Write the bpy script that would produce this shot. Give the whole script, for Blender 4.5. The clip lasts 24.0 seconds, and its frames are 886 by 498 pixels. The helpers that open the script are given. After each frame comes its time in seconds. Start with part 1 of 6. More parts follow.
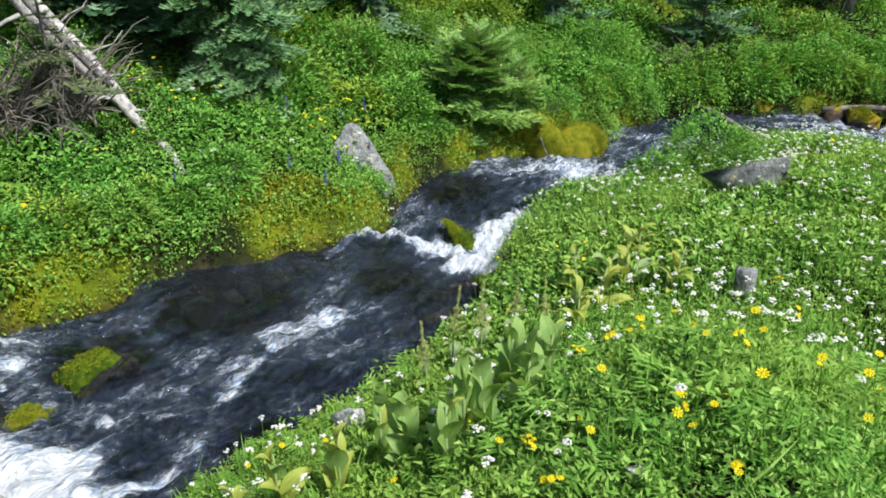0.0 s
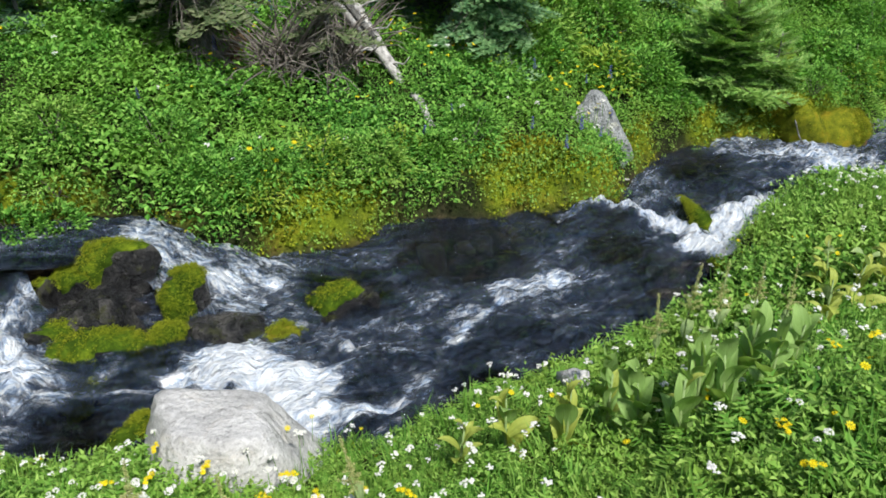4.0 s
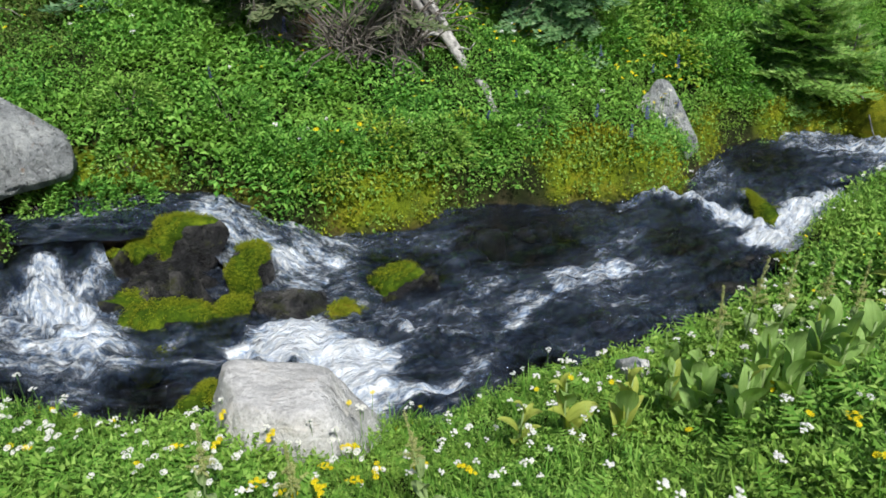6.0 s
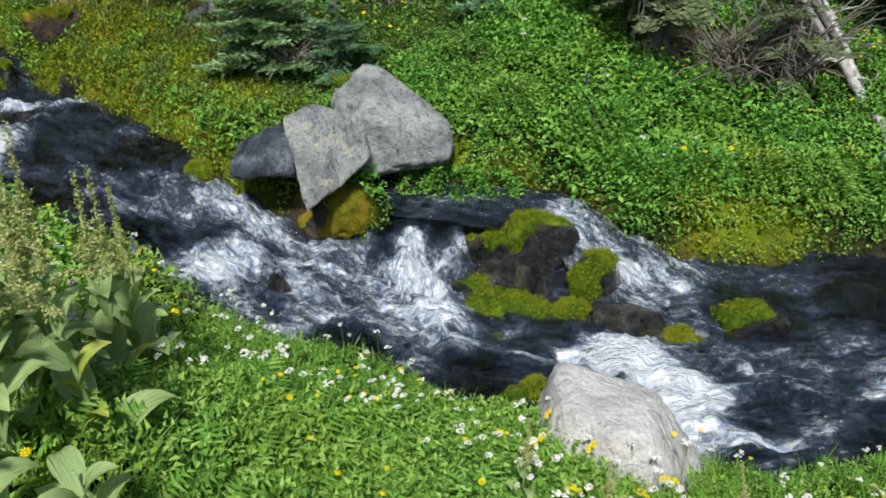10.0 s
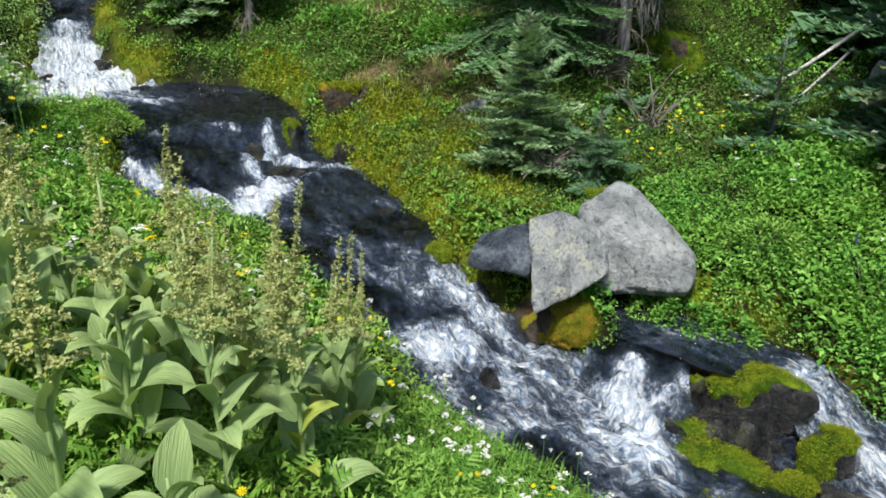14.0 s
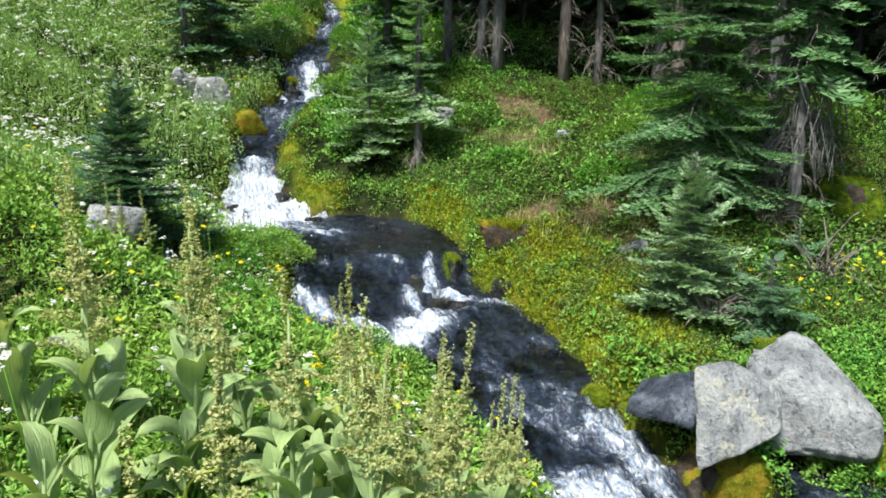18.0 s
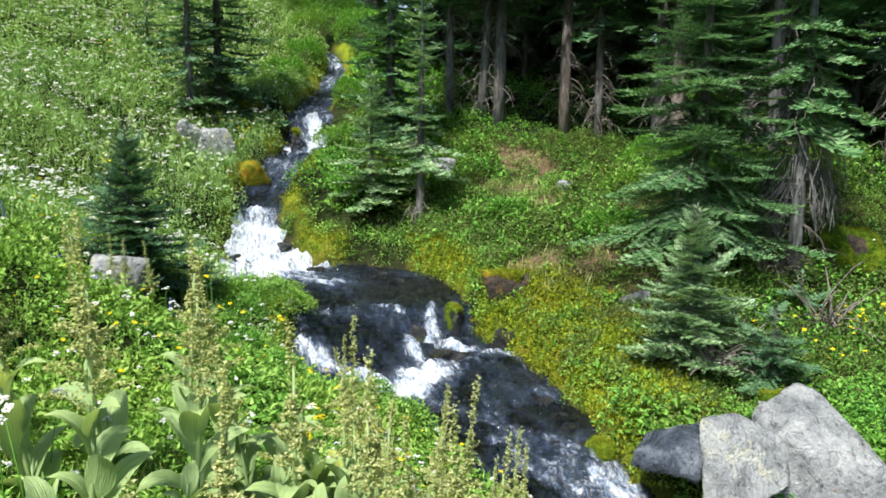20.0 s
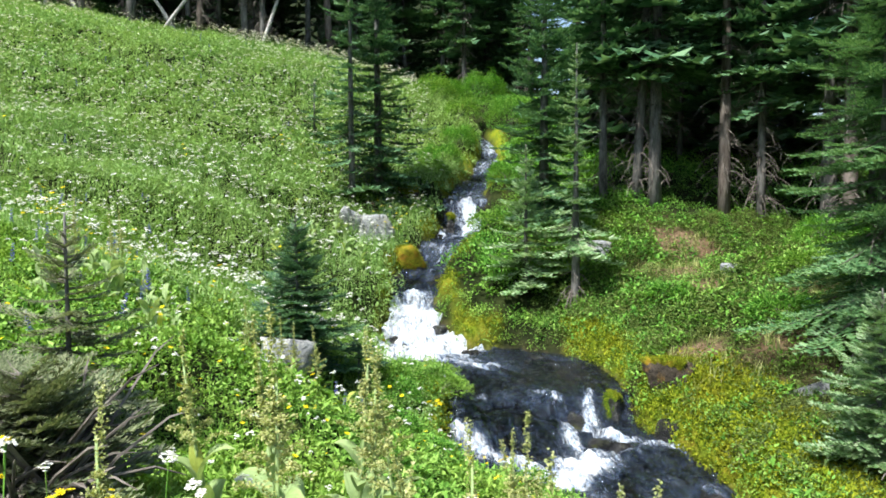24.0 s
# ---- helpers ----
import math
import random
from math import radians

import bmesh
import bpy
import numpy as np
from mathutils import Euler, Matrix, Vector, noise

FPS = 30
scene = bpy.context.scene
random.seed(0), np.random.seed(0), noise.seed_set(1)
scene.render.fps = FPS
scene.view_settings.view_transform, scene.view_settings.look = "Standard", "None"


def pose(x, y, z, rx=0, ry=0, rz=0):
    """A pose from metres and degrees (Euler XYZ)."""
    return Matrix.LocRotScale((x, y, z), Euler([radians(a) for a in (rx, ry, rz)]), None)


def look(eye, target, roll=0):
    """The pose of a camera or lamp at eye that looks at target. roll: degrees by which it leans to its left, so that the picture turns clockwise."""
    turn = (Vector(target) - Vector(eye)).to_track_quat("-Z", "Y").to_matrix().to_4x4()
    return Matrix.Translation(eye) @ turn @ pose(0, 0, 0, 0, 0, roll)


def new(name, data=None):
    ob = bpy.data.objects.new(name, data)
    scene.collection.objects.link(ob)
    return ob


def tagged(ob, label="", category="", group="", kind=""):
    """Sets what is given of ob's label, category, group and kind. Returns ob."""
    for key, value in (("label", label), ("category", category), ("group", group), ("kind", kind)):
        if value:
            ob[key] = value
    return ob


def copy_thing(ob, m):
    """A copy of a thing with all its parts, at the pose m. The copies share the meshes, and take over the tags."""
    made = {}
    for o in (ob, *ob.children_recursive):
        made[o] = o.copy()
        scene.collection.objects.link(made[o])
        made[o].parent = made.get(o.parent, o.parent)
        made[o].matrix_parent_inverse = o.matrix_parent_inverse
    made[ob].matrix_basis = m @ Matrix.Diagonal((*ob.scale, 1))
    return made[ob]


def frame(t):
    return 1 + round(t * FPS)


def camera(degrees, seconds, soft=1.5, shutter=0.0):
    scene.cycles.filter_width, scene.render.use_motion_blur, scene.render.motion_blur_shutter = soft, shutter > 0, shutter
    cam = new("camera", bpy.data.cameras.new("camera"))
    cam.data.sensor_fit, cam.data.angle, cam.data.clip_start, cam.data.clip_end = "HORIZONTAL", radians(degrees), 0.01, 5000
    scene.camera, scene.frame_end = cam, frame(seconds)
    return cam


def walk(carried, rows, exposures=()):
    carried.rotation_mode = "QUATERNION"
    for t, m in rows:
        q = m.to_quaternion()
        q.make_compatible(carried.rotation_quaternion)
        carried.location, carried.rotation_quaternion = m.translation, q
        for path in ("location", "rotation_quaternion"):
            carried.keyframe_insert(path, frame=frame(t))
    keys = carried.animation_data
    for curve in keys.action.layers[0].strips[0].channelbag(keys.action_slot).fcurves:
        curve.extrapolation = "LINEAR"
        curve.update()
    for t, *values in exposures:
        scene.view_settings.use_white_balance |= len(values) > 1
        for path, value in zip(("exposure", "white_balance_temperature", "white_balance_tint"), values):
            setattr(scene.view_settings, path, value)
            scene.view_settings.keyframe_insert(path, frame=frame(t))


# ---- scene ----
cam = camera(57.0, 24.0, soft=1.7)
# seconds, place, heading, pitch and lean of the carried camera
PATH = [
    (0, -0.0000, 0.0000, 1.6000, -0.000, -28.000, -0.000),
    (0.5, -0.0124, -0.0112, 1.5959, 1.681, -28.137, -0.468),
    (1, -0.0303, -0.0242, 1.6013, 4.556, -28.639, -1.412),
    (1.5, -0.0607, -0.0520, 1.6056, 4.799, -29.228, 0.560),
    (2, -0.0916, -0.0821, 1.6096, 8.450, -29.292, 0.011),
    (2.5, -0.1167, -0.1017, 1.6214, 10.655, -29.266, -0.329),
    (3, -0.1420, -0.1113, 1.6252, 12.161, -29.417, -0.436),
    (3.5, -0.1611, -0.1235, 1.6276, 14.859, -29.774, -1.112),
    (5.5, -0.2087, -0.1988, 1.6295, 19.760, -30.883, -1.169),
    (6, -0.2197, -0.2121, 1.6295, 21.184, -30.949, -1.582),
    (6.5, -0.2377, -0.2054, 1.6235, 22.523, -32.722, -1.643),
    (7, -0.2575, -0.1956, 1.6245, 25.155, -33.098, -2.827),
    (7.5, -0.2696, -0.1969, 1.6312, 27.042, -32.816, -3.537),
    (8, -0.2798, -0.2102, 1.6407, 32.661, -32.108, -5.765),
    (8.5, -0.2914, -0.2186, 1.6394, 35.107, -31.675, -5.012),
    (9, -0.3122, -0.2291, 1.6375, 42.230, -30.758, -5.916),
    (9.5, -0.3218, -0.2426, 1.6374, 46.666, -30.095, -5.557),
    (10, -0.3430, -0.2579, 1.6479, 47.536, -29.165, -4.319),
    (10.5, -0.3519, -0.2760, 1.6553, 47.284, -28.997, -2.891),
    (11, -0.3653, -0.2944, 1.6535, 51.448, -28.339, -3.384),
    (11.5, -0.4007, -0.3075, 1.6346, 55.208, -27.451, -3.687),
    (13.5, -0.4457, -0.3018, 1.6643, 60.492, -24.231, 1.218),
    (14, -0.4693, -0.3131, 1.6585, 63.751, -21.585, 1.257),
    (14.5, -0.4867, -0.3305, 1.6640, 67.302, -21.123, 1.315),
    (15, -0.4996, -0.3510, 1.6760, 70.361, -18.092, 1.379),
    (15.5, -0.5042, -0.3666, 1.6866, 72.610, -15.510, 1.616),
    (16, -0.5145, -0.3746, 1.6855, 73.365, -14.359, 2.091),
    (16.5, -0.5176, -0.3765, 1.6883, 74.621, -13.683, 1.072),
    (17, -0.5199, -0.3801, 1.6906, 75.001, -13.651, 1.270),
    (17.5, -0.5220, -0.3841, 1.6951, 75.010, -13.354, 1.381),
    (18, -0.5145, -0.3868, 1.6992, 74.790, -12.499, 0.829),
    (18.5, -0.5093, -0.3916, 1.7037, 74.591, -10.955, 0.838),
    (20.5, -0.5180, -0.4135, 1.7177, 75.825, -8.178, 0.538),
    (21, -0.5240, -0.4281, 1.7307, 78.216, -7.607, 0.242),
    (21.5, -0.5188, -0.4396, 1.7359, 80.653, -6.863, 0.036),
    (22, -0.5159, -0.4598, 1.7420, 82.924, -5.941, -0.013),
    (22.5, -0.5188, -0.4770, 1.7444, 83.133, -5.797, -0.049),
    (23, -0.5222, -0.4772, 1.7570, 83.160, -5.384, -0.090),
    (23.5, -0.5244, -0.4812, 1.7616, 84.117, -4.121, -0.181),
    (24, -0.5338, -0.4947, 1.7634, 85.393, -3.479, -0.234),
]
walk(cam, [(t, pose(x, y, z, 90 + pitch, 0, yaw) @ pose(0, 0, 0, 0, 0, lean)) for t, x, y, z, yaw, pitch, lean in PATH],
     exposures=[(0.0, 0.62), (3.0, 0.54), (7.0, 0.3), (10.0, 0.3), (14.0, 0.55), (16.0, 0.88), (18.0, 0.95), (21.0, 1.12), (24.0, 1.24)])

# ---- light: a bright, thinly veiled sky, sun high behind the camera ----
SUN = Vector((0.5, -0.5, 1.0)).normalized()
world = bpy.data.worlds.new("world")
scene.world = world
world.use_nodes = True
wn = world.node_tree
sky = wn.nodes.new("ShaderNodeTexSky")
sky.sky_type, sky.sun_disc = "NISHITA", False
sky.sun_elevation, sky.sun_rotation = math.asin(SUN.z), math.atan2(SUN.x, SUN.y)
sky.dust_density, sky.air_density, sky.ozone_density = 1.4, 1.0, 1.5
wn.links.new(sky.outputs[0], wn.nodes["Background"].inputs[0])
wn.nodes["Background"].inputs[1].default_value = 0.09
sun = new("sun", bpy.data.lights.new("sun", "SUN"))
sun.data.energy, sun.data.angle, sun.data.color = 4.3, radians(7), (1.0, 0.98, 0.93)
sun.matrix_world = look(SUN * 60, (0, 0, 0))

# ---- materials ----
def material(name, rough=0.7, spec=0.3):
    m = bpy.data.materials.new(name)
    m.use_nodes = True
    b = m.node_tree.nodes["Principled BSDF"]
    b.inputs["Roughness"].default_value = rough
    b.inputs["Specular IOR Level"].default_value = spec
    return m, m.node_tree, b


def node(nt, kind, **kw):
    n = nt.nodes.new(kind)
    for k, v in kw.items():
        n.inputs[k].default_value = v
    return n


def ramp(nt, fac, stops):
    r = nt.nodes.new("ShaderNodeValToRGB")
    e = r.color_ramp.elements
    while len(e) < len(stops):
        e.new(0.5)
    for el, (p, c) in zip(e, stops):
        el.position, el.color = p, (*c, 1)
    nt.links.new(fac, r.inputs[0])
    return r.outputs[0]


def noise_tex(nt, scale, detail=4, rough=0.55, coord="Object", stretch=None, warp=0.0):
    tc = nt.nodes.new("ShaderNodeTexCoord")
    n = node(nt, "ShaderNodeTexNoise", Scale=scale, Detail=detail, Roughness=rough, Distortion=warp)
    if stretch:
        mp = nt.nodes.new("ShaderNodeMapping")
        mp.inputs["Scale"].default_value = stretch
        nt.links.new(tc.outputs[coord], mp.inputs[0])
        nt.links.new(mp.outputs[0], n.inputs[0])
    else:
        nt.links.new(tc.outputs[coord], n.inputs[0])
    return n.outputs[0]


def mix(nt, fac, a, b, mode="MIX"):
    m = nt.nodes.new("ShaderNodeMix")
    m.data_type, m.blend_type = "RGBA", mode
    for sock, v in ((m.inputs[0], fac), (m.inputs[6], a), (m.inputs[7], b)):
        if isinstance(v, (int, float)):
            sock.default_value = v
        elif isinstance(v, tuple):
            sock.default_value = (*v, 1)
        else:
            nt.links.new(v, sock)
    return m.outputs[2]


def maths(nt, op, a, b=0.0, clamp=False):
    m = nt.nodes.new("ShaderNodeMath")
    m.operation, m.use_clamp = op, clamp
    for sock, v in zip(m.inputs, (a, b)):
        if isinstance(v, (int, float)):
            sock.default_value = v
        else:
            nt.links.new(v, sock)
    return m.outputs[0]


def bump(nt, b, height, strength, dist):
    n = node(nt, "ShaderNodeBump", Strength=strength, Distance=dist)
    nt.links.new(height, n.inputs["Height"])
    nt.links.new(n.outputs[0], b.inputs["Normal"])
    return n


def leafy(name, stops, patch, through_light=0.35, rough=0.6, spec=0.16, patch_scale=0.9):
    """Leaves: each leaf has its own shade, patches of plants lean to another green."""
    m, nt, b = material(name, rough, spec)
    geo = nt.nodes.new("ShaderNodeNewGeometry")
    c = ramp(nt, geo.outputs["Random Per Island"], stops)
    p = maths(nt, "MULTIPLY", maths(nt, "SUBTRACT", noise_tex(nt, patch_scale, 3), 0.42), 3.0, True)
    c = mix(nt, p, c, mix(nt, 0.65, c, patch))
    nt.links.new(c, b.inputs["Base Color"])
    tr = nt.nodes.new("ShaderNodeBsdfTranslucent")
    nt.links.new(mix(nt, 1.0, c, (1.0, 1.0, 0.55), "MULTIPLY"), tr.inputs[0])
    mx = nt.nodes.new("ShaderNodeMixShader")
    mx.inputs[0].default_value = through_light
    nt.links.new(b.outputs[0], mx.inputs[1])
    nt.links.new(tr.outputs[0], mx.inputs[2])
    nt.links.new(mx.outputs[0], nt.nodes["Material Output"].inputs[0])
    return m


def plain(name, c1, c2, scale=8.0, rough=0.7, spec=0.3, relief=0.0, stretch=None, contrast=(0.35, 0.65)):
    m, nt, b = material(name, rough, spec)
    n = noise_tex(nt, scale, 6, 0.62, stretch=stretch)
    nt.links.new(ramp(nt, n, [(contrast[0], c1), (contrast[1], c2)]), b.inputs["Base Color"])
    if relief:
        bump(nt, b, noise_tex(nt, scale * 3, 5, 0.65, stretch=stretch), 0.8, relief)
    return m


def stone(name, dark, mid, light, lichen=None, wet=False, smooth=1.0, cover=0.54):
    m, nt, b = material(name, 0.85, 0.25)
    big = noise_tex(nt, 3.5, 6, 0.65, warp=0.6)
    fine = noise_tex(nt, 38.0, 5, 0.7)
    c = ramp(nt, big, [(0.3, dark), (0.5, mid), (0.68, light)])
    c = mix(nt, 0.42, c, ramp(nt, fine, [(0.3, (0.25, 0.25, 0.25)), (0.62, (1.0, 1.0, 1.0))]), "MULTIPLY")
    if lichen:
        spots = maths(nt, "MULTIPLY", maths(nt, "SUBTRACT", noise_tex(nt, 5.0, 7, 0.68, warp=0.5), cover), 12.0, True)
        c = mix(nt, maths(nt, "MULTIPLY", spots, 0.7), c, lichen)
    nt.links.new(c, b.inputs["Base Color"])
    # Pits are sunk by the bump and coloured darker as well.
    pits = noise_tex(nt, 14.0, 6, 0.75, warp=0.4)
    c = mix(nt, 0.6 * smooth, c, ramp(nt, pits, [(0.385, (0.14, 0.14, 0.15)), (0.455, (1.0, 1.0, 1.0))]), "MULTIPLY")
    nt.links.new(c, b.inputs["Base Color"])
    tc = nt.nodes.new("ShaderNodeTexCoord")
    flecks = node(nt, "ShaderNodeTexVoronoi", Scale=46.0)
    nt.links.new(tc.outputs["Object"], flecks.inputs[0])
    c = mix(nt, 0.28, c, ramp(nt, flecks.outputs["Distance"], [(0.12, (0.25, 0.25, 0.26)), (0.34, (1.0, 1.0, 1.0))]), "MULTIPLY")
    nt.links.new(c, b.inputs["Base Color"])
    h = maths(nt, "ADD", maths(nt, "ADD", big, maths(nt, "MULTIPLY", pits, 0.7)), maths(nt, "MULTIPLY", fine, 0.3))
    bump(nt, b, h, 1.0, 0.16 if wet else 0.10 * smooth)
    if wet:
        b.inputs["Roughness"].default_value = 0.2
        b.inputs["Specular IOR Level"].default_value = 0.65
    return m


HERB = leafy("herb_leaf", [(0.0, (0.028, 0.095, 0.012)), (0.45, (0.16, 0.36, 0.055)), (1.0, (0.38, 0.58, 0.14))], (0.28, 0.40, 0.06))
BRIGHT = leafy("bright_leaf", [(0.0, (0.03, 0.10, 0.01)), (0.4, (0.17, 0.33, 0.035)), (1.0, (0.42, 0.55, 0.09))], (0.36, 0.38, 0.05))
LUSH = leafy("lush_leaf", [(0.0, (0.026, 0.10, 0.014)), (0.4, (0.105, 0.31, 0.045)), (1.0, (0.29, 0.55, 0.11))], (0.22, 0.37, 0.05))
GRASS = leafy("grass_blade", [(0.0, (0.06, 0.18, 0.025)), (0.6, (0.15, 0.35, 0.05)), (1.0, (0.30, 0.48, 0.11))], (0.21, 0.38, 0.06))
PALE = leafy("pale_meadow_leaf", [(0.0, (0.12, 0.25, 0.06)), (0.6, (0.26, 0.44, 0.13)), (1.0, (0.45, 0.60, 0.28))], (0.34, 0.48, 0.15), patch_scale=0.35)
OLIVE = leafy("olive_slope_leaf", [(0.0, (0.02, 0.05, 0.01)), (0.45, (0.09, 0.18, 0.035)), (1.0, (0.24, 0.33, 0.09))], (0.17, 0.17, 0.06), patch_scale=1.2)
LILY = leafy("corn_lily_leaf", [(0.0, (0.20, 0.35, 0.12)), (1.0, (0.46, 0.58, 0.27))], (0.50, 0.60, 0.20), 0.3, 0.5, 0.35, 3.0)
LILY_GREEN = leafy("green_lily_leaf", [(0.0, (0.20, 0.40, 0.10)), (1.0, (0.46, 0.66, 0.22))], (0.48, 0.64, 0.18), 0.4, 0.5, 0.3, 3.0)
LILY_YELLOW = leafy("yellowing_leaf", [(0.0, (0.32, 0.44, 0.08)), (1.0, (0.58, 0.62, 0.14))], (0.46, 0.50, 0.09), 0.35, 0.45, 0.35, 4.0)


def ribbed(m):
    """Fine lengthwise ribs on a broad leaf."""
    nt = m.node_tree
    b = nt.nodes["Principled BSDF"]
    rib = noise_tex(nt, 1.0, 3, 0.6, stretch=(150.0, 5.0, 5.0))
    old = b.inputs["Base Color"].links[0].from_socket
    nt.links.new(mix(nt, 0.7, old, ramp(nt, rib, [(0.35, (0.62, 0.68, 0.6)), (0.6, (1.0, 1.0, 1.0))]), "MULTIPLY"), b.inputs["Base Color"])
    bump(nt, b, rib, 0.8, 0.01)


ribbed(LILY)
ribbed(LILY_GREEN)
ribbed(LILY_YELLOW)
PANICLE = leafy("faded_panicle", [(0.0, (0.20, 0.25, 0.08)), (0.5, (0.42, 0.46, 0.18)), (1.0, (0.62, 0.60, 0.31))], (0.42, 0.48, 0.16), 0.4)
NEEDLE = leafy("fir_needles", [(0.0, (0.03, 0.09, 0.045)), (0.6, (0.085, 0.195, 0.095)), (1.0, (0.20, 0.34, 0.18))], (0.12, 0.23, 0.09), 0.25, 0.5, 0.35, 1.2)
NEEDLE_SILVER = leafy("silver_fir_needles", [(0.0, (0.07, 0.16, 0.065)), (0.5, (0.19, 0.34, 0.15)), (1.0, (0.50, 0.60, 0.40))], (0.21, 0.35, 0.11), 0.3, 0.45, 0.4, 1.5)
NEEDLE_GREEN = leafy("green_fir_needles", [(0.0, (0.035, 0.11, 0.045)), (0.55, (0.105, 0.235, 0.09)), (1.0, (0.26, 0.41, 0.19))], (0.13, 0.26, 0.08), 0.3, 0.5, 0.35, 1.5)
FRESH_NEEDLE = leafy("fresh_needles", [(0.0, (0.07, 0.19, 0.04)), (0.5, (0.20, 0.40, 0.09)), (1.0, (0.42, 0.58, 0.18))], (0.22, 0.36, 0.07), 0.3, 0.5, 0.3, 1.5)
NEEDLE_BROWN = leafy("drying_needles", [(0.0, (0.05, 0.08, 0.035)), (0.6, (0.12, 0.16, 0.075)), (1.0, (0.23, 0.25, 0.14))], (0.13, 0.19, 0.07), 0.25)
MOSS_TUFT = leafy("moss_tuft", [(0.0, (0.04, 0.08, 0.005)), (0.5, (0.17, 0.24, 0.014)), (1.0, (0.38, 0.43, 0.035))], (0.30, 0.25, 0.02), 0.25, 0.8, 0.1, 1.6)
WHITE = leafy("white_petals", [(0.0, (0.62, 0.64, 0.62)), (1.0, (0.86, 0.86, 0.84))], (0.8, 0.76, 0.78), 0.3, 0.6, 0.2)
YELLOW = leafy("yellow_petals", [(0.0, (0.74, 0.56, 0.008)), (1.0, (0.86, 0.74, 0.03))], (0.8, 0.62, 0.01), 0.3, 0.7, 0.1)
BLUE = leafy("lupine_petals", [(0.0, (0.07, 0.08, 0.34)), (1.0, (0.20, 0.20, 0.55))], (0.14, 0.12, 0.45), 0.25, 0.6, 0.2)
PINK = leafy("pink_petals", [(0.0, (0.42, 0.16, 0.30)), (1.0, (0.62, 0.32, 0.45))], (0.5, 0.25, 0.4), 0.25, 0.6, 0.2)
NEEDLE_GREY = leafy("dry_grey_needles", [(0.0, (0.08, 0.12, 0.06)), (0.6, (0.19, 0.23, 0.12)), (1.0, (0.36, 0.37, 0.24))], (0.20, 0.25, 0.11), 0.25)
BARK = plain("fir_bark", (0.055, 0.055, 0.053), (0.22, 0.215, 0.20), 7.0, 0.9, 0.15, 0.02, (2.2, 2.2, 0.5))
GREY_BARK = plain("weathered_bark", (0.07, 0.07, 0.07), (0.25, 0.25, 0.24), 9.0, 0.9, 0.15, 0.02, (2.2, 2.2, 0.5))
BARK_RED = plain("reddish_bark", (0.075, 0.06, 0.05), (0.22, 0.19, 0.165), 7.0, 0.9, 0.15, 0.02, (2.2, 2.2, 0.5))
DEADWOOD = plain("bleached_wood", (0.13, 0.125, 0.12), (0.52, 0.505, 0.48), 16.0, 0.85, 0.2, 0.012, (1.0, 1.0, 1.0), (0.3, 0.6))
TWIG = plain("dead_twigs", (0.08, 0.068, 0.058), (0.24, 0.215, 0.19), 6.0, 0.9, 0.15)
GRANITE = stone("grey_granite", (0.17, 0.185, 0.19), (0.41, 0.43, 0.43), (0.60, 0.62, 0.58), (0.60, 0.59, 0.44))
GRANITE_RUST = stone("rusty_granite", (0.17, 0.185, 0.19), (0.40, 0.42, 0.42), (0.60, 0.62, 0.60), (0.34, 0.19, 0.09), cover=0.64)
# Wet granite with the blue tone of a shaded side put into its colour.
WET_SHADE_GRANITE = stone("wet_shade_granite", (0.02, 0.025, 0.032), (0.12, 0.145, 0.185), (0.34, 0.38, 0.44), wet=True)
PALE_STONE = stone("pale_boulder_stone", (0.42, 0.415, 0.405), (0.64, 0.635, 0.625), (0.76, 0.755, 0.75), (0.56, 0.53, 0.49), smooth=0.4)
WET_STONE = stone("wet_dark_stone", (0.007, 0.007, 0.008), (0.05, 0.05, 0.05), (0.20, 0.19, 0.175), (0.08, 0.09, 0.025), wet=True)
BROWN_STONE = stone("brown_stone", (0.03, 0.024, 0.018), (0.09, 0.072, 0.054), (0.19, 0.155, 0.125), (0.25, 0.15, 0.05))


def cobble_material():
    m, nt, b = material("bed_cobble", 0.5, 0.3)
    geo = nt.nodes.new("ShaderNodeNewGeometry")
    c = ramp(nt, geo.outputs["Random Per Island"], [(0.0, (0.008, 0.008, 0.009)), (0.4, (0.035, 0.027, 0.016)), (0.75, (0.085, 0.065, 0.036)), (1.0, (0.14, 0.13, 0.10))])
    c = mix(nt, 0.7, c, ramp(nt, noise_tex(nt, 16.0, 5, 0.7), [(0.35, (0.25, 0.25, 0.22)), (0.62, (1.0, 1.0, 1.0))]), "MULTIPLY")
    nt.links.new(c, b.inputs["Base Color"])
    return m


COBBLE = cobble_material()


def moss_material(name, a, b_, c):
    m, nt, b = material(name, 0.95, 0.08)
    n = noise_tex(nt, 5.0, 6, 0.7)
    f = noise_tex(nt, 70.0, 4, 0.7)
    col = ramp(nt, n, [(0.32, a), (0.5, b_), (0.66, c)])
    col = mix(nt, 0.6, col, ramp(nt, f, [(0.3, (0.3, 0.33, 0.2)), (0.6, (1.0, 1.0, 1.0))]), "MULTIPLY")
    nt.links.new(col, b.inputs["Base Color"])
    bump(nt, b, f, 1.0, 0.02)
    return m


MOSS = moss_material("green_moss", (0.014, 0.035, 0.003), (0.06, 0.11, 0.008), (0.19, 0.26, 0.016))
MOSS_GOLD = moss_material("golden_moss", (0.07, 0.08, 0.01), (0.25, 0.23, 0.02), (0.38, 0.20, 0.03))

MOSS_YELLOW = moss_material("yellow_moss", (0.06, 0.08, 0.008), (0.19, 0.21, 0.015), (0.33, 0.26, 0.02))


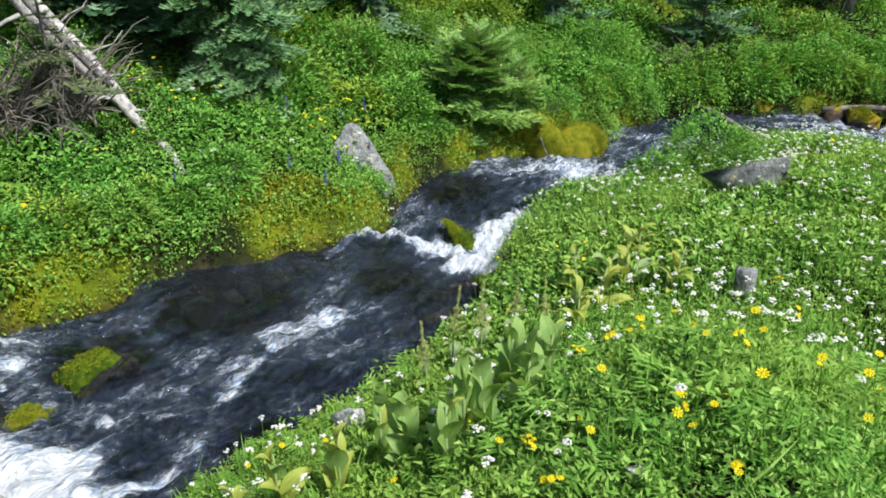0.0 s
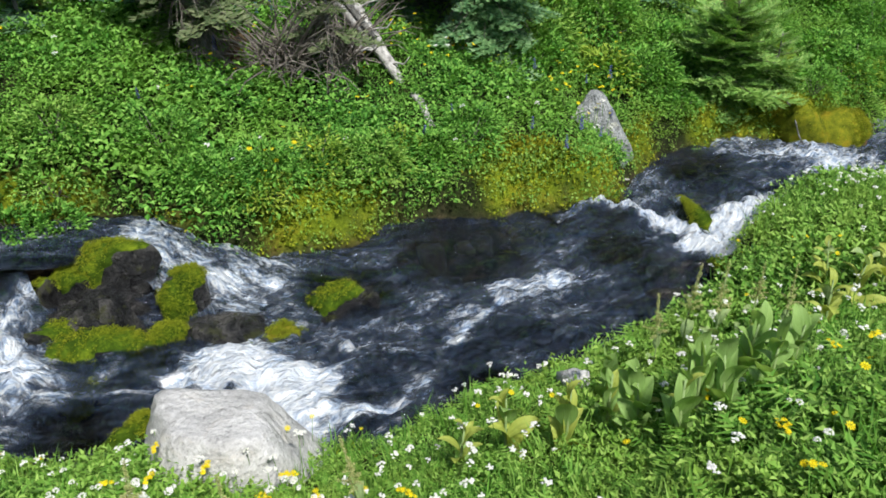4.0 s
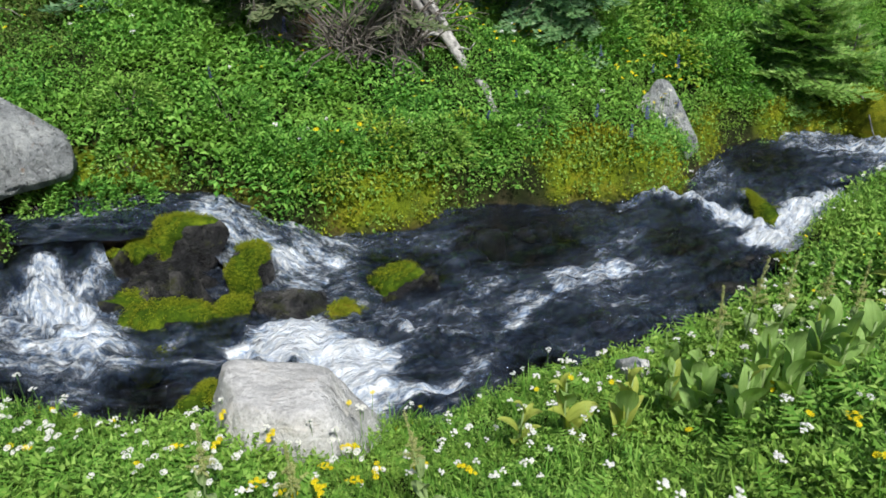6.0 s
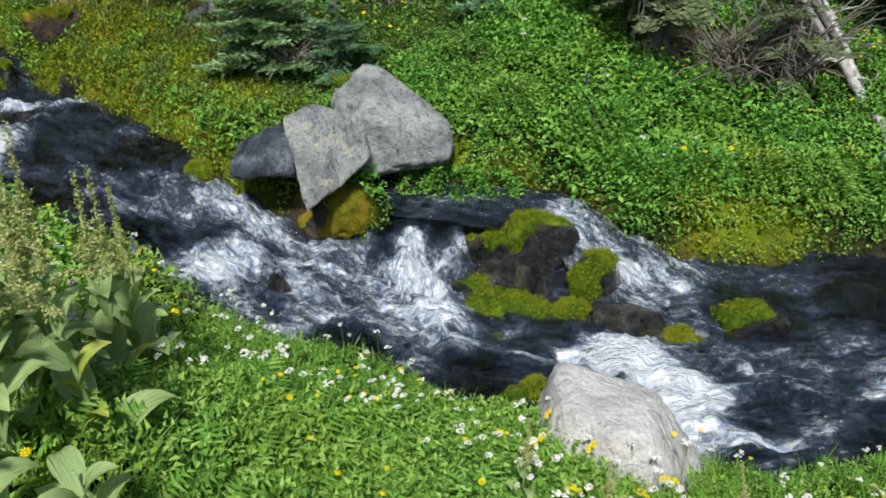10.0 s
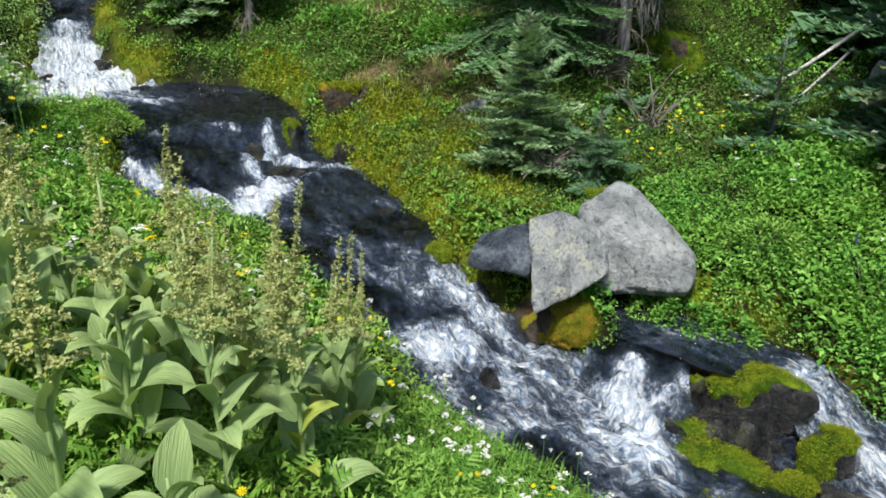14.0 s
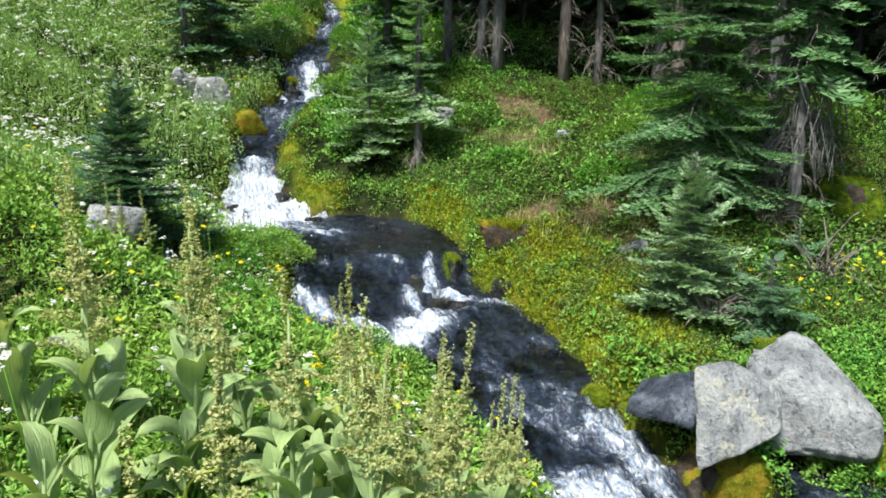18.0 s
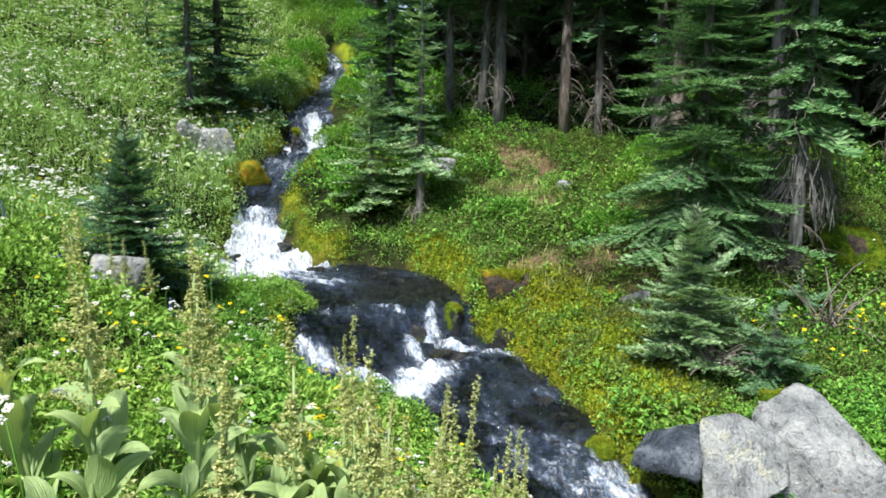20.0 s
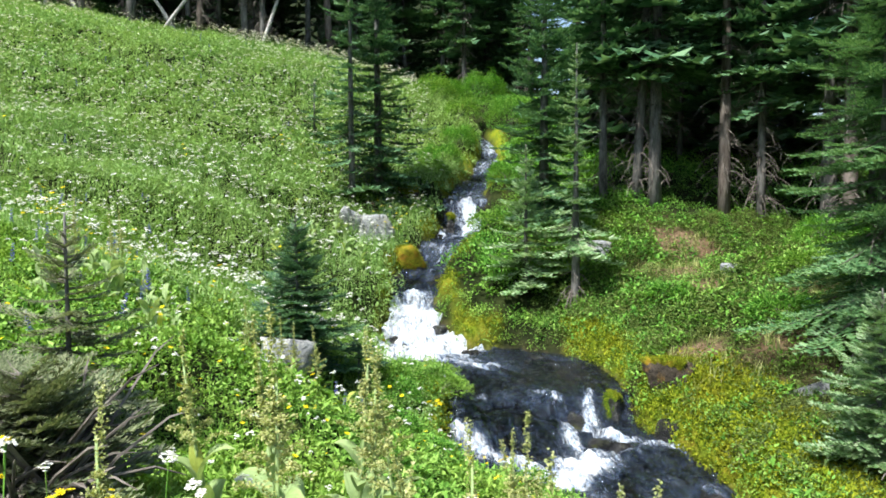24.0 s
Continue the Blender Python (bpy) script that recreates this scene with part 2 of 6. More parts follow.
def ground_material():
    m, nt, b = material("ground_soil", 0.95, 0.1)
    moss = nt.nodes.new("ShaderNodeAttribute")
    moss.attribute_name = "moss"
    bare = nt.nodes.new("ShaderNodeAttribute")
    bare.attribute_name = "bare"
    n = noise_tex(nt, 2.5, 7, 0.7)
    f = noise_tex(nt, 45.0, 5, 0.7)
    # Soil taken near black: the shade in gaps between herbs, put into its colour.
    shaded_soil = ramp(nt, n, [(0.3, (0.008, 0.012, 0.004)), (0.5, (0.02, 0.03, 0.008)), (0.7, (0.045, 0.06, 0.016))])
    earth = ramp(nt, n, [(0.3, (0.09, 0.055, 0.03)), (0.55, (0.20, 0.14, 0.085)), (0.72, (0.30, 0.22, 0.14))])
    mossy = ramp(nt, n, [(0.32, (0.06, 0.10, 0.008)), (0.5, (0.18, 0.24, 0.014)), (0.62, (0.29, 0.29, 0.02)), (0.74, (0.30, 0.17, 0.02))])
    c = mix(nt, bare.outputs["Fac"], shaded_soil, earth)
    c = mix(nt, moss.outputs["Fac"], c, mossy)
    bed = nt.nodes.new("ShaderNodeAttribute")
    bed.attribute_name = "bed"
    gravel = ramp(nt, noise_tex(nt, 7.0, 6, 0.7, warp=0.5), [(0.34, (0.008, 0.008, 0.009)), (0.5, (0.035, 0.028, 0.018)), (0.66, (0.11, 0.085, 0.05))])
    c = mix(nt, bed.outputs["Fac"], c, gravel)
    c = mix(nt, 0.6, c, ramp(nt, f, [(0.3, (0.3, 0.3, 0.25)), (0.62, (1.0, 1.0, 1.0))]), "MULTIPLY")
    nt.links.new(c, b.inputs["Base Color"])
    bump(nt, b, f, 1.0, 0.03)
    return m


GROUND = ground_material()


def water_material():
    """Clear water over a brown bed, glossy with the sky, broken by foam where it tumbles; flow coordinates run along the stream."""
    m, nt, b = material("stream_water", 0.55, 0.3)
    foam = nt.nodes.new("ShaderNodeAttribute")
    foam.attribute_name = "foam"
    uv = nt.nodes.new("ShaderNodeUVMap")
    uv.uv_map = "flow"

    def flow(scale, stretch, detail, rough, warp):
        mp = nt.nodes.new("ShaderNodeMapping")
        mp.inputs["Scale"].default_value = stretch
        nt.links.new(uv.outputs[0], mp.inputs[0])
        n = node(nt, "ShaderNodeTexNoise", Scale=scale, Detail=detail, Roughness=rough, Distortion=warp)
        nt.links.new(mp.outputs[0], n.inputs[0])
        return n.outputs[0]

    streak = flow(4.2, (0.55, 1.5, 1), 6, 0.62, 0.6)
    lace = flow(22.0, (0.6, 1.25, 1), 6, 0.7, 0.8)
    v = maths(nt, "ADD", maths(nt, "MULTIPLY", streak, 0.55), maths(nt, "MULTIPLY", lace, 0.45))
    cut = maths(nt, "SUBTRACT", 0.725, maths(nt, "MULTIPLY", foam.outputs["Fac"], 0.40))
    over = maths(nt, "SUBTRACT", v, cut)
    lacy = maths(nt, "MULTIPLY", over, 7.5, True)
    # Blue haze round the foam: bubbly water, plus sky sheen put into the colour.
    milky_sheen = maths(nt, "MULTIPLY", maths(nt, "ADD", over, 0.17), 4.0, True)
    mask = maths(nt, "MAXIMUM", lacy, maths(nt, "MULTIPLY", milky_sheen, 0.36))
    thick = maths(nt, "MULTIPLY", maths(nt, "ADD", over, 0.03), 6.0, True)
    # The foam's own shadows are painted in: blue troughs between white crests.
    shaded_froth = ramp(nt, flow(17.0, (0.6, 1.25, 1), 6, 0.68, 0.6), [(0.35, (0.16, 0.25, 0.42)), (0.46, (0.50, 0.61, 0.77)), (0.56, (0.90, 0.94, 0.98))])
    col = mix(nt, thick, mix(nt, 0.9, shaded_froth, (0.045, 0.092, 0.20)), shaded_froth)
    solid = maths(nt, "MULTIPLY", maths(nt, "SUBTRACT", foam.outputs["Fac"], 0.85), 3.5, True)
    col = mix(nt, maths(nt, "MULTIPLY", solid, 0.6), col, (0.90, 0.94, 0.98))
    nt.links.new(col, b.inputs["Base Color"])
    ripple = maths(nt, "ADD", maths(nt, "MULTIPLY", flow(11.0, (0.55, 1.6, 1), 6, 0.64, 0.8), 1.0), maths(nt, "MULTIPLY", mask, 0.2))
    bn = bump(nt, b, ripple, 1.0, 0.17)
    clear = nt.nodes.new("ShaderNodeBsdfTransparent")
    clear.inputs[0].default_value = (0.56, 0.54, 0.50, 1)
    shine = nt.nodes.new("ShaderNodeBsdfGlossy")
    shine.inputs["Color"].default_value = (0.82, 0.9, 1, 1)
    shine.inputs["Roughness"].default_value = 0.09
    nt.links.new(bn.outputs[0], shine.inputs["Normal"])
    fres = node(nt, "ShaderNodeFresnel", IOR=1.75)
    nt.links.new(bn.outputs[0], fres.inputs["Normal"])
    wet = nt.nodes.new("ShaderNodeMixShader")
    nt.links.new(fres.outputs[0], wet.inputs[0])
    nt.links.new(clear.outputs[0], wet.inputs[1])
    nt.links.new(shine.outputs[0], wet.inputs[2])
    both = nt.nodes.new("ShaderNodeMixShader")
    nt.links.new(mask, both.inputs[0])
    nt.links.new(wet.outputs[0], both.inputs[1])
    nt.links.new(b.outputs[0], both.inputs[2])
    nt.links.new(both.outputs[0], nt.nodes["Material Output"].inputs[0])
    return m


WATER = water_material()

# ---- mesh helpers ----
rng = np.random.default_rng(11)


def mesh_of(name, V, F, mat, smooth=False):
    """A mesh from arrays: V (n, 3), F (m, k) with k corners a face."""
    V, F = np.asarray(V, np.float32), np.asarray(F, np.int32)
    me = bpy.data.meshes.new(name)
    n, k = F.shape
    me.vertices.add(len(V))
    me.vertices.foreach_set("co", V.ravel())
    me.loops.add(n * k)
    me.loops.foreach_set("vertex_index", F.ravel())
    me.polygons.add(n)
    me.polygons.foreach_set("loop_start", np.arange(0, n * k, k, dtype=np.int32))
    me.polygons.foreach_set("use_smooth", np.full(n, smooth))
    me.materials.append(mat)
    me.update(calc_edges=True)
    return me


def floats(me, name, values):
    a = me.attributes.new(name, "FLOAT", "POINT")
    a.data.foreach_set("value", np.asarray(values, np.float32))


def part(name, me, parent, label="", m=None):
    ob = new(name, me)
    ob.parent = parent
    if m is not None:
        ob.matrix_basis = m
    if label:
        tagged(ob, label)
    return ob


def thing(name, me, label, category, group="", kind="", m=None):
    ob = new(name, me)
    if m is not None:
        ob.matrix_basis = m
    return tagged(ob, label, category, group, kind)


def join(pieces):
    """Joins (V, F) pairs with equal corners a face."""
    Vs, Fs, k = [], [], 0
    for V, F in pieces:
        Vs.append(V)
        Fs.append(F + k)
        k += len(V)
    return np.concatenate(Vs), np.concatenate(Fs)


def turn(yaw, tilt=0.0, spin=0.0):
    """Rotation matrices: spin about z, tilt about x, then yaw about z (arrays)."""
    yaw, tilt, spin = np.broadcast_arrays(np.asarray(yaw, float), tilt, spin)
    cy, sy, ct, st, cs, ss = np.cos(yaw), np.sin(yaw), np.cos(tilt), np.sin(tilt), np.cos(spin), np.sin(spin)
    z, o = np.zeros_like(cy), np.ones_like(cy)

    def mat(rows):
        return np.stack([np.stack(r, -1) for r in rows], -2)
    A = mat([[cy, -sy, z], [sy, cy, z], [z, z, o]])
    B = mat([[o, z, z], [z, ct, -st], [z, st, ct]])
    C = mat([[cs, -ss, z], [ss, cs, z], [z, z, o]])
    return A @ B @ C


def sown(templates, pos, size, lean=0.25, gen=None):
    """Copies of template meshes at many places, joined: random turn and lean."""
    g = gen or rng
    out = []
    which = g.integers(0, len(templates), len(pos))
    size = np.broadcast_to(size, (len(pos),))
    for i, (V, F) in enumerate(templates):
        sel = which == i
        n = int(sel.sum())
        if not n:
            continue
        Rm = turn(g.uniform(0, 6.283, n), g.normal(0, lean, n), g.uniform(0, 6.283, n))
        W = np.einsum("nij,vj->nvi", Rm, V) * size[sel][:, None, None] + pos[sel][:, None, :]
        out.append((W.reshape(-1, 3), (F[None] + (np.arange(n) * len(V))[:, None, None]).reshape(-1, F.shape[1])))
    return join(out)


def tube(points, radii, sides=6, cap=True):
    """A tapered tube along points, as triangles."""
    P = np.asarray(points, float)
    r = np.asarray(radii, float)
    T = np.gradient(P, axis=0)
    T /= np.linalg.norm(T, axis=1)[:, None] + 1e-9
    ref = np.array([0.31, 0.95, 0.05])
    A = np.cross(T, ref)
    A /= np.linalg.norm(A, axis=1)[:, None] + 1e-9
    B = np.cross(T, A)
    a = np.linspace(0, 2 * np.pi, sides, endpoint=False)
    V = P[:, None] + r[:, None, None] * (np.cos(a)[None, :, None] * A[:, None] + np.sin(a)[None, :, None] * B[:, None])
    V = V.reshape(-1, 3)
    F = []
    for i in range(len(P) - 1):
        for j in range(sides):
            p, q = i * sides + j, i * sides + (j + 1) % sides
            F += [(p, q, q + sides), (p, q + sides, p + sides)]
    if cap:
        for j in range(1, sides - 1):
            F.append((0, j + 1, j))
            e = (len(P) - 1) * sides
            F.append((e, e + j, e + j + 1))
    return V, np.array(F)


def fbm(X, Y, scale, octaves=4, seed=0):
    """Smooth value noise on arrays, about -1 to 1."""
    g = np.random.default_rng(seed)
    table = g.uniform(-1, 1, (64, 64))
    out, amp, tot = np.zeros(np.shape(X)), 1.0, 0.0
    for o in range(octaves):
        x, y = np.asarray(X) * scale * 2 ** o + 17.3 * o, np.asarray(Y) * scale * 2 ** o + 9.1 * o
        i, j = np.floor(x).astype(int), np.floor(y).astype(int)
        u, v = x - i, y - j
        u, v = u * u * (3 - 2 * u), v * v * (3 - 2 * v)
        i0, i1, j0, j1 = i % 64, (i + 1) % 64, j % 64, (j + 1) % 64
        out += amp * ((table[i0, j0] * (1 - u) + table[i1, j0] * u) * (1 - v) + (table[i0, j1] * (1 - u) + table[i1, j1] * u) * v)
        tot += amp
        amp *= 0.5
    return out / tot * 1.4


def step01(x, a, b):
    t = np.clip((x - a) / (b - a), 0, 1)
    return t * t * (3 - 2 * t)


# ---- the stream's course: x, y, water level, half width, foam ----
UPPER = [
    (-36.0, 3.5, 5.6, 0.3, 0.3), (-29.5, 2.3, 4.9, 0.12, 0.2), (-26.3, 2.05, 4.45, 0.13, 0.25), (-23.8, 2.55, 3.4, 0.16, 0.3),
    (-22.3, 2.5, 2.75, 0.28, 0.6), (-20.4, 2.0, 2.15, 0.36, 0.2), (-18.9, 1.55, 1.85, 0.45, 0.3), (-18.35, 1.45, 1.75, 0.45, 0.5), (-17.75, 1.35, 1.2, 0.5, 0.6),
    (-16.7, 1.05, 0.95, 0.5, 0.3), (-15.4, 0.35, 0.5, 0.45, 0.35), (-14.75, 0.1, 0.32, 0.42, 0.3), (-14.25, 0.12, 0.2, 0.36, 0.5), (-13.9, 0.14, -0.12, 0.42, 0.95), (-13.45, 0.18, -0.53, 0.58, 1.0),
]
LOWER = [
    (-12.9, 0.32, -0.62, 0.82, 0.95), (-12.3, 0.75, -0.63, 1.2, 0.5), (-11.7, 1.35, -0.64, 1.3, 0.1), (-11.1, 1.55, -0.64, 1.2, 0.1), (-10.55, 1.48, -0.68, 1.14, 0.3), (-10.05, 1.5, -1.0, 1.16, 0.4),
    (-9.4, 1.55, -1.06, 1.3, 0.4), (-8.5, 1.75, -1.1, 1.28, 0.15), (-7.5, 2.05, -1.14, 0.95, 0.28), (-6.75, 2.1, -1.22, 0.7, 0.42), (-6.1, 2.3, -1.42, 0.72, 0.6),
    (-5.3, 2.7, -1.68, 0.8, 0.62), (-4.5, 3.15, -1.86, 0.85, 0.6), (-3.7, 3.5, -1.95, 1.0, 0.45), (-2.75, 4.3, -2.06, 1.3, 0.4), (-1.75, 5.3, -2.16, 1.42, 0.33),
    (-0.85, 6.2, -2.2, 1.15, 0.4), (-0.2, 7.1, -2.23, 0.8, 0.5), (0.05, 7.75, -2.42, 0.72, 0.7), (0.5, 9.0, -2.47, 0.92, 0.35),
]
DOWN = [
    (1.7, 9.95, -2.55, 0.85, 0.6), (2.9, 11.1, -2.74, 1.0, 0.55), (4.4, 12.2, -2.86, 0.95, 0.4), (6.3, 12.2, -2.92, 0.9, 0.7), (8.6, 12.0, -3.05, 0.9, 0.5), (13.0, 12.5, -3.6, 0.9, 0.4), (30.0, 14.0, -6.0, 0.9, 0.4),
]
SIDE = [(-6.2, 3.75, -1.5, 0.2, 0.0), (-5.6, 4.15, -1.565, 0.34, 0.0), (-4.85, 4.6, -1.59, 0.4, 0.1), (-4.35, 4.85, -1.66, 0.3, 0.55), (-3.85, 4.85, -1.9, 0.34, 0.9), (-3.3, 4.75, -2.02, 0.45, 0.8), (-2.6, 4.8, -2.09, 0.4, 0.3)]

SPILL = [(-5.4, 4.12, -1.58, 0.26, 0.0), (-5.03, 3.72, -1.62, 0.34, 0.3), (-4.84, 3.55, -1.74, 0.36, 0.62), (-4.62, 3.35, -1.87, 0.4, 0.64), (-4.4, 3.1, -1.94, 0.45, 0.5), (-4.15, 2.9, -2.03, 0.45, 0.3)]


def smooth_line(rows, ds=0.045):
    """A Catmull-Rom line through the rows, sampled evenly."""
    P = np.array(rows, float)
    P = np.vstack([2 * P[0] - P[1], P, 2 * P[-1] - P[-2]])
    out = []
    for i in range(1, len(P) - 2):
        a, b, c, d = P[i - 1:i + 3]
        n = max(2, int(np.linalg.norm(c[:2] - b[:2]) / ds))
        t = np.linspace(0, 1, n, endpoint=False)[:, None]
        q = 0.5 * (2 * b + (c - a) * t + (2 * a - 5 * b + 4 * c - d) * t ** 2 + (3 * b - a - 3 * c + d) * t ** 3)
        q[:, 2:] = b[2:] + (c - b)[2:] * (t * t * (3 - 2 * t))
        out.append(q)
    return np.vstack(out)


MAIN = smooth_line(UPPER + LOWER + DOWN)
BROOK = smooth_line(SIDE)
CHUTE = smooth_line(SPILL)


def beside(line, X, Y):
    """Signed distance from the line (plus: the far bank) and the nearest sample."""
    L = line[::4]
    T = np.gradient(L[:, :2], axis=0)
    T /= np.linalg.norm(T, axis=1)[:, None]
    sh = np.shape(X)
    P = np.stack([np.ravel(X), np.ravel(Y)], 1)
    D, K = np.empty(len(P)), np.empty(len(P), int)
    for i in range(0, len(P), 20000):
        d2 = ((P[i:i + 20000, None] - L[None, :, :2]) ** 2).sum(2)
        k = d2.argmin(1)
        w = P[i:i + 20000] - L[k, :2]
        side = np.sign(T[k, 0] * w[:, 1] - T[k, 1] * w[:, 0] + 1e-9)
        D[i:i + 20000], K[i:i + 20000] = side * np.sqrt(d2[np.arange(len(k)), k]), k * 4
    return D.reshape(sh), K.reshape(sh)


def soft_level(X, Y):
    """The water level blended over the whole course, for ground well away from the stream."""
    L = MAIN[::14]
    sh = np.shape(X)
    P = np.stack([np.ravel(X), np.ravel(Y)], 1)
    out = np.empty(len(P))
    for i in range(0, len(P), 30000):
        w = 1.0 / (((P[i:i + 30000, None] - L[None, :, :2]) ** 2).sum(2) + 0.15) ** 2.5
        out[i:i + 30000] = (w * L[None, :, 2]).sum(1) / w.sum(1)
    return out.reshape(sh)


def relief(X, Y):
    """Height of the ground, its distance from the water's edge (minus: in the water) and the bank's side."""
    wob = 0.10 * fbm(X, Y, 1.3, 3, 5)
    d, k = beside(MAIN, X, Y)
    zw, hw = MAIN[k, 2], MAIN[k, 3]
    out = np.abs(d) - hw + wob
    e = np.maximum(out, 0)
    zw = zw + (soft_level(X, Y) - zw) * step01(e, 0.05, 0.9)
    lip = np.where(d < 0, np.interp(X, (-14, -13, -11, -10.2, -9, -7, -1.2, 0.3, 2), (0.3, 0.02, 0.02, 0.22, 0.26, 0.15, 0.15, 0.22, 0.24)), 0.34) + 0.06 * fbm(X, Y, 0.9, 2, 8)
    near = e * np.interp(X, (-30, -22, -17, -10, -7, -3, -1.5, -0.5, 1.0, 2.5), (0.36, 0.35, 0.36, 0.37, 0.54, 0.56, 0.46, 0.56, 0.62, 0.3))
    near = near * (0.55 + 0.45 * step01(e, 0.0, 2.6)) * np.where(e < 4, 1.0, (4 + 0.8 * (e - 4)) / np.maximum(e, 1))
    near = near - step01(X, -9, -4.5) * 0.55 * np.interp(X, (-3, -0.5, 2), (0.5, 0.56, 0.3)) * np.maximum(e - 2.5, 0)
    mound = np.interp(X, (-30, -20, -14.8, -12.5, -11, -8), (0.1, 0.05, 0.0, 1.1, 0.95, 0.0))
    plain_rise = np.interp(X, (-30, -15, -12, -10, -8, -6, -4.5, 0, 5), (0.02, -0.08, 0.06, 0.12, 0.12, 0.2, 0.24, 0.26, 0.22))
    far = mound * (1 - np.exp(-e / 1.5)) + plain_rise * e + step01(X, -9, -5) * 0.10 * np.maximum(e - 5, 0)
    rise = lip * step01(e, -0.02, 0.16) + np.where(d < 0, near, far)
    bed = -0.05 - 0.30 * step01(-out, 0.0, 0.6)
    Z = zw + np.where(out > 0, rise, bed)
    db, kb = beside(BROOK, X, Y)
    ob = np.abs(db) - BROOK[kb, 3] + 0.5 * wob
    eb = np.maximum(ob, 0)
    Zb = BROOK[kb, 2] + np.where(ob > 0, 0.30 * step01(eb, -0.02, 0.22) + 0.55 * eb, -0.04 - 0.15 * step01(-ob, 0, 0.3))
    Zb = np.where(np.hypot(X + 4.4, Y - 4.4) < 2.4, Zb, 99.0)
    dc, kc = beside(CHUTE, X, Y)
    oc = np.abs(dc) - CHUTE[kc, 3]
    Zc = CHUTE[kc, 2] + np.where(oc > 0, 0.2 * step01(oc, 0, 0.15) + 1.2 * oc, -0.10)
    Zc = np.where(np.hypot(X + 4.78, Y - 3.6) < 0.75, Zc, 99.0)
    ob, Zb = np.where(Zc < Zb, oc, ob), np.minimum(Zb, Zc)
    edge = np.where(Zb < Z, np.minimum(out, ob), out)
    Z = np.minimum(Z, Zb)
    spit = 1 - step01(np.hypot(X + 4.4, Y - 4.15), 0.6, 0.95)
    Z = Z + spit * (np.minimum(Z, -1.9 - 0.2 * (X + 4.4)) - Z)
    dry = step01(edge, 0.1, 0.9)
    Z = Z + dry * (0.10 * fbm(X, Y, 0.55, 3, 2) + 0.035 * fbm(X, Y, 2.3, 3, 3))
    Z = Z - 0.30 * np.exp(-((X + 8.6) / 1.3) ** 2 - ((Y + 1.4) / 0.95) ** 2)
    return Z, edge, d


def spaced(lo, c0, c1, hi, fine, grow=1.18):
    """Grid lines: even in the middle, wider and wider outside."""
    mid = list(np.arange(c0, c1, fine))
    a, b, s = [], [], fine
    x = c0
    while x > lo:
        s = min(s * grow, 0.4) if x > c0 - 25 else s * 1.25
        x -= s
        a.append(x)
    x, s = c1, fine
    while x < hi:
        b.append(x)
        s = min(s * grow, 0.4) if x < c1 + 14 else s * 1.25
        x += s
    return np.array(a[::-1] + mid + b + [hi])


gx, gy = spaced(-300, -17, 8, 200, 0.125), spaced(-200, -4.0, 14.5, 220, 0.125)
GX, GY = np.meshgrid(gx, gy)
GZ, GE, GD = relief(GX, GY)
nx, ny = len(gx), len(gy)
idx = np.arange(nx * ny).reshape(ny, nx)
quads = np.stack([idx[:-1, :-1], idx[:-1, 1:], idx[1:, 1:], idx[1:, :-1]], -1).reshape(-1, 4)
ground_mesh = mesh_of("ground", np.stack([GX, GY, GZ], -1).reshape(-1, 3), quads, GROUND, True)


def midstream(X, Y):
    """0 on the rocky spit between the two arms of the stream."""
    return step01(np.hypot(X + 4.45, Y - 4.15), 0.65, 1.0)


def mossy(edge, d, X, Y):
    """How mossy the ground is: the far bank's rim most, the near rim a little."""
    m = step01(edge, np.where(d > 0, 0.42, 0.3), 0.12) * step01(fbm(X, Y, 1.1, 4, 21), -0.15, 0.35)
    m = np.maximum(m, np.where(d > 0, step01(np.hypot(X + 9.6, Y - 3.3) + 0.3 * fbm(X, Y, 1.6, 3, 23), 0.85, 0.3), 0.0) * step01(edge, 0.0, 0.1))
    m = np.maximum(m, np.where(d > 0, step01(np.hypot(X + 7.2, Y - 3.4), 0.9, 0.3), 0.0))
    for x, y, r in ((-3.05, 5.95, 0.8), (-1.25, 7.4, 0.75), (-0.9, 7.9, 0.5), (1.6, 10.9, 1.1), (1.1, 11.5, 0.7), (3.0, 12.2, 0.5), (-7.5, 3.4, 0.8), (-8.2, 3.35, 0.9), (-8.9, 3.2, 0.9), (-9.6, 3.1, 0.8)):
        m = np.maximum(m, np.where(d > 0, step01(np.hypot(X - x, Y - y) + 0.35 * fbm(X, Y, 1.4, 3, 22), r, 0.55 * r), 0.0))
    return np.clip(m * midstream(X, Y), 0, 1)


def barren(X, Y):
    """Bare earth patches on the far slope."""
    spots = ((-14.4, 4.6, 1.3), (-15.7, 5.3, 1.5), (-12.2, 4.4, 0.6), (0.3, 14.4, 0.8), (-0.7, 14.9, 0.6), (-10.2, 3.5, 0.45), (-5.0, 8.0, 0.7), (0.75, 1.75, 0.35))
    b = np.zeros(np.shape(X))
    for x, y, r in spots:
        b = np.maximum(b, step01(np.hypot(X - x, Y - y) + 0.5 * fbm(X, Y, 1.5, 3, 33), r, 0.3 * r))
    slope = step01(X, -17, -15.5) * step01(X, -8.5, -10) * step01(Y, 2.8, 3.6) * step01(Y, 9, 7)
    return np.maximum(b, 0.75 * slope * step01(fbm(X, Y, 0.9, 4, 34), 0.0, 0.45))


floats(ground_mesh, "moss", mossy(GE, GD, GX, GY).ravel())
floats(ground_mesh, "bed", step01(GE, 0.06, -0.04).ravel())
floats(ground_mesh, "bare", barren(GX, GY).ravel())
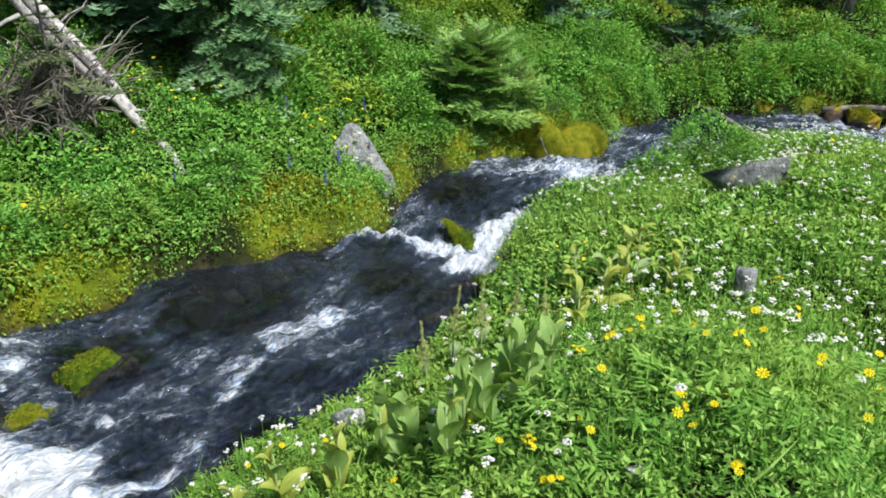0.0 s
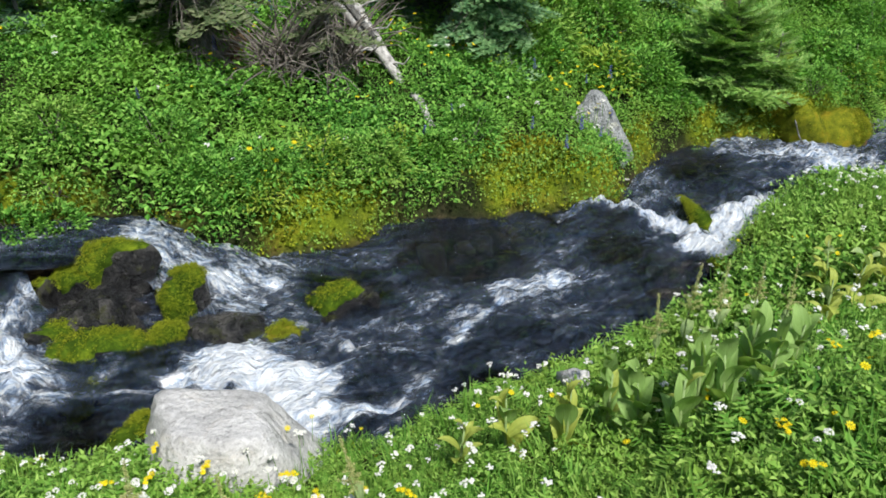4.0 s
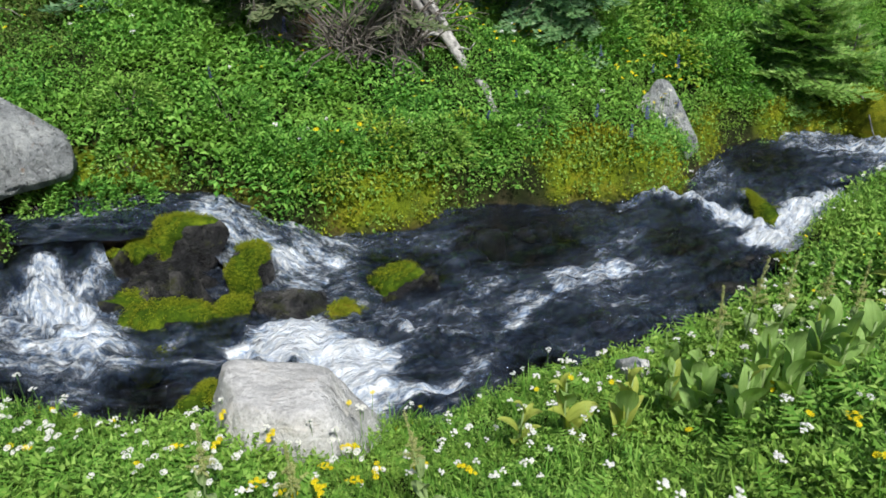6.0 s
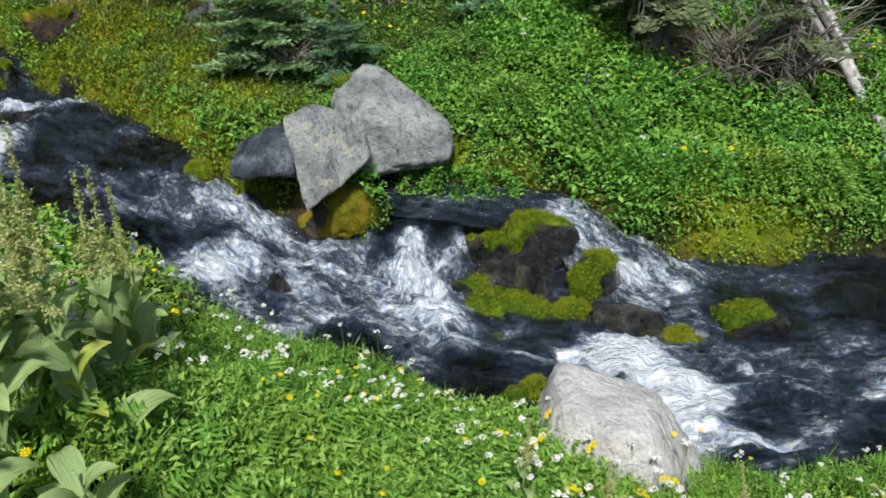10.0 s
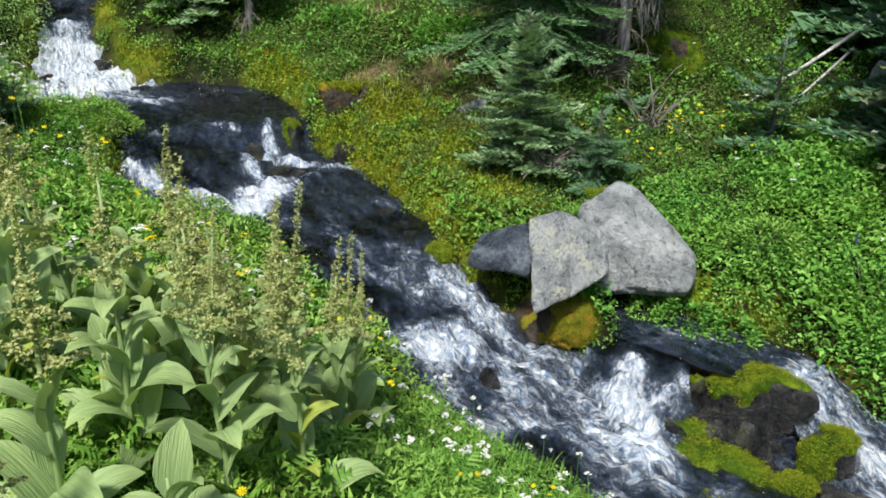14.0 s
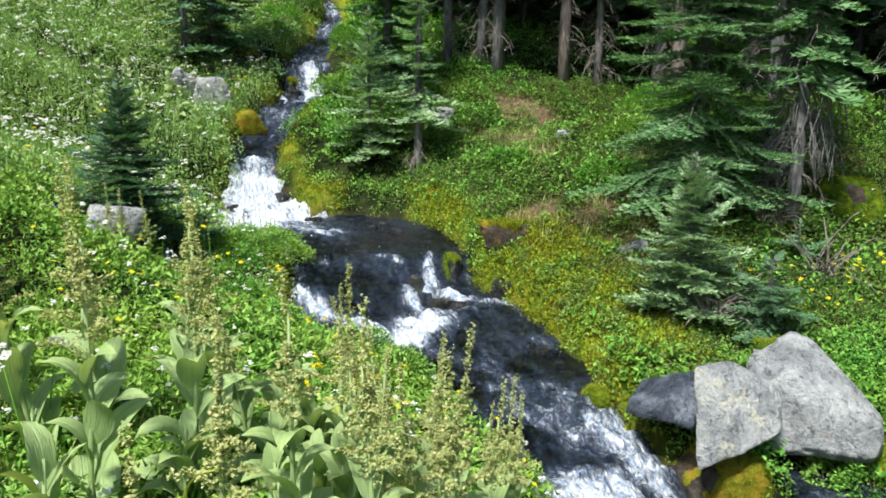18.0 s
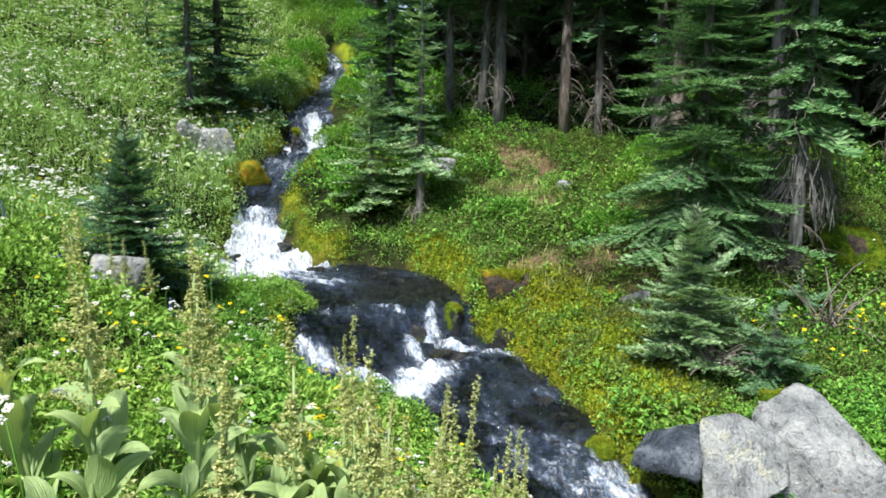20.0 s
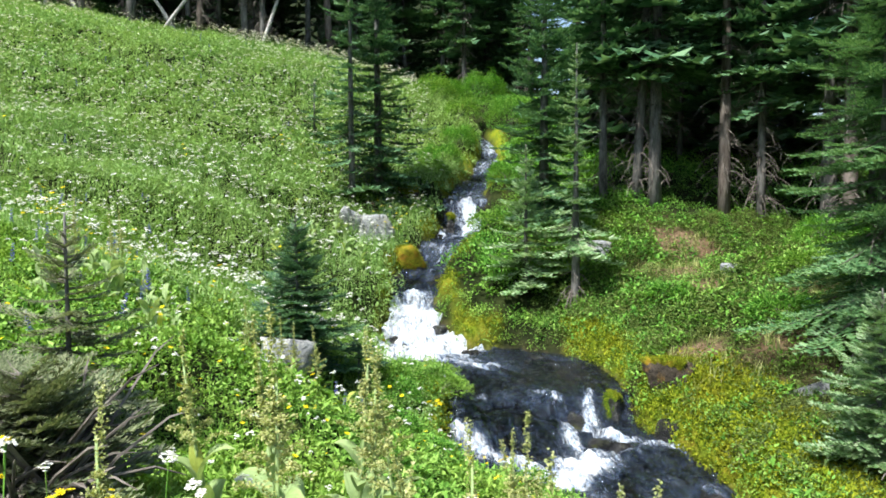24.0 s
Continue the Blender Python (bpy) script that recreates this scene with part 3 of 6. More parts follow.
ground = thing("ground", ground_mesh, "sloping meadow ground with mossy stream banks", "ground", kind="structure")

lx, ly = np.arange(-42, 14, 0.1), np.arange(-24, 26, 0.1)
LX, LY = np.meshgrid(lx, ly)
LZ, LE, LD = relief(LX, LY)


def lookup(table, X, Y):
    u, v = np.clip((X - lx[0]) / 0.1, 0, len(lx) - 1.001), np.clip((Y - ly[0]) / 0.1, 0, len(ly) - 1.001)
    i, j = u.astype(int), v.astype(int)
    a, b = u - i, v - j
    return (table[j, i] * (1 - a) + table[j, i + 1] * a) * (1 - b) + (table[j + 1, i] * (1 - a) + table[j + 1, i + 1] * a) * b


def height(x, y):
    return float(lookup(LZ, np.array([x]), np.array([y]))[0])


# ---- water ----
BOILS = [(-2.95, 3.85, 0.5, 1.1), (-2.5, 3.72, 0.5, 1.15), (-2.3, 3.4, 0.35, 1.05), (-3.25, 3.62, 0.25, 0.8), (-13.0, 0.3, 0.6, 1.05), (-12.6, 0.2, 0.4, 1.0), (-9.0, 1.75, 0.42, 1.1), (-8.65, 1.45, 0.38, 1.0), (-0.1, 7.35, 0.32, 1.0), (0.2, 6.95, 0.3, 1.05),
         (0.42, 6.85, 0.25, 1.0), (-3.6, 4.8, 0.28, 0.95), (-3.2, 4.95, 0.25, 0.85), (-5.68, 2.15, 0.36, 0.95), (-5.5, 2.75, 0.3, 0.85), (6.2, 12.2, 0.7, 0.8), (-17.35, 1.45, 0.35, 1.0), (-2.3, 4.42, 0.14, 0.8)]
STREAKS = [(-6.9, 2.75, -6.4, 2.75, 0.11, 0.85), (-6.5, 2.75, -5.75, 2.9, 0.24, 0.85), (-5.9, 2.85, -5.35, 3.3, 0.18, 0.85), (-5.8, 1.85, -5.65, 2.5, 0.25, 0.9), (-5.7, 2.5, -5.1, 2.85, 0.26, 0.8), (-5.3, 3.1, -4.95, 3.15, 0.16, 0.55),
           (-4.98, 3.66, -4.75, 3.5, 0.18, 0.95), (-4.68, 3.9, -4.6, 3.5, 0.14, 0.9), (-4.7, 3.5, -4.15, 3.2, 0.2, 0.95), (-4.95, 2.75, -4.5, 3.0, 0.18, 0.62), (-4.5, 3.1, -4.05, 3.25, 0.2, 0.75), (-4.1, 3.0, -3.45, 3.42, 0.1, 0.8), (-4.7, 2.75, -4.1, 2.75, 0.1, 0.5),
           (-2.2, 3.62, -1.75, 3.9, 0.13, 0.9), (-1.75, 3.9, -1.55, 4.5, 0.1, 0.8), (-2.04, 4.41, -1.68, 4.59, 0.07, 0.68), (-1.65, 4.5, -1.52, 5.02, 0.1, 0.85), (-1.52, 5.02, -1.35, 5.5, 0.09, 0.8), (-1.35, 5.5, -0.98, 5.95, 0.16, 0.88), (-1.0, 5.6, -0.75, 6.1, 0.1, 0.66),
           (-1.26, 6.87, -0.98, 7.33, 0.07, 0.66), (-0.98, 7.33, -0.7, 7.6, 0.1, 0.75), (-0.71, 7.62, -0.18, 7.5, 0.2, 1.05), (-0.18, 7.5, 0.06, 7.3, 0.22, 1.05), (0.06, 7.3, 0.33, 6.84, 0.2, 1.05), (0.98, 8.48, 0.55, 7.95, 0.25, 1.05), (0.55, 7.95, 0.4, 6.95, 0.2, 1.05),
           (1.44, 10.47, 2.0, 10.14, 0.18, 0.9), (2.0, 10.14, 2.58, 10.05, 0.13, 0.7), (2.58, 10.08, 3.04, 10.43, 0.14, 0.82), (3.2, 11.3, 3.8, 11.7, 0.2, 0.78), (4.9, 11.6, 6.5, 11.9, 0.28, 0.9),
           (-10.0, 0.35, -9.5, 0.55, 0.1, 0.9), (-9.6, 0.5, -9.05, 0.85, 0.16, 0.95), (-9.05, 0.88, -8.6, 1.3, 0.2, 1.0), (-10.42, 2.15, -9.85, 2.02, 0.11, 0.85), (-9.8, 2.1, -9.45, 2.5, 0.16, 0.95), (-9.5, 2.5, -9.35, 2.95, 0.12, 0.8), (-10.62, 1.45, -10.45, 1.7, 0.08, 0.72), (-9.95, 1.72, -9.4, 1.75, 0.13, 0.85),
           (-8.4, 1.5, -7.9, 1.75, 0.1, 0.55), (-7.2, 1.9, -6.9, 2.35, 0.05, 0.6), (-13.0, 0.3, -12.0, 0.95, 0.36, 0.85), (-18.25, 1.45, -17.4, 1.5, 0.15, 1.0), (-17.75, 0.85, -17.1, 0.8, 0.08, 0.9), (-14.15, 0.12, -13.0, 0.25, 0.24, 1.0)]
CALM = [(-1.9, 6.1, 0.9), (-2.6, 5.1, 0.55), (0.1, 9.3, 0.7), (-11.3, 2.2, 1.1), (-7.6, 2.6, 0.6), (-8.0, 1.6, 0.6), (-4.4, 2.45, 0.45), (-0.5, 6.6, 0.45), (-9.9, 0.95, 0.6), (-6.35, 1.9, 0.42), (-3.6, 2.9, 0.4), (-10.9, 0.9, 0.5), (-1.2, 4.3, 0.4), (-7.3, 1.7, 0.5)]


def water_sheet(line, across, margin, name, least, thin=0.10, finer=False, chop=1.0):
    if finer:
        at = np.arange(len(line))
        extra = np.flatnonzero((line[:-1, 0] > -15.5) & (line[:-1, 0] < 3.5)) + 0.5
        at = np.sort(np.r_[at, extra])
        line = np.stack([np.interp(at, np.arange(len(line)), line[:, i]) for i in range(5)], 1)
    T = np.gradient(line[:, :2], axis=0)
    T /= np.linalg.norm(T, axis=1)[:, None]
    k = np.ones(25) / 25
    pad = np.pad(T, ((12, 12), (0, 0)), mode="edge")
    T = np.stack([np.convolve(pad[:, i], k, "valid") for i in (0, 1)], 1)
    T /= np.linalg.norm(T, axis=1)[:, None]
    N = np.stack([-T[:, 1], T[:, 0]], 1)
    u = np.linspace(-1, 1, across)
    half = line[:, 3] + margin
    X = line[:, 0, None] + N[:, 0, None] * half[:, None] * u
    Y = line[:, 1, None] + N[:, 1, None] * half[:, None] * u
    S = np.cumsum(np.r_[0, np.linalg.norm(np.diff(line[:, :2], axis=0), axis=1)])
    drop = np.cumsum(np.r_[0, np.abs(np.diff(line[:, 2]))])
    flow_s = (S + 1.2 * drop)[:, None] + 0 * u
    lat = half[:, None] * u
    base = np.where(line[:, 4] > 0.65, line[:, 4], 0.16 + 0.75 * line[:, 4])
    foam = np.maximum(base[:, None], least) + 0 * u
    foam = foam + 0.30 * fbm(flow_s * 0.8, lat, 1.1, 4, 44) - thin * np.abs(u) ** 3
    for x, y, r in CALM:
        foam = foam * (1 - 0.75 * step01(np.hypot(X - x, Y - y), r, 0.4 * r))
    for x, y, r, a in BOILS:
        foam = np.maximum(foam, a * (0.4 * step01(np.hypot(X - x, Y - y), 2.2 * r, 0.5 * r) + 0.75 * step01(np.hypot(X - x, Y - y) + 0.08 * fbm(X, Y, 3.0, 3, 48), 1.25 * r, 0.1 * r)))
    for x0, y0, x1, y1, r, a in STREAKS:
        t = np.clip(((X - x0) * (x1 - x0) + (Y - y0) * (y1 - y0)) / ((x1 - x0) ** 2 + (y1 - y0) ** 2), 0, 1)
        off = np.hypot(X - x0 - t * (x1 - x0), Y - y0 - t * (y1 - y0)) + 0.10 * fbm(X, Y, 2.5, 3, 47)
        foam = np.maximum(foam, a * (0.45 * step01(off, 2.8 * r + 0.1, 0.5 * r) + 0.55 * step01(off, 1.4 * r, 0.2 * r)))
    # the swell over a rounded sill below the pool
    swell = 0.24 * np.exp(-((X + 9.93) / 0.34) ** 2 - ((Y - 0.95) / 0.7) ** 2)
    white = np.clip(foam, 0, 1)
    ridge = 0.5 - np.abs(fbm(flow_s * 1.1 + 0.3 * fbm(X, Y, 1.2, 2, 64), lat * 2.0, 2.6, 3, 63))
    Z = line[:, 2, None] + swell + (0.4 + white) * 0.055 * fbm(flow_s * 0.8, lat * 1.3, 1.6, 3, 60) + (0.03 + 0.06 * white) * ridge
    Z = Z + (0.35 + white) * 0.04 * fbm(flow_s, lat * 1.6, 5.5, 4, 61) + 0.09 * np.clip(foam - 0.6, 0, 0.6) * (0.5 + fbm(X, Y, 6.0, 4, 62))
    Z = line[:, 2, None] + chop * (Z - line[:, 2, None])
    n, c = X.shape
    ii = np.arange(n * c).reshape(n, c)
    Q = np.stack([ii[:-1, :-1], ii[1:, :-1], ii[1:, 1:], ii[:-1, 1:]], -1).reshape(-1, 4)
    me = mesh_of(name, np.stack([X, Y, Z], -1).reshape(-1, 3), Q, WATER, True)
    floats(me, "foam", np.clip(foam, 0, 1.2).ravel())
    uvl = me.uv_layers.new(name="flow")
    uvl.data.foreach_set("uv", np.stack([flow_s.ravel()[Q.ravel()], lat.ravel()[Q.ravel()]], 1).astype(np.float32).ravel())
    return thing(name, me, "clear dark mountain stream tumbling in white foam", "stream", kind="structure")


water_sheet(MAIN, 84, 0.16, "water", 0.1, finer=True)
water_sheet(BROOK, 24, 0.10, "side_water", 0.0, chop=0.55)
water_sheet(CHUTE, 30, 0.08, "spill_water", 0.1, 0.75)
# ---- plant shapes ----
def leaf(length, width, fold=0.25, droop=0.2):
    """A folded leaf along +y from the origin."""
    V = np.array([[0, 0, 0], [width / 2, length * 0.45, fold * width], [0, length, -droop * length], [-width / 2, length * 0.45, fold * width]])
    return V, np.array([[0, 1, 2], [0, 2, 3]])


def clump(n, leaf_len, leaf_w, tall, spread, g, up=0.6):
    """Many small leaves on a low dome."""
    out = []
    for _ in range(n):
        V, F = leaf(leaf_len * g.uniform(0.7, 1.3), leaf_w * g.uniform(0.7, 1.3), g.uniform(0.05, 0.35), g.uniform(0, 0.4))
        R3 = turn(g.uniform(0, 6.283), g.normal(up, 0.45), 0.0)
        r = spread * math.sqrt(g.uniform())
        a = g.uniform(0, 6.283)
        h = tall * (1 - 0.6 * (r / spread) ** 2) * g.uniform(0.35, 1.0)
        out.append((V @ R3.T + [r * math.cos(a), r * math.sin(a), h], F))
    return join(out)


def tuft(n, tall, width, g, splay=0.5):
    """Grass blades of two bent pieces each."""
    out = []
    for _ in range(n):
        h = tall * g.uniform(0.5, 1.15)
        b = splay * h * g.uniform(0.2, 1.0)
        w = width * g.uniform(0.7, 1.3)
        V = np.array([[-w / 2, 0, 0], [w / 2, 0, 0], [-w / 2, b * 0.3, h * 0.6], [w / 2, b * 0.3, h * 0.6], [0, b, h]])
        R3 = turn(g.uniform(0, 6.283))
        o = np.array([g.normal(0, 0.03), g.normal(0, 0.03), 0])
        out.append((V @ R3.T + o, np.array([[0, 1, 3], [0, 3, 2], [2, 3, 4]])))
    return join(out)


FUZZ = [clump(12, 0.0095, 0.0045, 0.010, 0.022, np.random.default_rng(50 + i), 0.9) for i in range(4)]

# ---- stones ----
def boulder_shape(size, seed, facets=9, soft=14.0, rough=0.06, level=4, planes=None):
    """A weathered block: rounded planes cut from a ball, with fine relief. size: full width, depth, height; it stands on z = 0."""
    g = np.random.default_rng(seed)
    bm = bmesh.new()
    bmesh.ops.create_icosphere(bm, subdivisions=level, radius=1.0)
    D = np.array([v.co[:] for v in bm.verts])
    F = np.array([[v.index for v in f.verts] for f in bm.faces])
    bm.free()
    D /= np.linalg.norm(D, axis=1)[:, None]
    N = g.normal(size=(facets, 3))
    N[:, 2] *= 0.8
    N /= np.linalg.norm(N, axis=1)[:, None]
    N = np.vstack([N, [[0, 0, -1], [0, 0.1, 1]]])
    h = np.r_[g.uniform(0.72, 1.0, facets), 0.7, 0.85]
    if planes:
        A = np.array(planes, float)
        N, h = A[:, :3] / np.linalg.norm(A[:, :3], axis=1)[:, None], A[:, 3]
    unit = h.mean() if size is None else 1.0
    h = h / unit
    q = np.maximum(D @ N.T, 1e-3) / h
    r = 1.0 / (np.sum(q ** soft, axis=1) ** (1 / soft))
    P = D * r[:, None]
    a = fbm(P[:, 0] + 0.7 * P[:, 2], P[:, 1] + 0.4 * P[:, 2], 1.7, 5, seed + 1) + 0.6 * fbm(P[:, 2] + 0.3 * P[:, 0], P[:, 1] - P[:, 0], 3.1, 4, seed + 2)
    P = P * (1 + rough * a)[:, None]
    chips = np.minimum(fbm(P[:, 0] * 2 + P[:, 2], P[:, 1] * 2 - P[:, 2], 2.6, 3, seed + 5) + 0.25, 0)
    P = P * (1 + 1.6 * rough * chips)[:, None]
    if size is None:
        return P * unit, F
    P = (P - P.min(0)) / (P.max(0) - P.min(0))
    P = (P - [0.5, 0.5, 0.0]) * np.array(size)
    return P, F


def boulder(name, at, size, mat, label, seed, yaw=0.0, lean=(0, 0), moss=None, amount=0.5, facets=9, soft=14.0, rough=0.06, level=4, sunk=0.1, category="boulder", group="", planes=None, m=None, drape=1.0):
    V, F = boulder_shape(size, seed, facets, soft, rough, level, planes)
    m = m or pose(*at, lean[0], lean[1], yaw) @ Matrix.Translation((0, 0, -sunk))
    if moss is None:
        return thing(name, mesh_of(name, V, F, mat, True), label, category, group, m=m)
    ob = thing(name, None, label, category, group, m=m)
    part("stone", mesh_of("stone", V, F, mat, True), ob)
    me = mesh_of("tmp", V, F, mat, True)
    N = np.empty(len(V) * 3, np.float32)
    me.vertices.foreach_get("normal", N)
    bpy.data.meshes.remove(me)
    N = N.reshape(-1, 3)
    patch = drape * N[:, 2] + 0.9 * fbm(V[:, 0] * 3, V[:, 1] * 3 + V[:, 2], 1.0, 4, seed + 9) + 0.3 * (V[:, 2] / size[2] - 0.5)
    lift = step01(patch, 1 - amount - 0.12, 1 - amount + 0.25)
    grain = 0.6 + 0.5 * fbm(V[:, 0] * 22, V[:, 1] * 22 + V[:, 2] * 15, 1.0, 3, seed + 4)
    W = V + N * (lift * (0.012 + 0.03 * grain) - 0.004)[:, None]
    keep = (lift[F] > 0.02).any(1)
    used = np.unique(F[keep])
    if len(used) > 20:
        back = np.zeros(len(V), int)
        back[used] = np.arange(len(used))
        cap = part("moss_cap", mesh_of("moss_cap", W[used], back[F[keep]], moss, True), ob, "thick yellow-green moss")
        g = np.random.default_rng(seed + 30)
        spot = used[lift[used] > 0.45]
        if len(spot):
            n = int(min(1300, 9000 * size[0] * size[1] * amount))
            V2, F2 = sown(FUZZ, W[g.choice(spot, n)] + g.normal(0, 0.008, (n, 3)), g.uniform(0.6, 1.5, n), 0.8, g)
            tagged(part("moss_fuzz", mesh_of("moss_fuzz", V2, F2, MOSS_TUFT), cap), kind="stuff")
    return ob


VIEW = 47.5
boulder("white_boulder", (-2.3, 2.66, -2.02), (1.22, 0.85, 0.78), PALE_STONE, "pale smooth boulder beside the churning water", 3, 25, facets=8, rough=0.04, level=5, sunk=0.05, soft=18,
        planes=[(0.1, 0.1, 1, 0.72), (-0.9, -0.2, 0.35, 0.8), (0.85, 0.1, 0.5, 0.74), (0.2, -1, 0.3, 0.8), (0, 1, 0.1, 0.9), (0.9, -0.6, 0.2, 0.85), (-0.5, -0.7, 0.6, 0.85), (0, 0, -1, 0.7)])
split = thing("split_boulder", None, "angular pale granite boulder overhanging the stream, its flank wet and shade-dark", "boulder", m=pose(-5.73, 3.47, -0.85))
V, F = boulder_shape(None, 12, soft=34, level=6, rough=0.05,
                     planes=[(-0.62, 0.27, -0.73, 0.36), (-0.54, -0.83, -0.12, 0.31), (0.50, 0.27, -0.82, 0.31), (0.79, -0.15, 0.60, 0.23), (-0.43, -0.05, 0.90, 0.32), (-0.03, 0.50, 0.87, 0.26), (0.55, 0.83, 0, 0.31), (0.52, -0.01, 0.85, 0.23), (0.37, 0.76, 0.54, 0.30)])
part("stone", mesh_of("stone", V, F, GRANITE, True), split)
# The left flank: wet stone, also coloured dark as the side in shade.
V, F = boulder_shape(None, 13, soft=26, level=5, rough=0.07,
                     planes=[(0.52, 0.85, 0.02, 0.24), (-0.46, -0.07, 0.89, 0.16), (0.35, -0.75, 0.56, 0.22), (0.21, -0.23, -0.95, 0.18), (-0.52, 0.46, -0.72, 0.31), (-0.63, -0.71, 0.31, 0.21), (-0.11, -0.61, 0.79, 0.17), (0.40, -0.91, -0.09, 0.27), (0.40, -0.74, -0.54, 0.26)])
part("wet_shade_flank", mesh_of("wet_shade_flank", V, F, WET_SHADE_GRANITE, True), split, "wet flank coloured blue-black as the side in shade", m=pose(-0.35, -0.46, -0.05))
V, F = boulder_shape(None, 15, soft=26, level=6, rough=0.08,
                     planes=[(-0.62, 0.48, -0.62, 0.54), (0.25, 0.70, 0.67, 0.28), (-0.54, -0.78, -0.32, 0.49), (0.36, -0.17, -0.92, 0.51), (0.45, -0.15, 0.88, 0.27), (-0.65, -0.38, 0.65, 0.53), (0.67, 0.74, 0.02, 0.52), (0.64, -0.66, 0.39, 0.44), (0.18, -0.52, 0.83, 0.37), (0.76, 0.44, -0.49, 0.65), (-0.06, 0.41, 0.91, 0.43), (0.81, -0.25, 0.53, 0.46)])
thing("tall_boulder", mesh_of("tall_boulder", V, F, GRANITE_RUST, True), "large pale grey boulder with rusty lichen against the bank", "boulder", m=pose(-6.02, 4.43, -0.98))
boulder("mossy_footstone", (-5.76, 3.34, -1.62), (0.8, 0.5, 0.52), BROWN_STONE, "stone under a cushion of golden moss", 21, VIEW, moss=MOSS_GOLD, amount=1.0, drape=0.5, soft=5, facets=12, level=5)
boulder("undercut_stone", (-6.5, 3.42, -1.62), (0.8, 0.5, 0.4), BROWN_STONE, "shaded mossy stone under the overhanging boulder", 22, VIEW, moss=MOSS_GOLD, amount=0.5)
# the midstream group of wet rocks
MID = "wet rocks in midstream"
boulder("moss_topped_rock", (-4.3, 4.45, -2.05), (0.66, 0.5, 0.66), WET_STONE, "wet rock wearing a thick green moss cap", 23, VIEW, moss=MOSS, amount=0.95, group=MID, soft=4, facets=14, drape=0.6, level=5)
boulder("moss_shoulder", (-4.55, 4.28, -2.0), (0.42, 0.34, 0.42), WET_STONE, "low wet shoulder of rock with thin moss", 223, VIEW - 20, moss=MOSS, amount=0.6, group=MID, soft=4, facets=14, drape=0.6)
boulder("black_rock", (-4.2, 4.05, -2.15), (0.8, 0.5, 0.5), WET_STONE, "wet black sloping slab splitting the current", 24, VIEW + 20, (6, -8), facets=9, soft=12, level=5, group=MID, rough=0.12)
boulder("wedge_rock", (-4.46, 3.98, -2.14), (0.42, 0.36, 0.42), WET_STONE, "dark wet wedge of rock beside the chute", 226, VIEW + 30, (8, 6), facets=8, soft=16, level=5, group=MID, rough=0.1)
boulder("wedge_rock", (-4.28, 3.78, -2.16), (0.6, 0.42, 0.44), WET_STONE, "wet black rock with a thin film of moss", 227, VIEW - 25, (-6, 10), facets=8, soft=14, level=5, group=MID, moss=MOSS, amount=0.35, drape=0.7)
boulder("wedge_rock", (-4.66, 4.25, -2.05), (0.45, 0.4, 0.44), WET_STONE, "dark rock at the head of the spit", 228, VIEW, facets=8, soft=12, group=MID, moss=MOSS, amount=0.5, drape=0.7)
boulder("wedge_rock", (-4.05, 4.3, -2.12), (0.5, 0.4, 0.5), WET_STONE, "wet grooved rock under the moss cap", 229, VIEW + 10, (5, -10), facets=8, soft=18, group=MID, rough=0.1)
boulder("purple_rock", (-3.92, 4.02, -2.1), (0.4, 0.34, 0.52), WET_STONE, "smooth wet dark rock with a flat face", 224, VIEW - 15, facets=6, soft=36, level=5, group=MID, rough=0.04)
boulder("bright_moss_rock", (-3.98, 3.72, -2.2), (0.76, 0.5, 0.46), WET_STONE, "low rock covered in bright yellow-green moss", 26, VIEW, (-8, 10), moss=MOSS, amount=1.0, group=MID, soft=4, facets=14, drape=0.5, level=5)
boulder("wet_toe_rock", (-3.86, 3.42, -2.22), (0.5, 0.3, 0.32), WET_STONE, "black wet toe of rock with a little moss", 225, VIEW, moss=MOSS, amount=0.42, group=MID)
boulder("small_moss_rock", (-3.62, 4.12, -2.14), (0.32, 0.28, 0.32), WET_STONE, "small rounded rock with green moss", 27, VIEW, moss=MOSS, amount=1.05, group=MID, soft=4, facets=14, drape=0.4)
boulder("side_rock", (-3.72, 4.45, -2.12), (0.42, 0.35, 0.56), WET_STONE, "dark rock half grown with moss", 28, VIEW, moss=MOSS, amount=0.75, group=MID, soft=5, facets=14, drape=0.3)
boulder("long_low_rock", (-3.12, 4.48, -2.3), (1.0, 0.5, 0.5), WET_STONE, "long low dark rock washed by the stream", 29, VIEW + 5, group=MID, rough=0.06, soft=7, level=5)
boulder("brown_hump", (-2.88, 4.4, -2.24), (0.42, 0.26, 0.3), BROWN_STONE, "brown wet hump beside the low rock", 30, VIEW + 15, moss=MOSS_GOLD, amount=0.5, group=MID)
boulder("twin_moss_rock", (-2.62, 4.92, -2.36), (0.58, 0.4, 0.5), WET_STONE, "dark olive rock awash in the current", 132, VIEW, rough=0.08, level=5, group=MID, moss=MOSS, amount=0.12)
boulder("twin_moss_rock", (-2.42, 5.06, -2.36), (0.22, 0.3, 0.46), WET_STONE, "small rock with a bright moss side", 133, VIEW, level=4, group=MID, moss=MOSS, amount=0.3)
boulder("near_dark_rock", (-3.42, 2.98, -2.2), (0.62, 0.42, 0.42), WET_STONE, "dark wet rock below the flowering bank", 33, VIEW, moss=MOSS, amount=0.2, group=MID, rough=0.08, soft=8)
boulder("foam_rock", (-5.28, 2.5, -1.86), (0.2, 0.18, 0.42), WET_STONE, "small dark rock standing in the rapids", 34, 10)
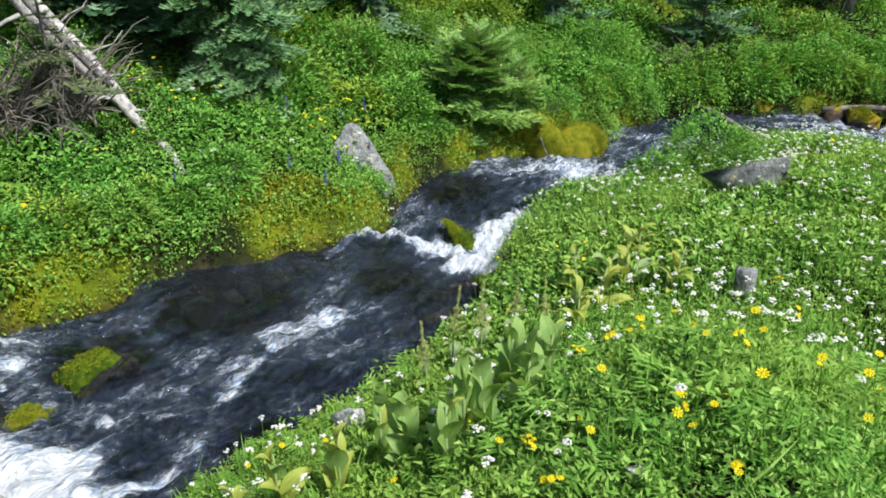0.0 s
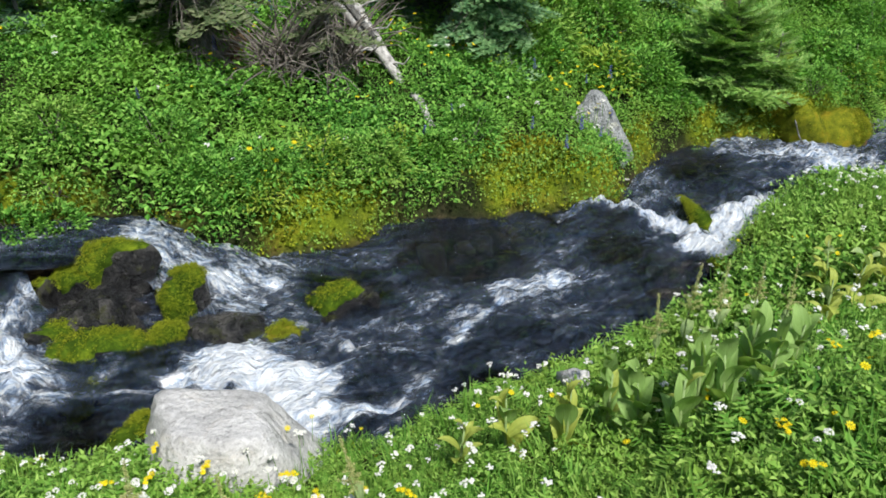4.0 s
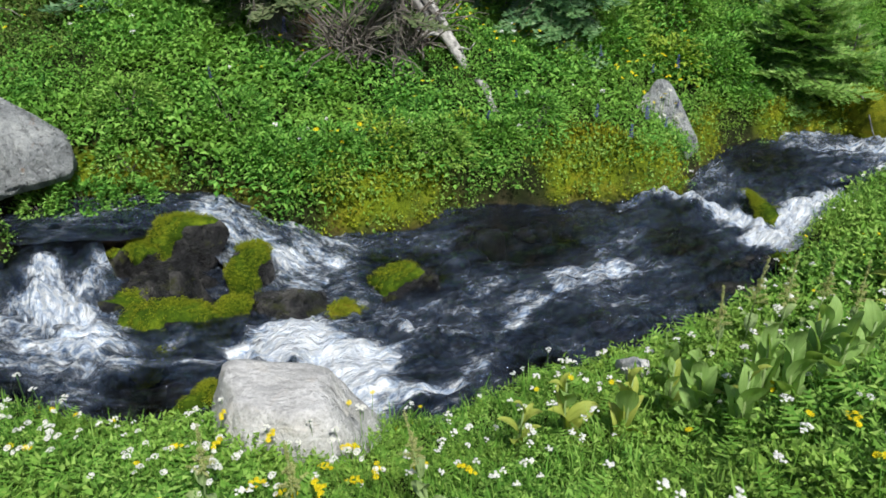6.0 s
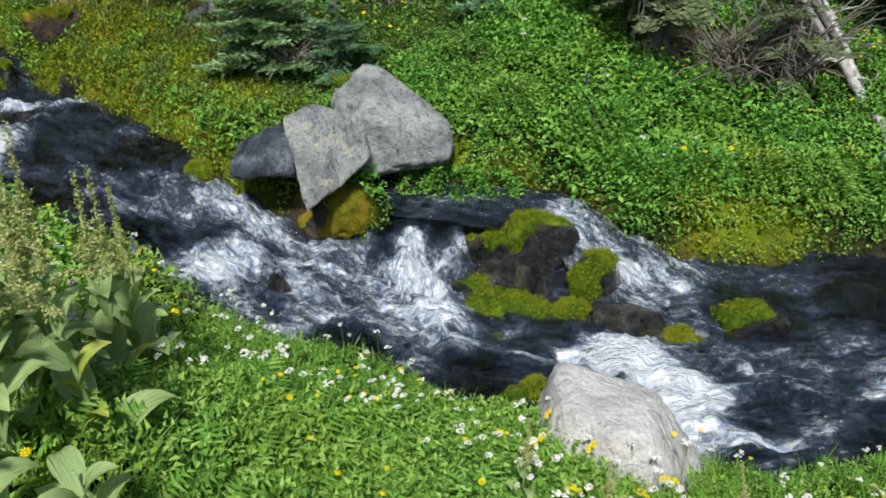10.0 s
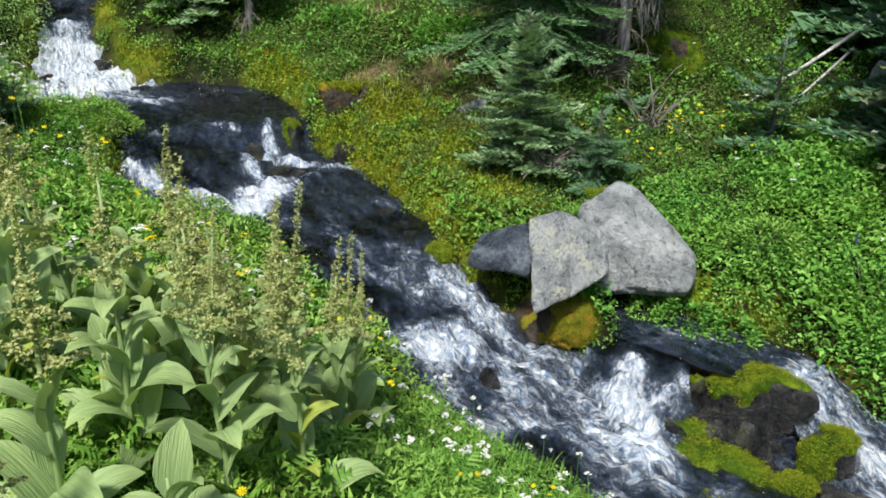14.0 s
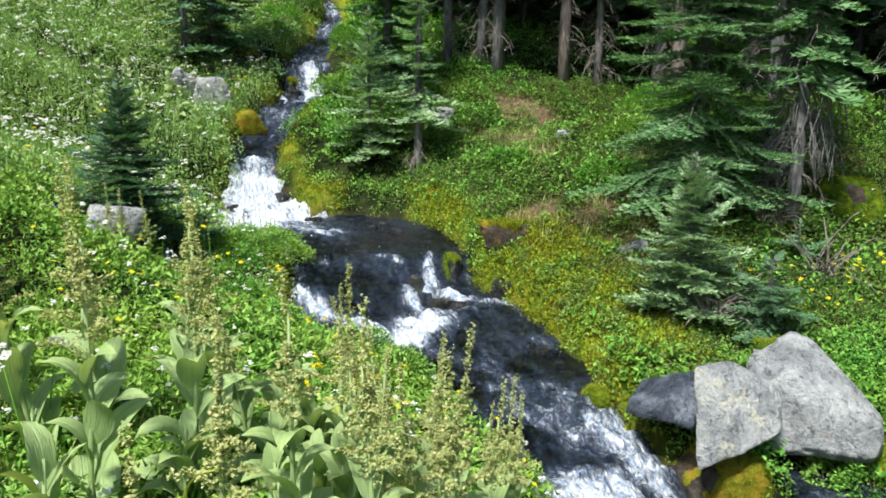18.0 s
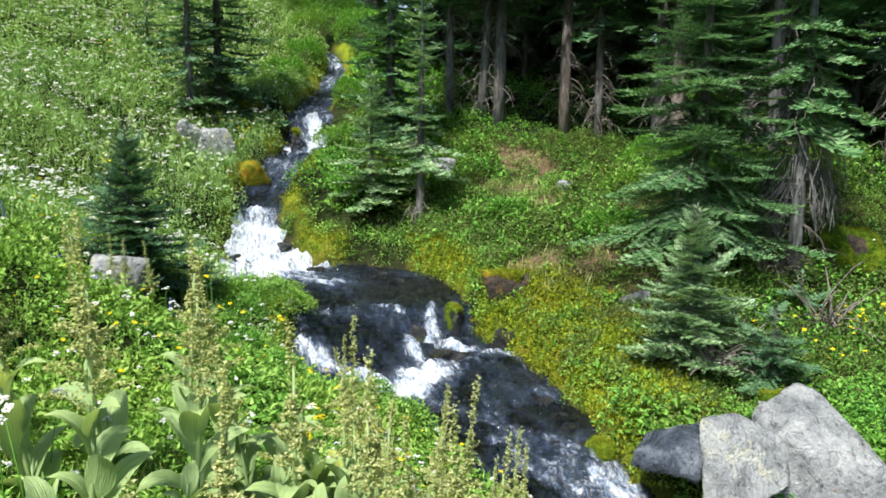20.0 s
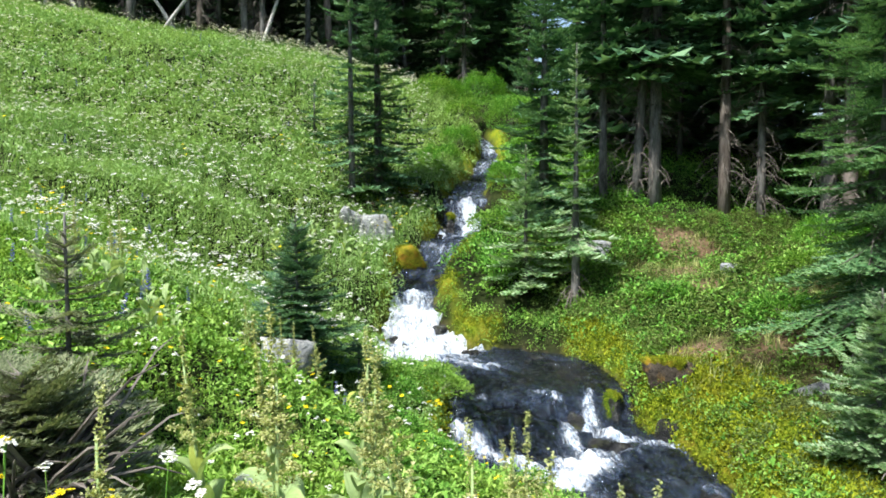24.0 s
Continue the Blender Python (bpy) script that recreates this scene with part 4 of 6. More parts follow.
# below the right-hand cascade
axis = Vector((-0.55, 0.42, 0.66)).normalized()
across = axis.cross(Vector((-0.1, 0.92, -0.36))).normalized()
slab_m = Matrix((across, axis.cross(across), axis)).transposed().to_4x4()
slab_m.translation = (-0.6, 8.6, -2.5)
boulder("leaning_slab", None, (0.58, 0.3, 1.15), GRANITE, "pale grey slab leaning into the bank", 31, soft=50, level=4, rough=0.05, m=slab_m,
        planes=[(1, 0, 0.12, 0.8), (-1, 0, -0.1, 0.8), (0, 1, 0, 0.8), (0.1, -1, 0.05, 0.8), (0.35, 0, 1, 0.85), (-0.5, 0.1, -1, 0.85), (0.8, 0, -0.7, 1.0), (-0.8, -0.2, 0.8, 1.02)])
boulder("cascade_sill", (-0.8, 7.5, -2.55), (0.6, 0.5, 0.42), WET_STONE, "black sill under the lower cascade", 35, 40, level=5, rough=0.12)
boulder("mossy_sliver", (0.17, 7.62, -2.5), (0.13, 0.75, 0.36), WET_STONE, "narrow rock with moss amid the cascade", 36, 20, moss=MOSS, amount=0.8)
boulder("stream_rock", (-0.02, 6.4, -2.52), (0.7, 0.5, 0.42), WET_STONE, "smooth black rock below the cascade", 136, 30, level=5)
boulder("bank_stone", (0.42, 6.35, -2.4), (0.55, 0.5, 0.4), WET_STONE, "dark wet stone at the bank's foot", 37, 0, moss=MOSS, amount=0.2)
boulder("bank_stone", (1.45, 8.5, -2.62), (0.75, 0.5, 0.42), WET_STONE, "dark wet stones under overhanging plants", 38, 30)
boulder("bank_stone", (0.05, 5.8, -2.4), (0.75, 0.5, 0.36), WET_STONE, "broad dark stone awash beside the bank", 39, 20)
boulder("cascade_hump", (0.95, 9.45, -2.72), (0.95, 0.6, 0.34), WET_STONE, "smooth black hump under thin water", 40, 30)
boulder("grey_meadow_rock", (2.8, 7.02, -1.66), (0.66, 0.48, 0.56), GRANITE, "flat-topped grey rock in the flowering meadow", 61, 10, facets=6, soft=24, sunk=0.0)
boulder("grey_pebble", (1.95, 4.55, height(1.95, 4.55)), (0.17, 0.14, 0.3), GRANITE, "small grey stone among meadow herbs", 62, 0, sunk=0.03, category="stone")
boulder("white_pebble", (-0.55, 3.75, height(-0.55, 3.75) + 0.05), (0.24, 0.2, 0.3), PALE_STONE, "small pale stone at the near bank", 63, 0, category="stone")
boulder("path_stone", (0.62, 1.9, height(0.62, 1.9)), (0.11, 0.09, 0.1), PALE_STONE, "pale pebble on bare earth", 64, 0, sunk=0.02, category="stone")
# by the pool and upstream
# Dark stone added in place of the shaded hollow under the knoll.
boulder("knoll_hollow_shade", (-9.62, 2.88, -1.2), (0.5, 0.4, 0.5), WET_STONE, "dark wet stone standing in for the knoll's shaded hollow", 171, VIEW)
boulder("knoll_rock", (-10.02, 3.12, -0.68), (0.72, 0.6, 0.62), BROWN_STONE, "mossy brown knoll of stone beside the pool", 71, VIEW, moss=MOSS_GOLD, amount=0.5, level=5)
boulder("sill_stone", (-10.3, 2.42, -1.05), (0.27, 0.25, 0.5), WET_STONE, "small mossy stone on the pool's sill", 72, 0, moss=MOSS, amount=0.8)
boulder("pool_rock", (-9.4, 2.12, -1.3), (0.5, 0.4, 0.46), WET_STONE, "round dark rock in the foam below the sill", 73, VIEW)
boulder("spout_rock", (-10.15, 2.02, -1.25), (0.45, 0.55, 0.5), WET_STONE, "dark rock between two spouts of water", 75, 70)
boulder("run_rock", (-8.1, 2.75, -1.36), (0.65, 0.5, 0.36), WET_STONE, "dark rock barely covered by the stream", 76, 20)
boulder("run_rock", (-8.2, 1.75, -1.38), (0.55, 0.4, 0.34), BROWN_STONE, "brown rock just below the water surface", 77, 50)
boulder("run_rock", (-7.3, 2.2, -1.4), (0.7, 0.45, 0.36), WET_STONE, "flat wet rock in the fast run", 78, 10)
boulder("run_rock", (-9.1, 2.95, -1.4), (0.45, 0.35, 0.40), WET_STONE, "wet rock at the mossy bank's foot", 79, 10)
boulder("run_rock", (-6.85, 2.75, -1.5), (0.4, 0.35, 0.5), WET_STONE, "wet moss-edged rock at the rapid's head", 80, 10, moss=MOSS, amount=0.5)
boulder("grey_block", (-9.1, 4.2, height(-9.1, 4.2) - 0.1), (0.4, 0.35, 0.42), GRANITE, "grey block half hidden by a young fir", 81, 20, facets=6, soft=22)
boulder("brown_outcrop", (-9.15, 7.4, height(-9.15, 7.4) - 0.1), (1.0, 0.8, 0.65), BROWN_STONE, "brown outcrop overgrown beside a dead trunk", 82, 30, moss=MOSS, amount=0.6)
boulder("shaded_boulder", (-7.05, 9.1, height(-7.05, 9.1)), (1.0, 0.8, 0.95), GRANITE, "grey boulder in the forest shade", 83, 10)
boulder("meadow_rock", (-9.0, -1.45, height(-9.0, -1.45)), (0.66, 0.5, 0.66), GRANITE, "grey rock standing before a small fir", 94, 85, facets=11, soft=30, sunk=0.1, rough=0.09)
boulder("split_rock", (-16.1, -1.05, height(-16.1, -1.05)), (0.62, 0.45, 0.62), GRANITE, "pale weathered rock leaning on another", 85, 60, (0, 25), facets=6, soft=24)
boulder("split_rock", (-16.05, -0.55, height(-16.05, -0.55)), (0.8, 0.5, 0.62), GRANITE, "pale cracked rock among yellow flowers", 86, 80, (15, 0), facets=6, soft=24)
boulder("lichen_rock", (-18.0, 0.2, height(-18.0, 0.2)), (0.7, 0.5, 0.5), BROWN_STONE, "rock with orange lichen at the stream", 87, 0, moss=MOSS_GOLD, amount=0.35)
boulder("lichen_rock", (-17.2, -0.6, height(-17.2, -0.6)), (0.5, 0.4, 0.35), BROWN_STONE, "brown rock at the foot of two firs", 88, 0)
boulder("golden_rock", (-15.65, 0.02, height(-15.65, 0.02) - 0.1), (0.8, 0.55, 0.6), BROWN_STONE, "boulder covered with golden moss at the bank", 89, 90, moss=MOSS_GOLD, amount=1.1)
boulder("stream_divider", (-17.55, 1.05, 0.95), (0.75, 0.22, 0.6), WET_STONE, "mossy rock dividing the upper stream", 90, -10, moss=MOSS, amount=0.7)
boulder("stream_stone", (-17.3, 1.55, 0.95), (0.2, 0.2, 0.3), WET_STONE, "small black stone in white water", 91, 0)
boulder("upper_rock", (-20.1, 2.55, 1.95), (0.55, 0.5, 0.6), GRANITE, "grey rock beside the upper stream", 92, 0)
boulder("upper_rock", (-23.6, 1.7, 3.2), (0.6, 0.5, 0.5), GRANITE, "grey rock on the far upper bank", 93, 0, moss=MOSS, amount=0.3)
boulder("slope_rock", (-14.9, 3.45, height(-14.9, 3.45)), (0.5, 0.45, 0.5), GRANITE, "mottled grey rock on the brown slope", 94, 70)
boulder("slope_rock", (-12.6, 5.0, height(-12.6, 5.0)), (0.5, 0.3, 0.2), GRANITE, "flat grey stone sunk in the slope", 95, 70)
boulder("fall_rock", (-14.1, -0.68, -0.4), (0.7, 0.4, 0.9), WET_STONE, "dark rock wall beside the waterfall", 96, 80, moss=MOSS_GOLD, amount=0.3)
# downstream bank
for i, (x, y, s) in enumerate(((5.6, 13.4, 0.7), (6.6, 13.3, 0.9), (7.6, 13.1, 0.7), (6.9, 12.8, 0.5), (4.9, 11.2, 0.4))):
    boulder("mossy_bank_stone", (x, y, -3.05), (s, s * 0.7, 0.5), BROWN_STONE, "mossy stone on the downstream bank", 100 + i, 40 * i, moss=MOSS_GOLD, amount=0.5, level=3, group="stones on the downstream bank")
for x, y, z, w, h in ((1.35, 10.72, -2.75, 0.75, 0.8), (1.9, 10.98, -2.8, 0.9, 0.62)):
    boulder("moss_mound", (x, y, z), (w, 0.7, h), BROWN_STONE, "bank stone smothered in yellow hanging moss", int(100 * y), 10, moss=MOSS_YELLOW, amount=1.25, soft=5, group="mossy mounds under the bushy fir")
boulder("boulder_shoulder", (-6.55, 4.5, -1.1), (0.5, 0.4, 0.5), GRANITE, "grey shoulder of rock under fir twigs", 115, VIEW, moss=MOSS, amount=0.3)
# loose stones along the water's edge
LOOSE = [mesh_of("stream_pebble", *boulder_shape((1, 0.8, 0.6), 200 + i, level=3), WET_STONE, True) for i in range(4)]
gl = np.random.default_rng(8)
for i in range(90):
    k = gl.integers(330, len(MAIN) - 900)
    x, y = MAIN[k, :2] + gl.normal(0, 0.06, 2)
    t = MAIN[k + 1, :2] - MAIN[k, :2]
    side = np.array([-t[1], t[0]]) / np.hypot(*t) * MAIN[k, 3] * gl.choice((-1, 1)) * gl.uniform(0.75, 1.02)
    s = gl.uniform(0.12, 0.34)
    thing("edge_stone", LOOSE[i % 4], "small dark wet stone at the water's edge", "stone", "stones along the stream", m=pose(x + side[0], y + side[1], MAIN[k, 2] - 0.45 * s, 0, 0, gl.uniform(0, 360)) @ Matrix.Scale(s, 4))

# cobbles on the stream bed, seen through the water
gb = np.random.default_rng(18)
COBBLES = [boulder_shape((1, 0.75, 0.5), 230 + i, level=2, rough=0.05) for i in range(6)]
kb = gb.integers(np.flatnonzero(MAIN[:, 0] > -13)[0], np.flatnonzero(MAIN[:, 0] < 4.5)[-1], 1300)
tb = MAIN[kb + 1, :2] - MAIN[kb, :2]
nb = np.stack([-tb[:, 1], tb[:, 0]], 1) / np.hypot(tb[:, 0], tb[:, 1])[:, None]
pb = MAIN[kb, :2] + nb * (MAIN[kb, 3] * gb.uniform(-1, 1, 1300))[:, None]
sb = gb.uniform(0.1, 0.2, 1300) + 0.22 * gb.uniform(0, 1, 1300) ** 3
zb = np.minimum(lookup(LZ, pb[:, 0], pb[:, 1]) - 0.1 * sb, MAIN[kb, 2] - 0.06 - 0.55 * sb)
thing("bed_cobbles", mesh_of("bed_cobbles", *sown(COBBLES, np.c_[pb, zb], sb, 0.12, gb), COBBLE, True), "brown and grey cobbles on the stream bed", "cobbles", kind="stuff")

G = np.random.default_rng(5)
def leaflets(n, length, width, tall, spread, g):
    """Many tiny one-piece leaflets on a low dome."""
    a, r = g.uniform(0, 6.283, n), spread * np.sqrt(g.uniform(0, 1, n))
    pos = np.stack([r * np.cos(a), r * np.sin(a), tall * (1 - 0.6 * (r / spread) ** 2) * g.uniform(0.3, 1.05, n)], 1)
    V = np.array([[-width / 2, 0.3 * length, 0], [width / 2, 0.3 * length, 0.002], [0, length, 0]])
    W = np.einsum("nij,vj->nvi", turn(g.uniform(0, 6.283, n), g.normal(0.5, 0.5, n)), V) * g.uniform(0.7, 1.4, n)[:, None, None] + pos[:, None]
    return W.reshape(-1, 3), np.arange(3 * n).reshape(-1, 3)


FINE = [join([clump(8, 0.032, 0.017, 0.15, 0.10, G), leaflets(26, 0.030, 0.010, 0.16, 0.11, G)]) for _ in range(8)]
HERBS = [join([clump(9, 0.040, 0.022, 0.15, 0.10, G), leaflets(12, 0.036, 0.013, 0.16, 0.11, G)]) for _ in range(7)]
BROAD = [clump(22, 0.043, 0.026, 0.21, 0.14, G, 0.45) for _ in range(7)]
FAR_HERBS = [clump(17, 0.066, 0.036, 0.25, 0.19, G, 0.5) for _ in range(6)]
def pinnate(g, fronds=4, pairs=8, length=0.13):
    """Feathery leaves: arched stalks with paired leaflets."""
    out = []
    for _ in range(fronds):
        R3 = turn(g.uniform(0, 6.283))
        ln, up = length * g.uniform(0.7, 1.3), g.uniform(0.5, 1.2)
        f = np.linspace(0.15, 1, pairs)
        y, z = ln * f * 0.75, ln * (up * f - 0.55 * f * f)
        w = 0.34 * ln * np.sin(np.pi * np.clip(f, 0, 0.97)) ** 0.7 + 0.006
        for sgn in (-1, 1):
            a = np.stack([0 * f, y - 0.03 * ln, z], 1)
            b = np.stack([0 * f, y + 0.05 * ln, z], 1)
            c = np.stack([sgn * w, y + 0.10 * ln, z - 0.1 * w], 1)
            out.append((np.stack([a, b, c], 1).reshape(-1, 3) @ R3.T, np.arange(3 * pairs).reshape(-1, 3)))
    return join(out)


FEATHER = [pinnate(G) for _ in range(7)]
MEADOW = [join([clump(12, 0.05, 0.022, 0.26, 0.16, G, 0.6), leaflets(14, 0.05, 0.012, 0.30, 0.17, G)]) for _ in range(6)]
TUFTS = [tuft(8, 0.20, 0.007, G) for _ in range(5)]
FAR_TUFTS = [tuft(7, 0.32, 0.016, G) for _ in range(4)]
CUSHIONS = [clump(9, 0.020, 0.012, 0.035, 0.045, G, 0.9) for _ in range(5)]


def fir_branch(g, n, base, reach, gap):
    """One flat spray of unit length along +y: forked twigs, each a feather of needle blades."""
    twigs = [(np.zeros(3), np.array([0, 1, 0.0]), 1.0)]
    for i in range(1, n):
        f = i / n
        for sgn in (-1, 1):
            tl = 0.45 * (1 - f) ** 0.75 * g.uniform(0.7, 1.15) + 0.05
            a = radians(50) * sgn * g.uniform(0.8, 1.15)
            twigs.append((np.array([0, f + g.uniform(-0.02, 0.02), 0]), np.array([math.sin(a), math.cos(a), g.uniform(-0.25, 0.1)]), tl))
    V, F = [], []
    for o, d, tl in twigs:
        k = max(3, int(tl / gap))
        f = (np.arange(k) + g.uniform(0.2, 0.8, k)) / k
        for sgn in (-1, 1):
            P = o + d * (tl * f)[:, None]
            a = math.atan2(d[0], d[1]) + sgn * np.radians(g.uniform(28, 62, k))
            nl = reach * g.uniform(0.75, 1.25, k) * (1 - 0.45 * f)
            E = np.stack([np.sin(a) * nl, np.cos(a) * nl, nl * g.uniform(0.0, 0.6, k)], 1)
            s = np.array([d[0], d[1], 0]) * base
            n0 = sum(len(v) for v in V)
            V.append(np.stack([P - s, P + s, P + E], 1).reshape(-1, 3))
            F.append(n0 + np.arange(3 * k).reshape(-1, 3))
    V, F = np.concatenate(V), np.concatenate(F)
    r = V[:, 1]
    V[:, 2] += -0.30 * r + 0.28 * r * r
    return V, F


SPRAYS = {"long": [fir_branch(G, 15, 0.013, 0.055, 0.026) for _ in range(3)], "fine": [fir_branch(G, 11, 0.021, 0.085, 0.030) for _ in range(3)], "mid": [fir_branch(G, 7, 0.042, 0.14, 0.062) for _ in range(4)], "low": [fir_branch(G, 4, 0.09, 0.22, 0.16) for _ in range(4)]}


def fir(name, at, tall, spread, label, seed, detail="mid", needles=None, bark=None, bare=0.08, lean=(0, 0), dead=0, whorl=0.22, thick=None, taper=0.9, group="", per=6, droop=0.0):
    """A fir: tapered trunk, whorls of drooping sprays, dead twigs below."""
    g = np.random.default_rng(seed)
    ob = thing(name, None, label, "fir tree", group, m=pose(*at, lean[0], lean[1], 0))
    r0 = thick or tall * 0.014 + 0.012
    k = 9
    zs = np.linspace(-0.25, tall, k)
    wob = np.cumsum(g.normal(0, 0.006 * tall / k, (k, 2)), axis=0)
    part("trunk", mesh_of("trunk", *tube(np.c_[wob, zs], np.linspace(r0 * 1.15, 0.006, k), 8), bark or BARK, True), ob)
    z, pos, Rm, size = bare * tall, [], [], []
    while z < tall * 0.985:
        f = (z - bare * tall) / (tall * (1 - bare))
        ln = spread * ((1 - f) ** taper) * g.uniform(0.8, 1.15) + 0.05
        n = int(per * g.uniform(0.75, 1.25)) if f < 0.93 else 4
        a0 = g.uniform(0, 6.283)
        for j in range(n):
            pos.append((np.interp(z, zs, wob[:, 0]), np.interp(z, zs, wob[:, 1]), z + g.normal(0, 0.3 * whorl)))
            Rm.append(turn(a0 + j * 6.283 / n + g.normal(0, 0.2), (f - 0.3) * 0.9 - droop + g.normal(0, 0.12), g.normal(0, 0.0)))
            size.append(ln * g.uniform(0.6, 1.15))
        z += whorl * (1.0 - 0.45 * f) * g.uniform(0.8, 1.2)
    pos, Rm, size = np.array(pos), np.array(Rm), np.array(size)
    lists = SPRAYS[detail]
    which = g.integers(0, len(lists), len(pos))
    out, wood = [], []
    for i, (V, F) in enumerate(lists):
        s = which == i
        if s.any():
            W = np.einsum("nij,vj->nvi", Rm[s], V) * size[s][:, None, None] + pos[s][:, None]
            out.append((W.reshape(-1, 3), (F[None] + (np.arange(s.sum()) * len(V))[:, None, None]).reshape(-1, 3)))
    part("crown", mesh_of("crown", *join(out), needles or NEEDLE), ob, "drooping sprays of short needles")
    if detail != "low":
        axis = np.array([[0, 0, 0], [0, 0.35, -0.07], [0, 0.7, -0.073]])
        for p, R3, s in zip(pos, Rm, size):
            wood.append(tube(axis @ R3.T * s + p, np.array([0.013, 0.009, 0.004]) * max(s, 0.5), 3, False))
        tagged(part("branch_wood", mesh_of("branch_wood", *join(wood), TWIG), ob), kind="stuff")
    if dead:
        out = []
        for _ in range(dead):
            z = tall * g.uniform(0.03, max(0.1, bare + 0.12))
            a, ln = g.uniform(0, 6.283), spread * g.uniform(0.15, 0.5)
            p = np.array([[0, 0, z], [0.4, 0, z - 0.02], [0.75, 0.1, z - 0.12 * ln - 0.1], [1.0, 0.15, z - 0.35 * ln - 0.2]])
            p[:, :2] *= ln
            out.append(tube(p @ turn(a).T, [0.010, 0.008, 0.005, 0.002], 4, False))
            for q in range(4):
                f = g.uniform(0.3, 0.9)
                o = np.array([np.interp(f, (0, 0.4, 0.75, 1), p[:, c]) for c in range(3)])
                e = o + np.array([g.normal(0, 0.08), g.normal(0, 0.12), -g.uniform(0.02, 0.2)])
                out.append(tube(np.array([o, (o + e) / 2 + [0, 0, 0.01], e]) @ turn(a).T, [0.005, 0.004, 0.002], 3, False))
        tagged(part("dead_twig_mass", mesh_of("dead_twig_mass", *join(out), TWIG), ob, "bare grey hanging twigs"), kind="stuff")
    return ob


def on(x, y, dz=0.0):
    return (x, y, height(x, y) + dz)


# firs on the far bank and beside the stream
fir("silver_fir", (-7.75, 4.2, -0.98), 1.9, 0.82, "young silvery fir on the mossy bank behind boulders", 41, "fine", NEEDLE_SILVER, whorl=0.12, bare=0.08, per=9)
fir("bank_fir", (-7.15, 4.75, height(-7.15, 4.75)), 0.85, 0.6, "stunted dark fir above the grey boulders", 141, "fine", bare=0.1, whorl=0.13)
fir("tall_fir", (-9.3, 5.2, height(-9.3, 5.2)), 6.6, 1.45, "tall open fir with pale slender trunk", 42, "long", NEEDLE_GREEN, bare=0.13, dead=20, per=7, whorl=0.2, thick=0.075, droop=0.1)
fir("waterside_fir", (-13.85, 1.95, height(-13.85, 1.95)), 2.35, 0.85, "dense young fir beside the waterfall", 43, "mid", NEEDLE_SILVER, bare=0.04, whorl=0.17)
fir("slender_fir", (-13.3, 2.65, height(-13.3, 2.65)), 4.1, 0.72, "slender fir with bare lower trunk above the pool", 44, "mid", NEEDLE_SILVER, bare=0.22, dead=16)
fir("thick_fir", (-16.3, 2.75, height(-16.3, 2.75)), 6.2, 1.15, "tall dense dark fir behind younger ones", 48, "mid", bare=0.05, per=7)
fir("meadow_fir", (-9.75, -1.4, height(-9.75, -1.4)), 1.7, 0.8, "small dark fir behind a meadow rock", 45, "fine", bare=0.03, whorl=0.10, per=10)
fir("low_fir", (-10.0, -0.72, height(-10.0, -0.72)), 0.5, 0.62, "low sprawling fir at the meadow's edge", 145, "mid", None, bare=0.1, whorl=0.14)
fir("pair_fir", (-17.3, -1.0, height(-17.3, -1.0)), 6.2, 0.85, "thin leaning fir with half bare trunk", 46, "mid", bare=0.16, dead=14, per=4, lean=(0, 5), thick=0.07)
fir("pair_fir", (-17.75, -0.45, height(-17.75, -0.45)), 6.8, 1.15, "dark fir growing beside a thin one", 47, "mid", bare=0.05, dead=10, thick=0.09)
fir("hill_fir", (-19.5, -1.9, height(-19.5, -1.9)), 1.5, 0.5, "narrow dark young fir on the meadow", 49, "mid", bare=0.05)
fir("slope_spruce", (-2.55, 9.75, height(-2.55, 9.75)), 5.6, 1.35, "shaggy fir with hanging grey twigs", 50, "fine", NEEDLE_GREEN, bare=0.05, dead=130, per=8, droop=0.35, taper=0.6)
fir("slope_spruce", (-3.75, 10.2, height(-3.75, 10.2)), 5.2, 1.3, "dark fir with drooping skirts behind the leaning trunk", 152, "mid", bare=0.03, dead=60, per=8, droop=0.3, taper=0.6)
fir("slope_spruce", (-4.3, 10.3, height(-4.3, 10.3)), 6.0, 1.4, "dark fir shading the far bank", 150, "mid", bare=0.05, dead=30, per=7, droop=0.2)
fir("slope_spruce", (-1.2, 12.9, height(-1.2, 12.9)), 5.0, 1.2, "dark fir on the far slope", 151, "mid", bare=0.05, dead=20, per=7, droop=0.2)
fir("snag_fir", (-4.98, 7.4, height(-4.98, 7.4)), 5.0, 0.9, "old fir with bare lower trunk and dead twigs", 51, "mid", NEEDLE_BROWN, bare=0.16, dead=130, thick=0.1, lean=(4, -6))
fir("thin_fir", (-3.82, 7.85, height(-3.82, 7.85)), 1.9, 0.5, "thin dying sapling under the leaning trunk", 52, "mid", NEEDLE_BROWN, bare=0.4, dead=40, thick=0.03)
fir("dusky_fir", (-6.3, 8.4, height(-6.3, 8.4)), 5.5, 1.2, "dark fir at the forest edge", 53, "mid", bare=0.1, dead=24, per=7)
fir("shrub_fir", (0.45, 10.75, height(0.45, 10.75)), 1.3, 0.95, "bushy young fir above the cascade", 54, "fine", FRESH_NEEDLE, bare=0.03, whorl=0.11, taper=0.45, per=10)
fir("shrub_fir", (1.05, 11.1, height(1.05, 11.1)), 0.9, 0.6, "small bushy fir on the mossy bank", 55, "fine", FRESH_NEEDLE, bare=0.03, whorl=0.12, taper=0.5)
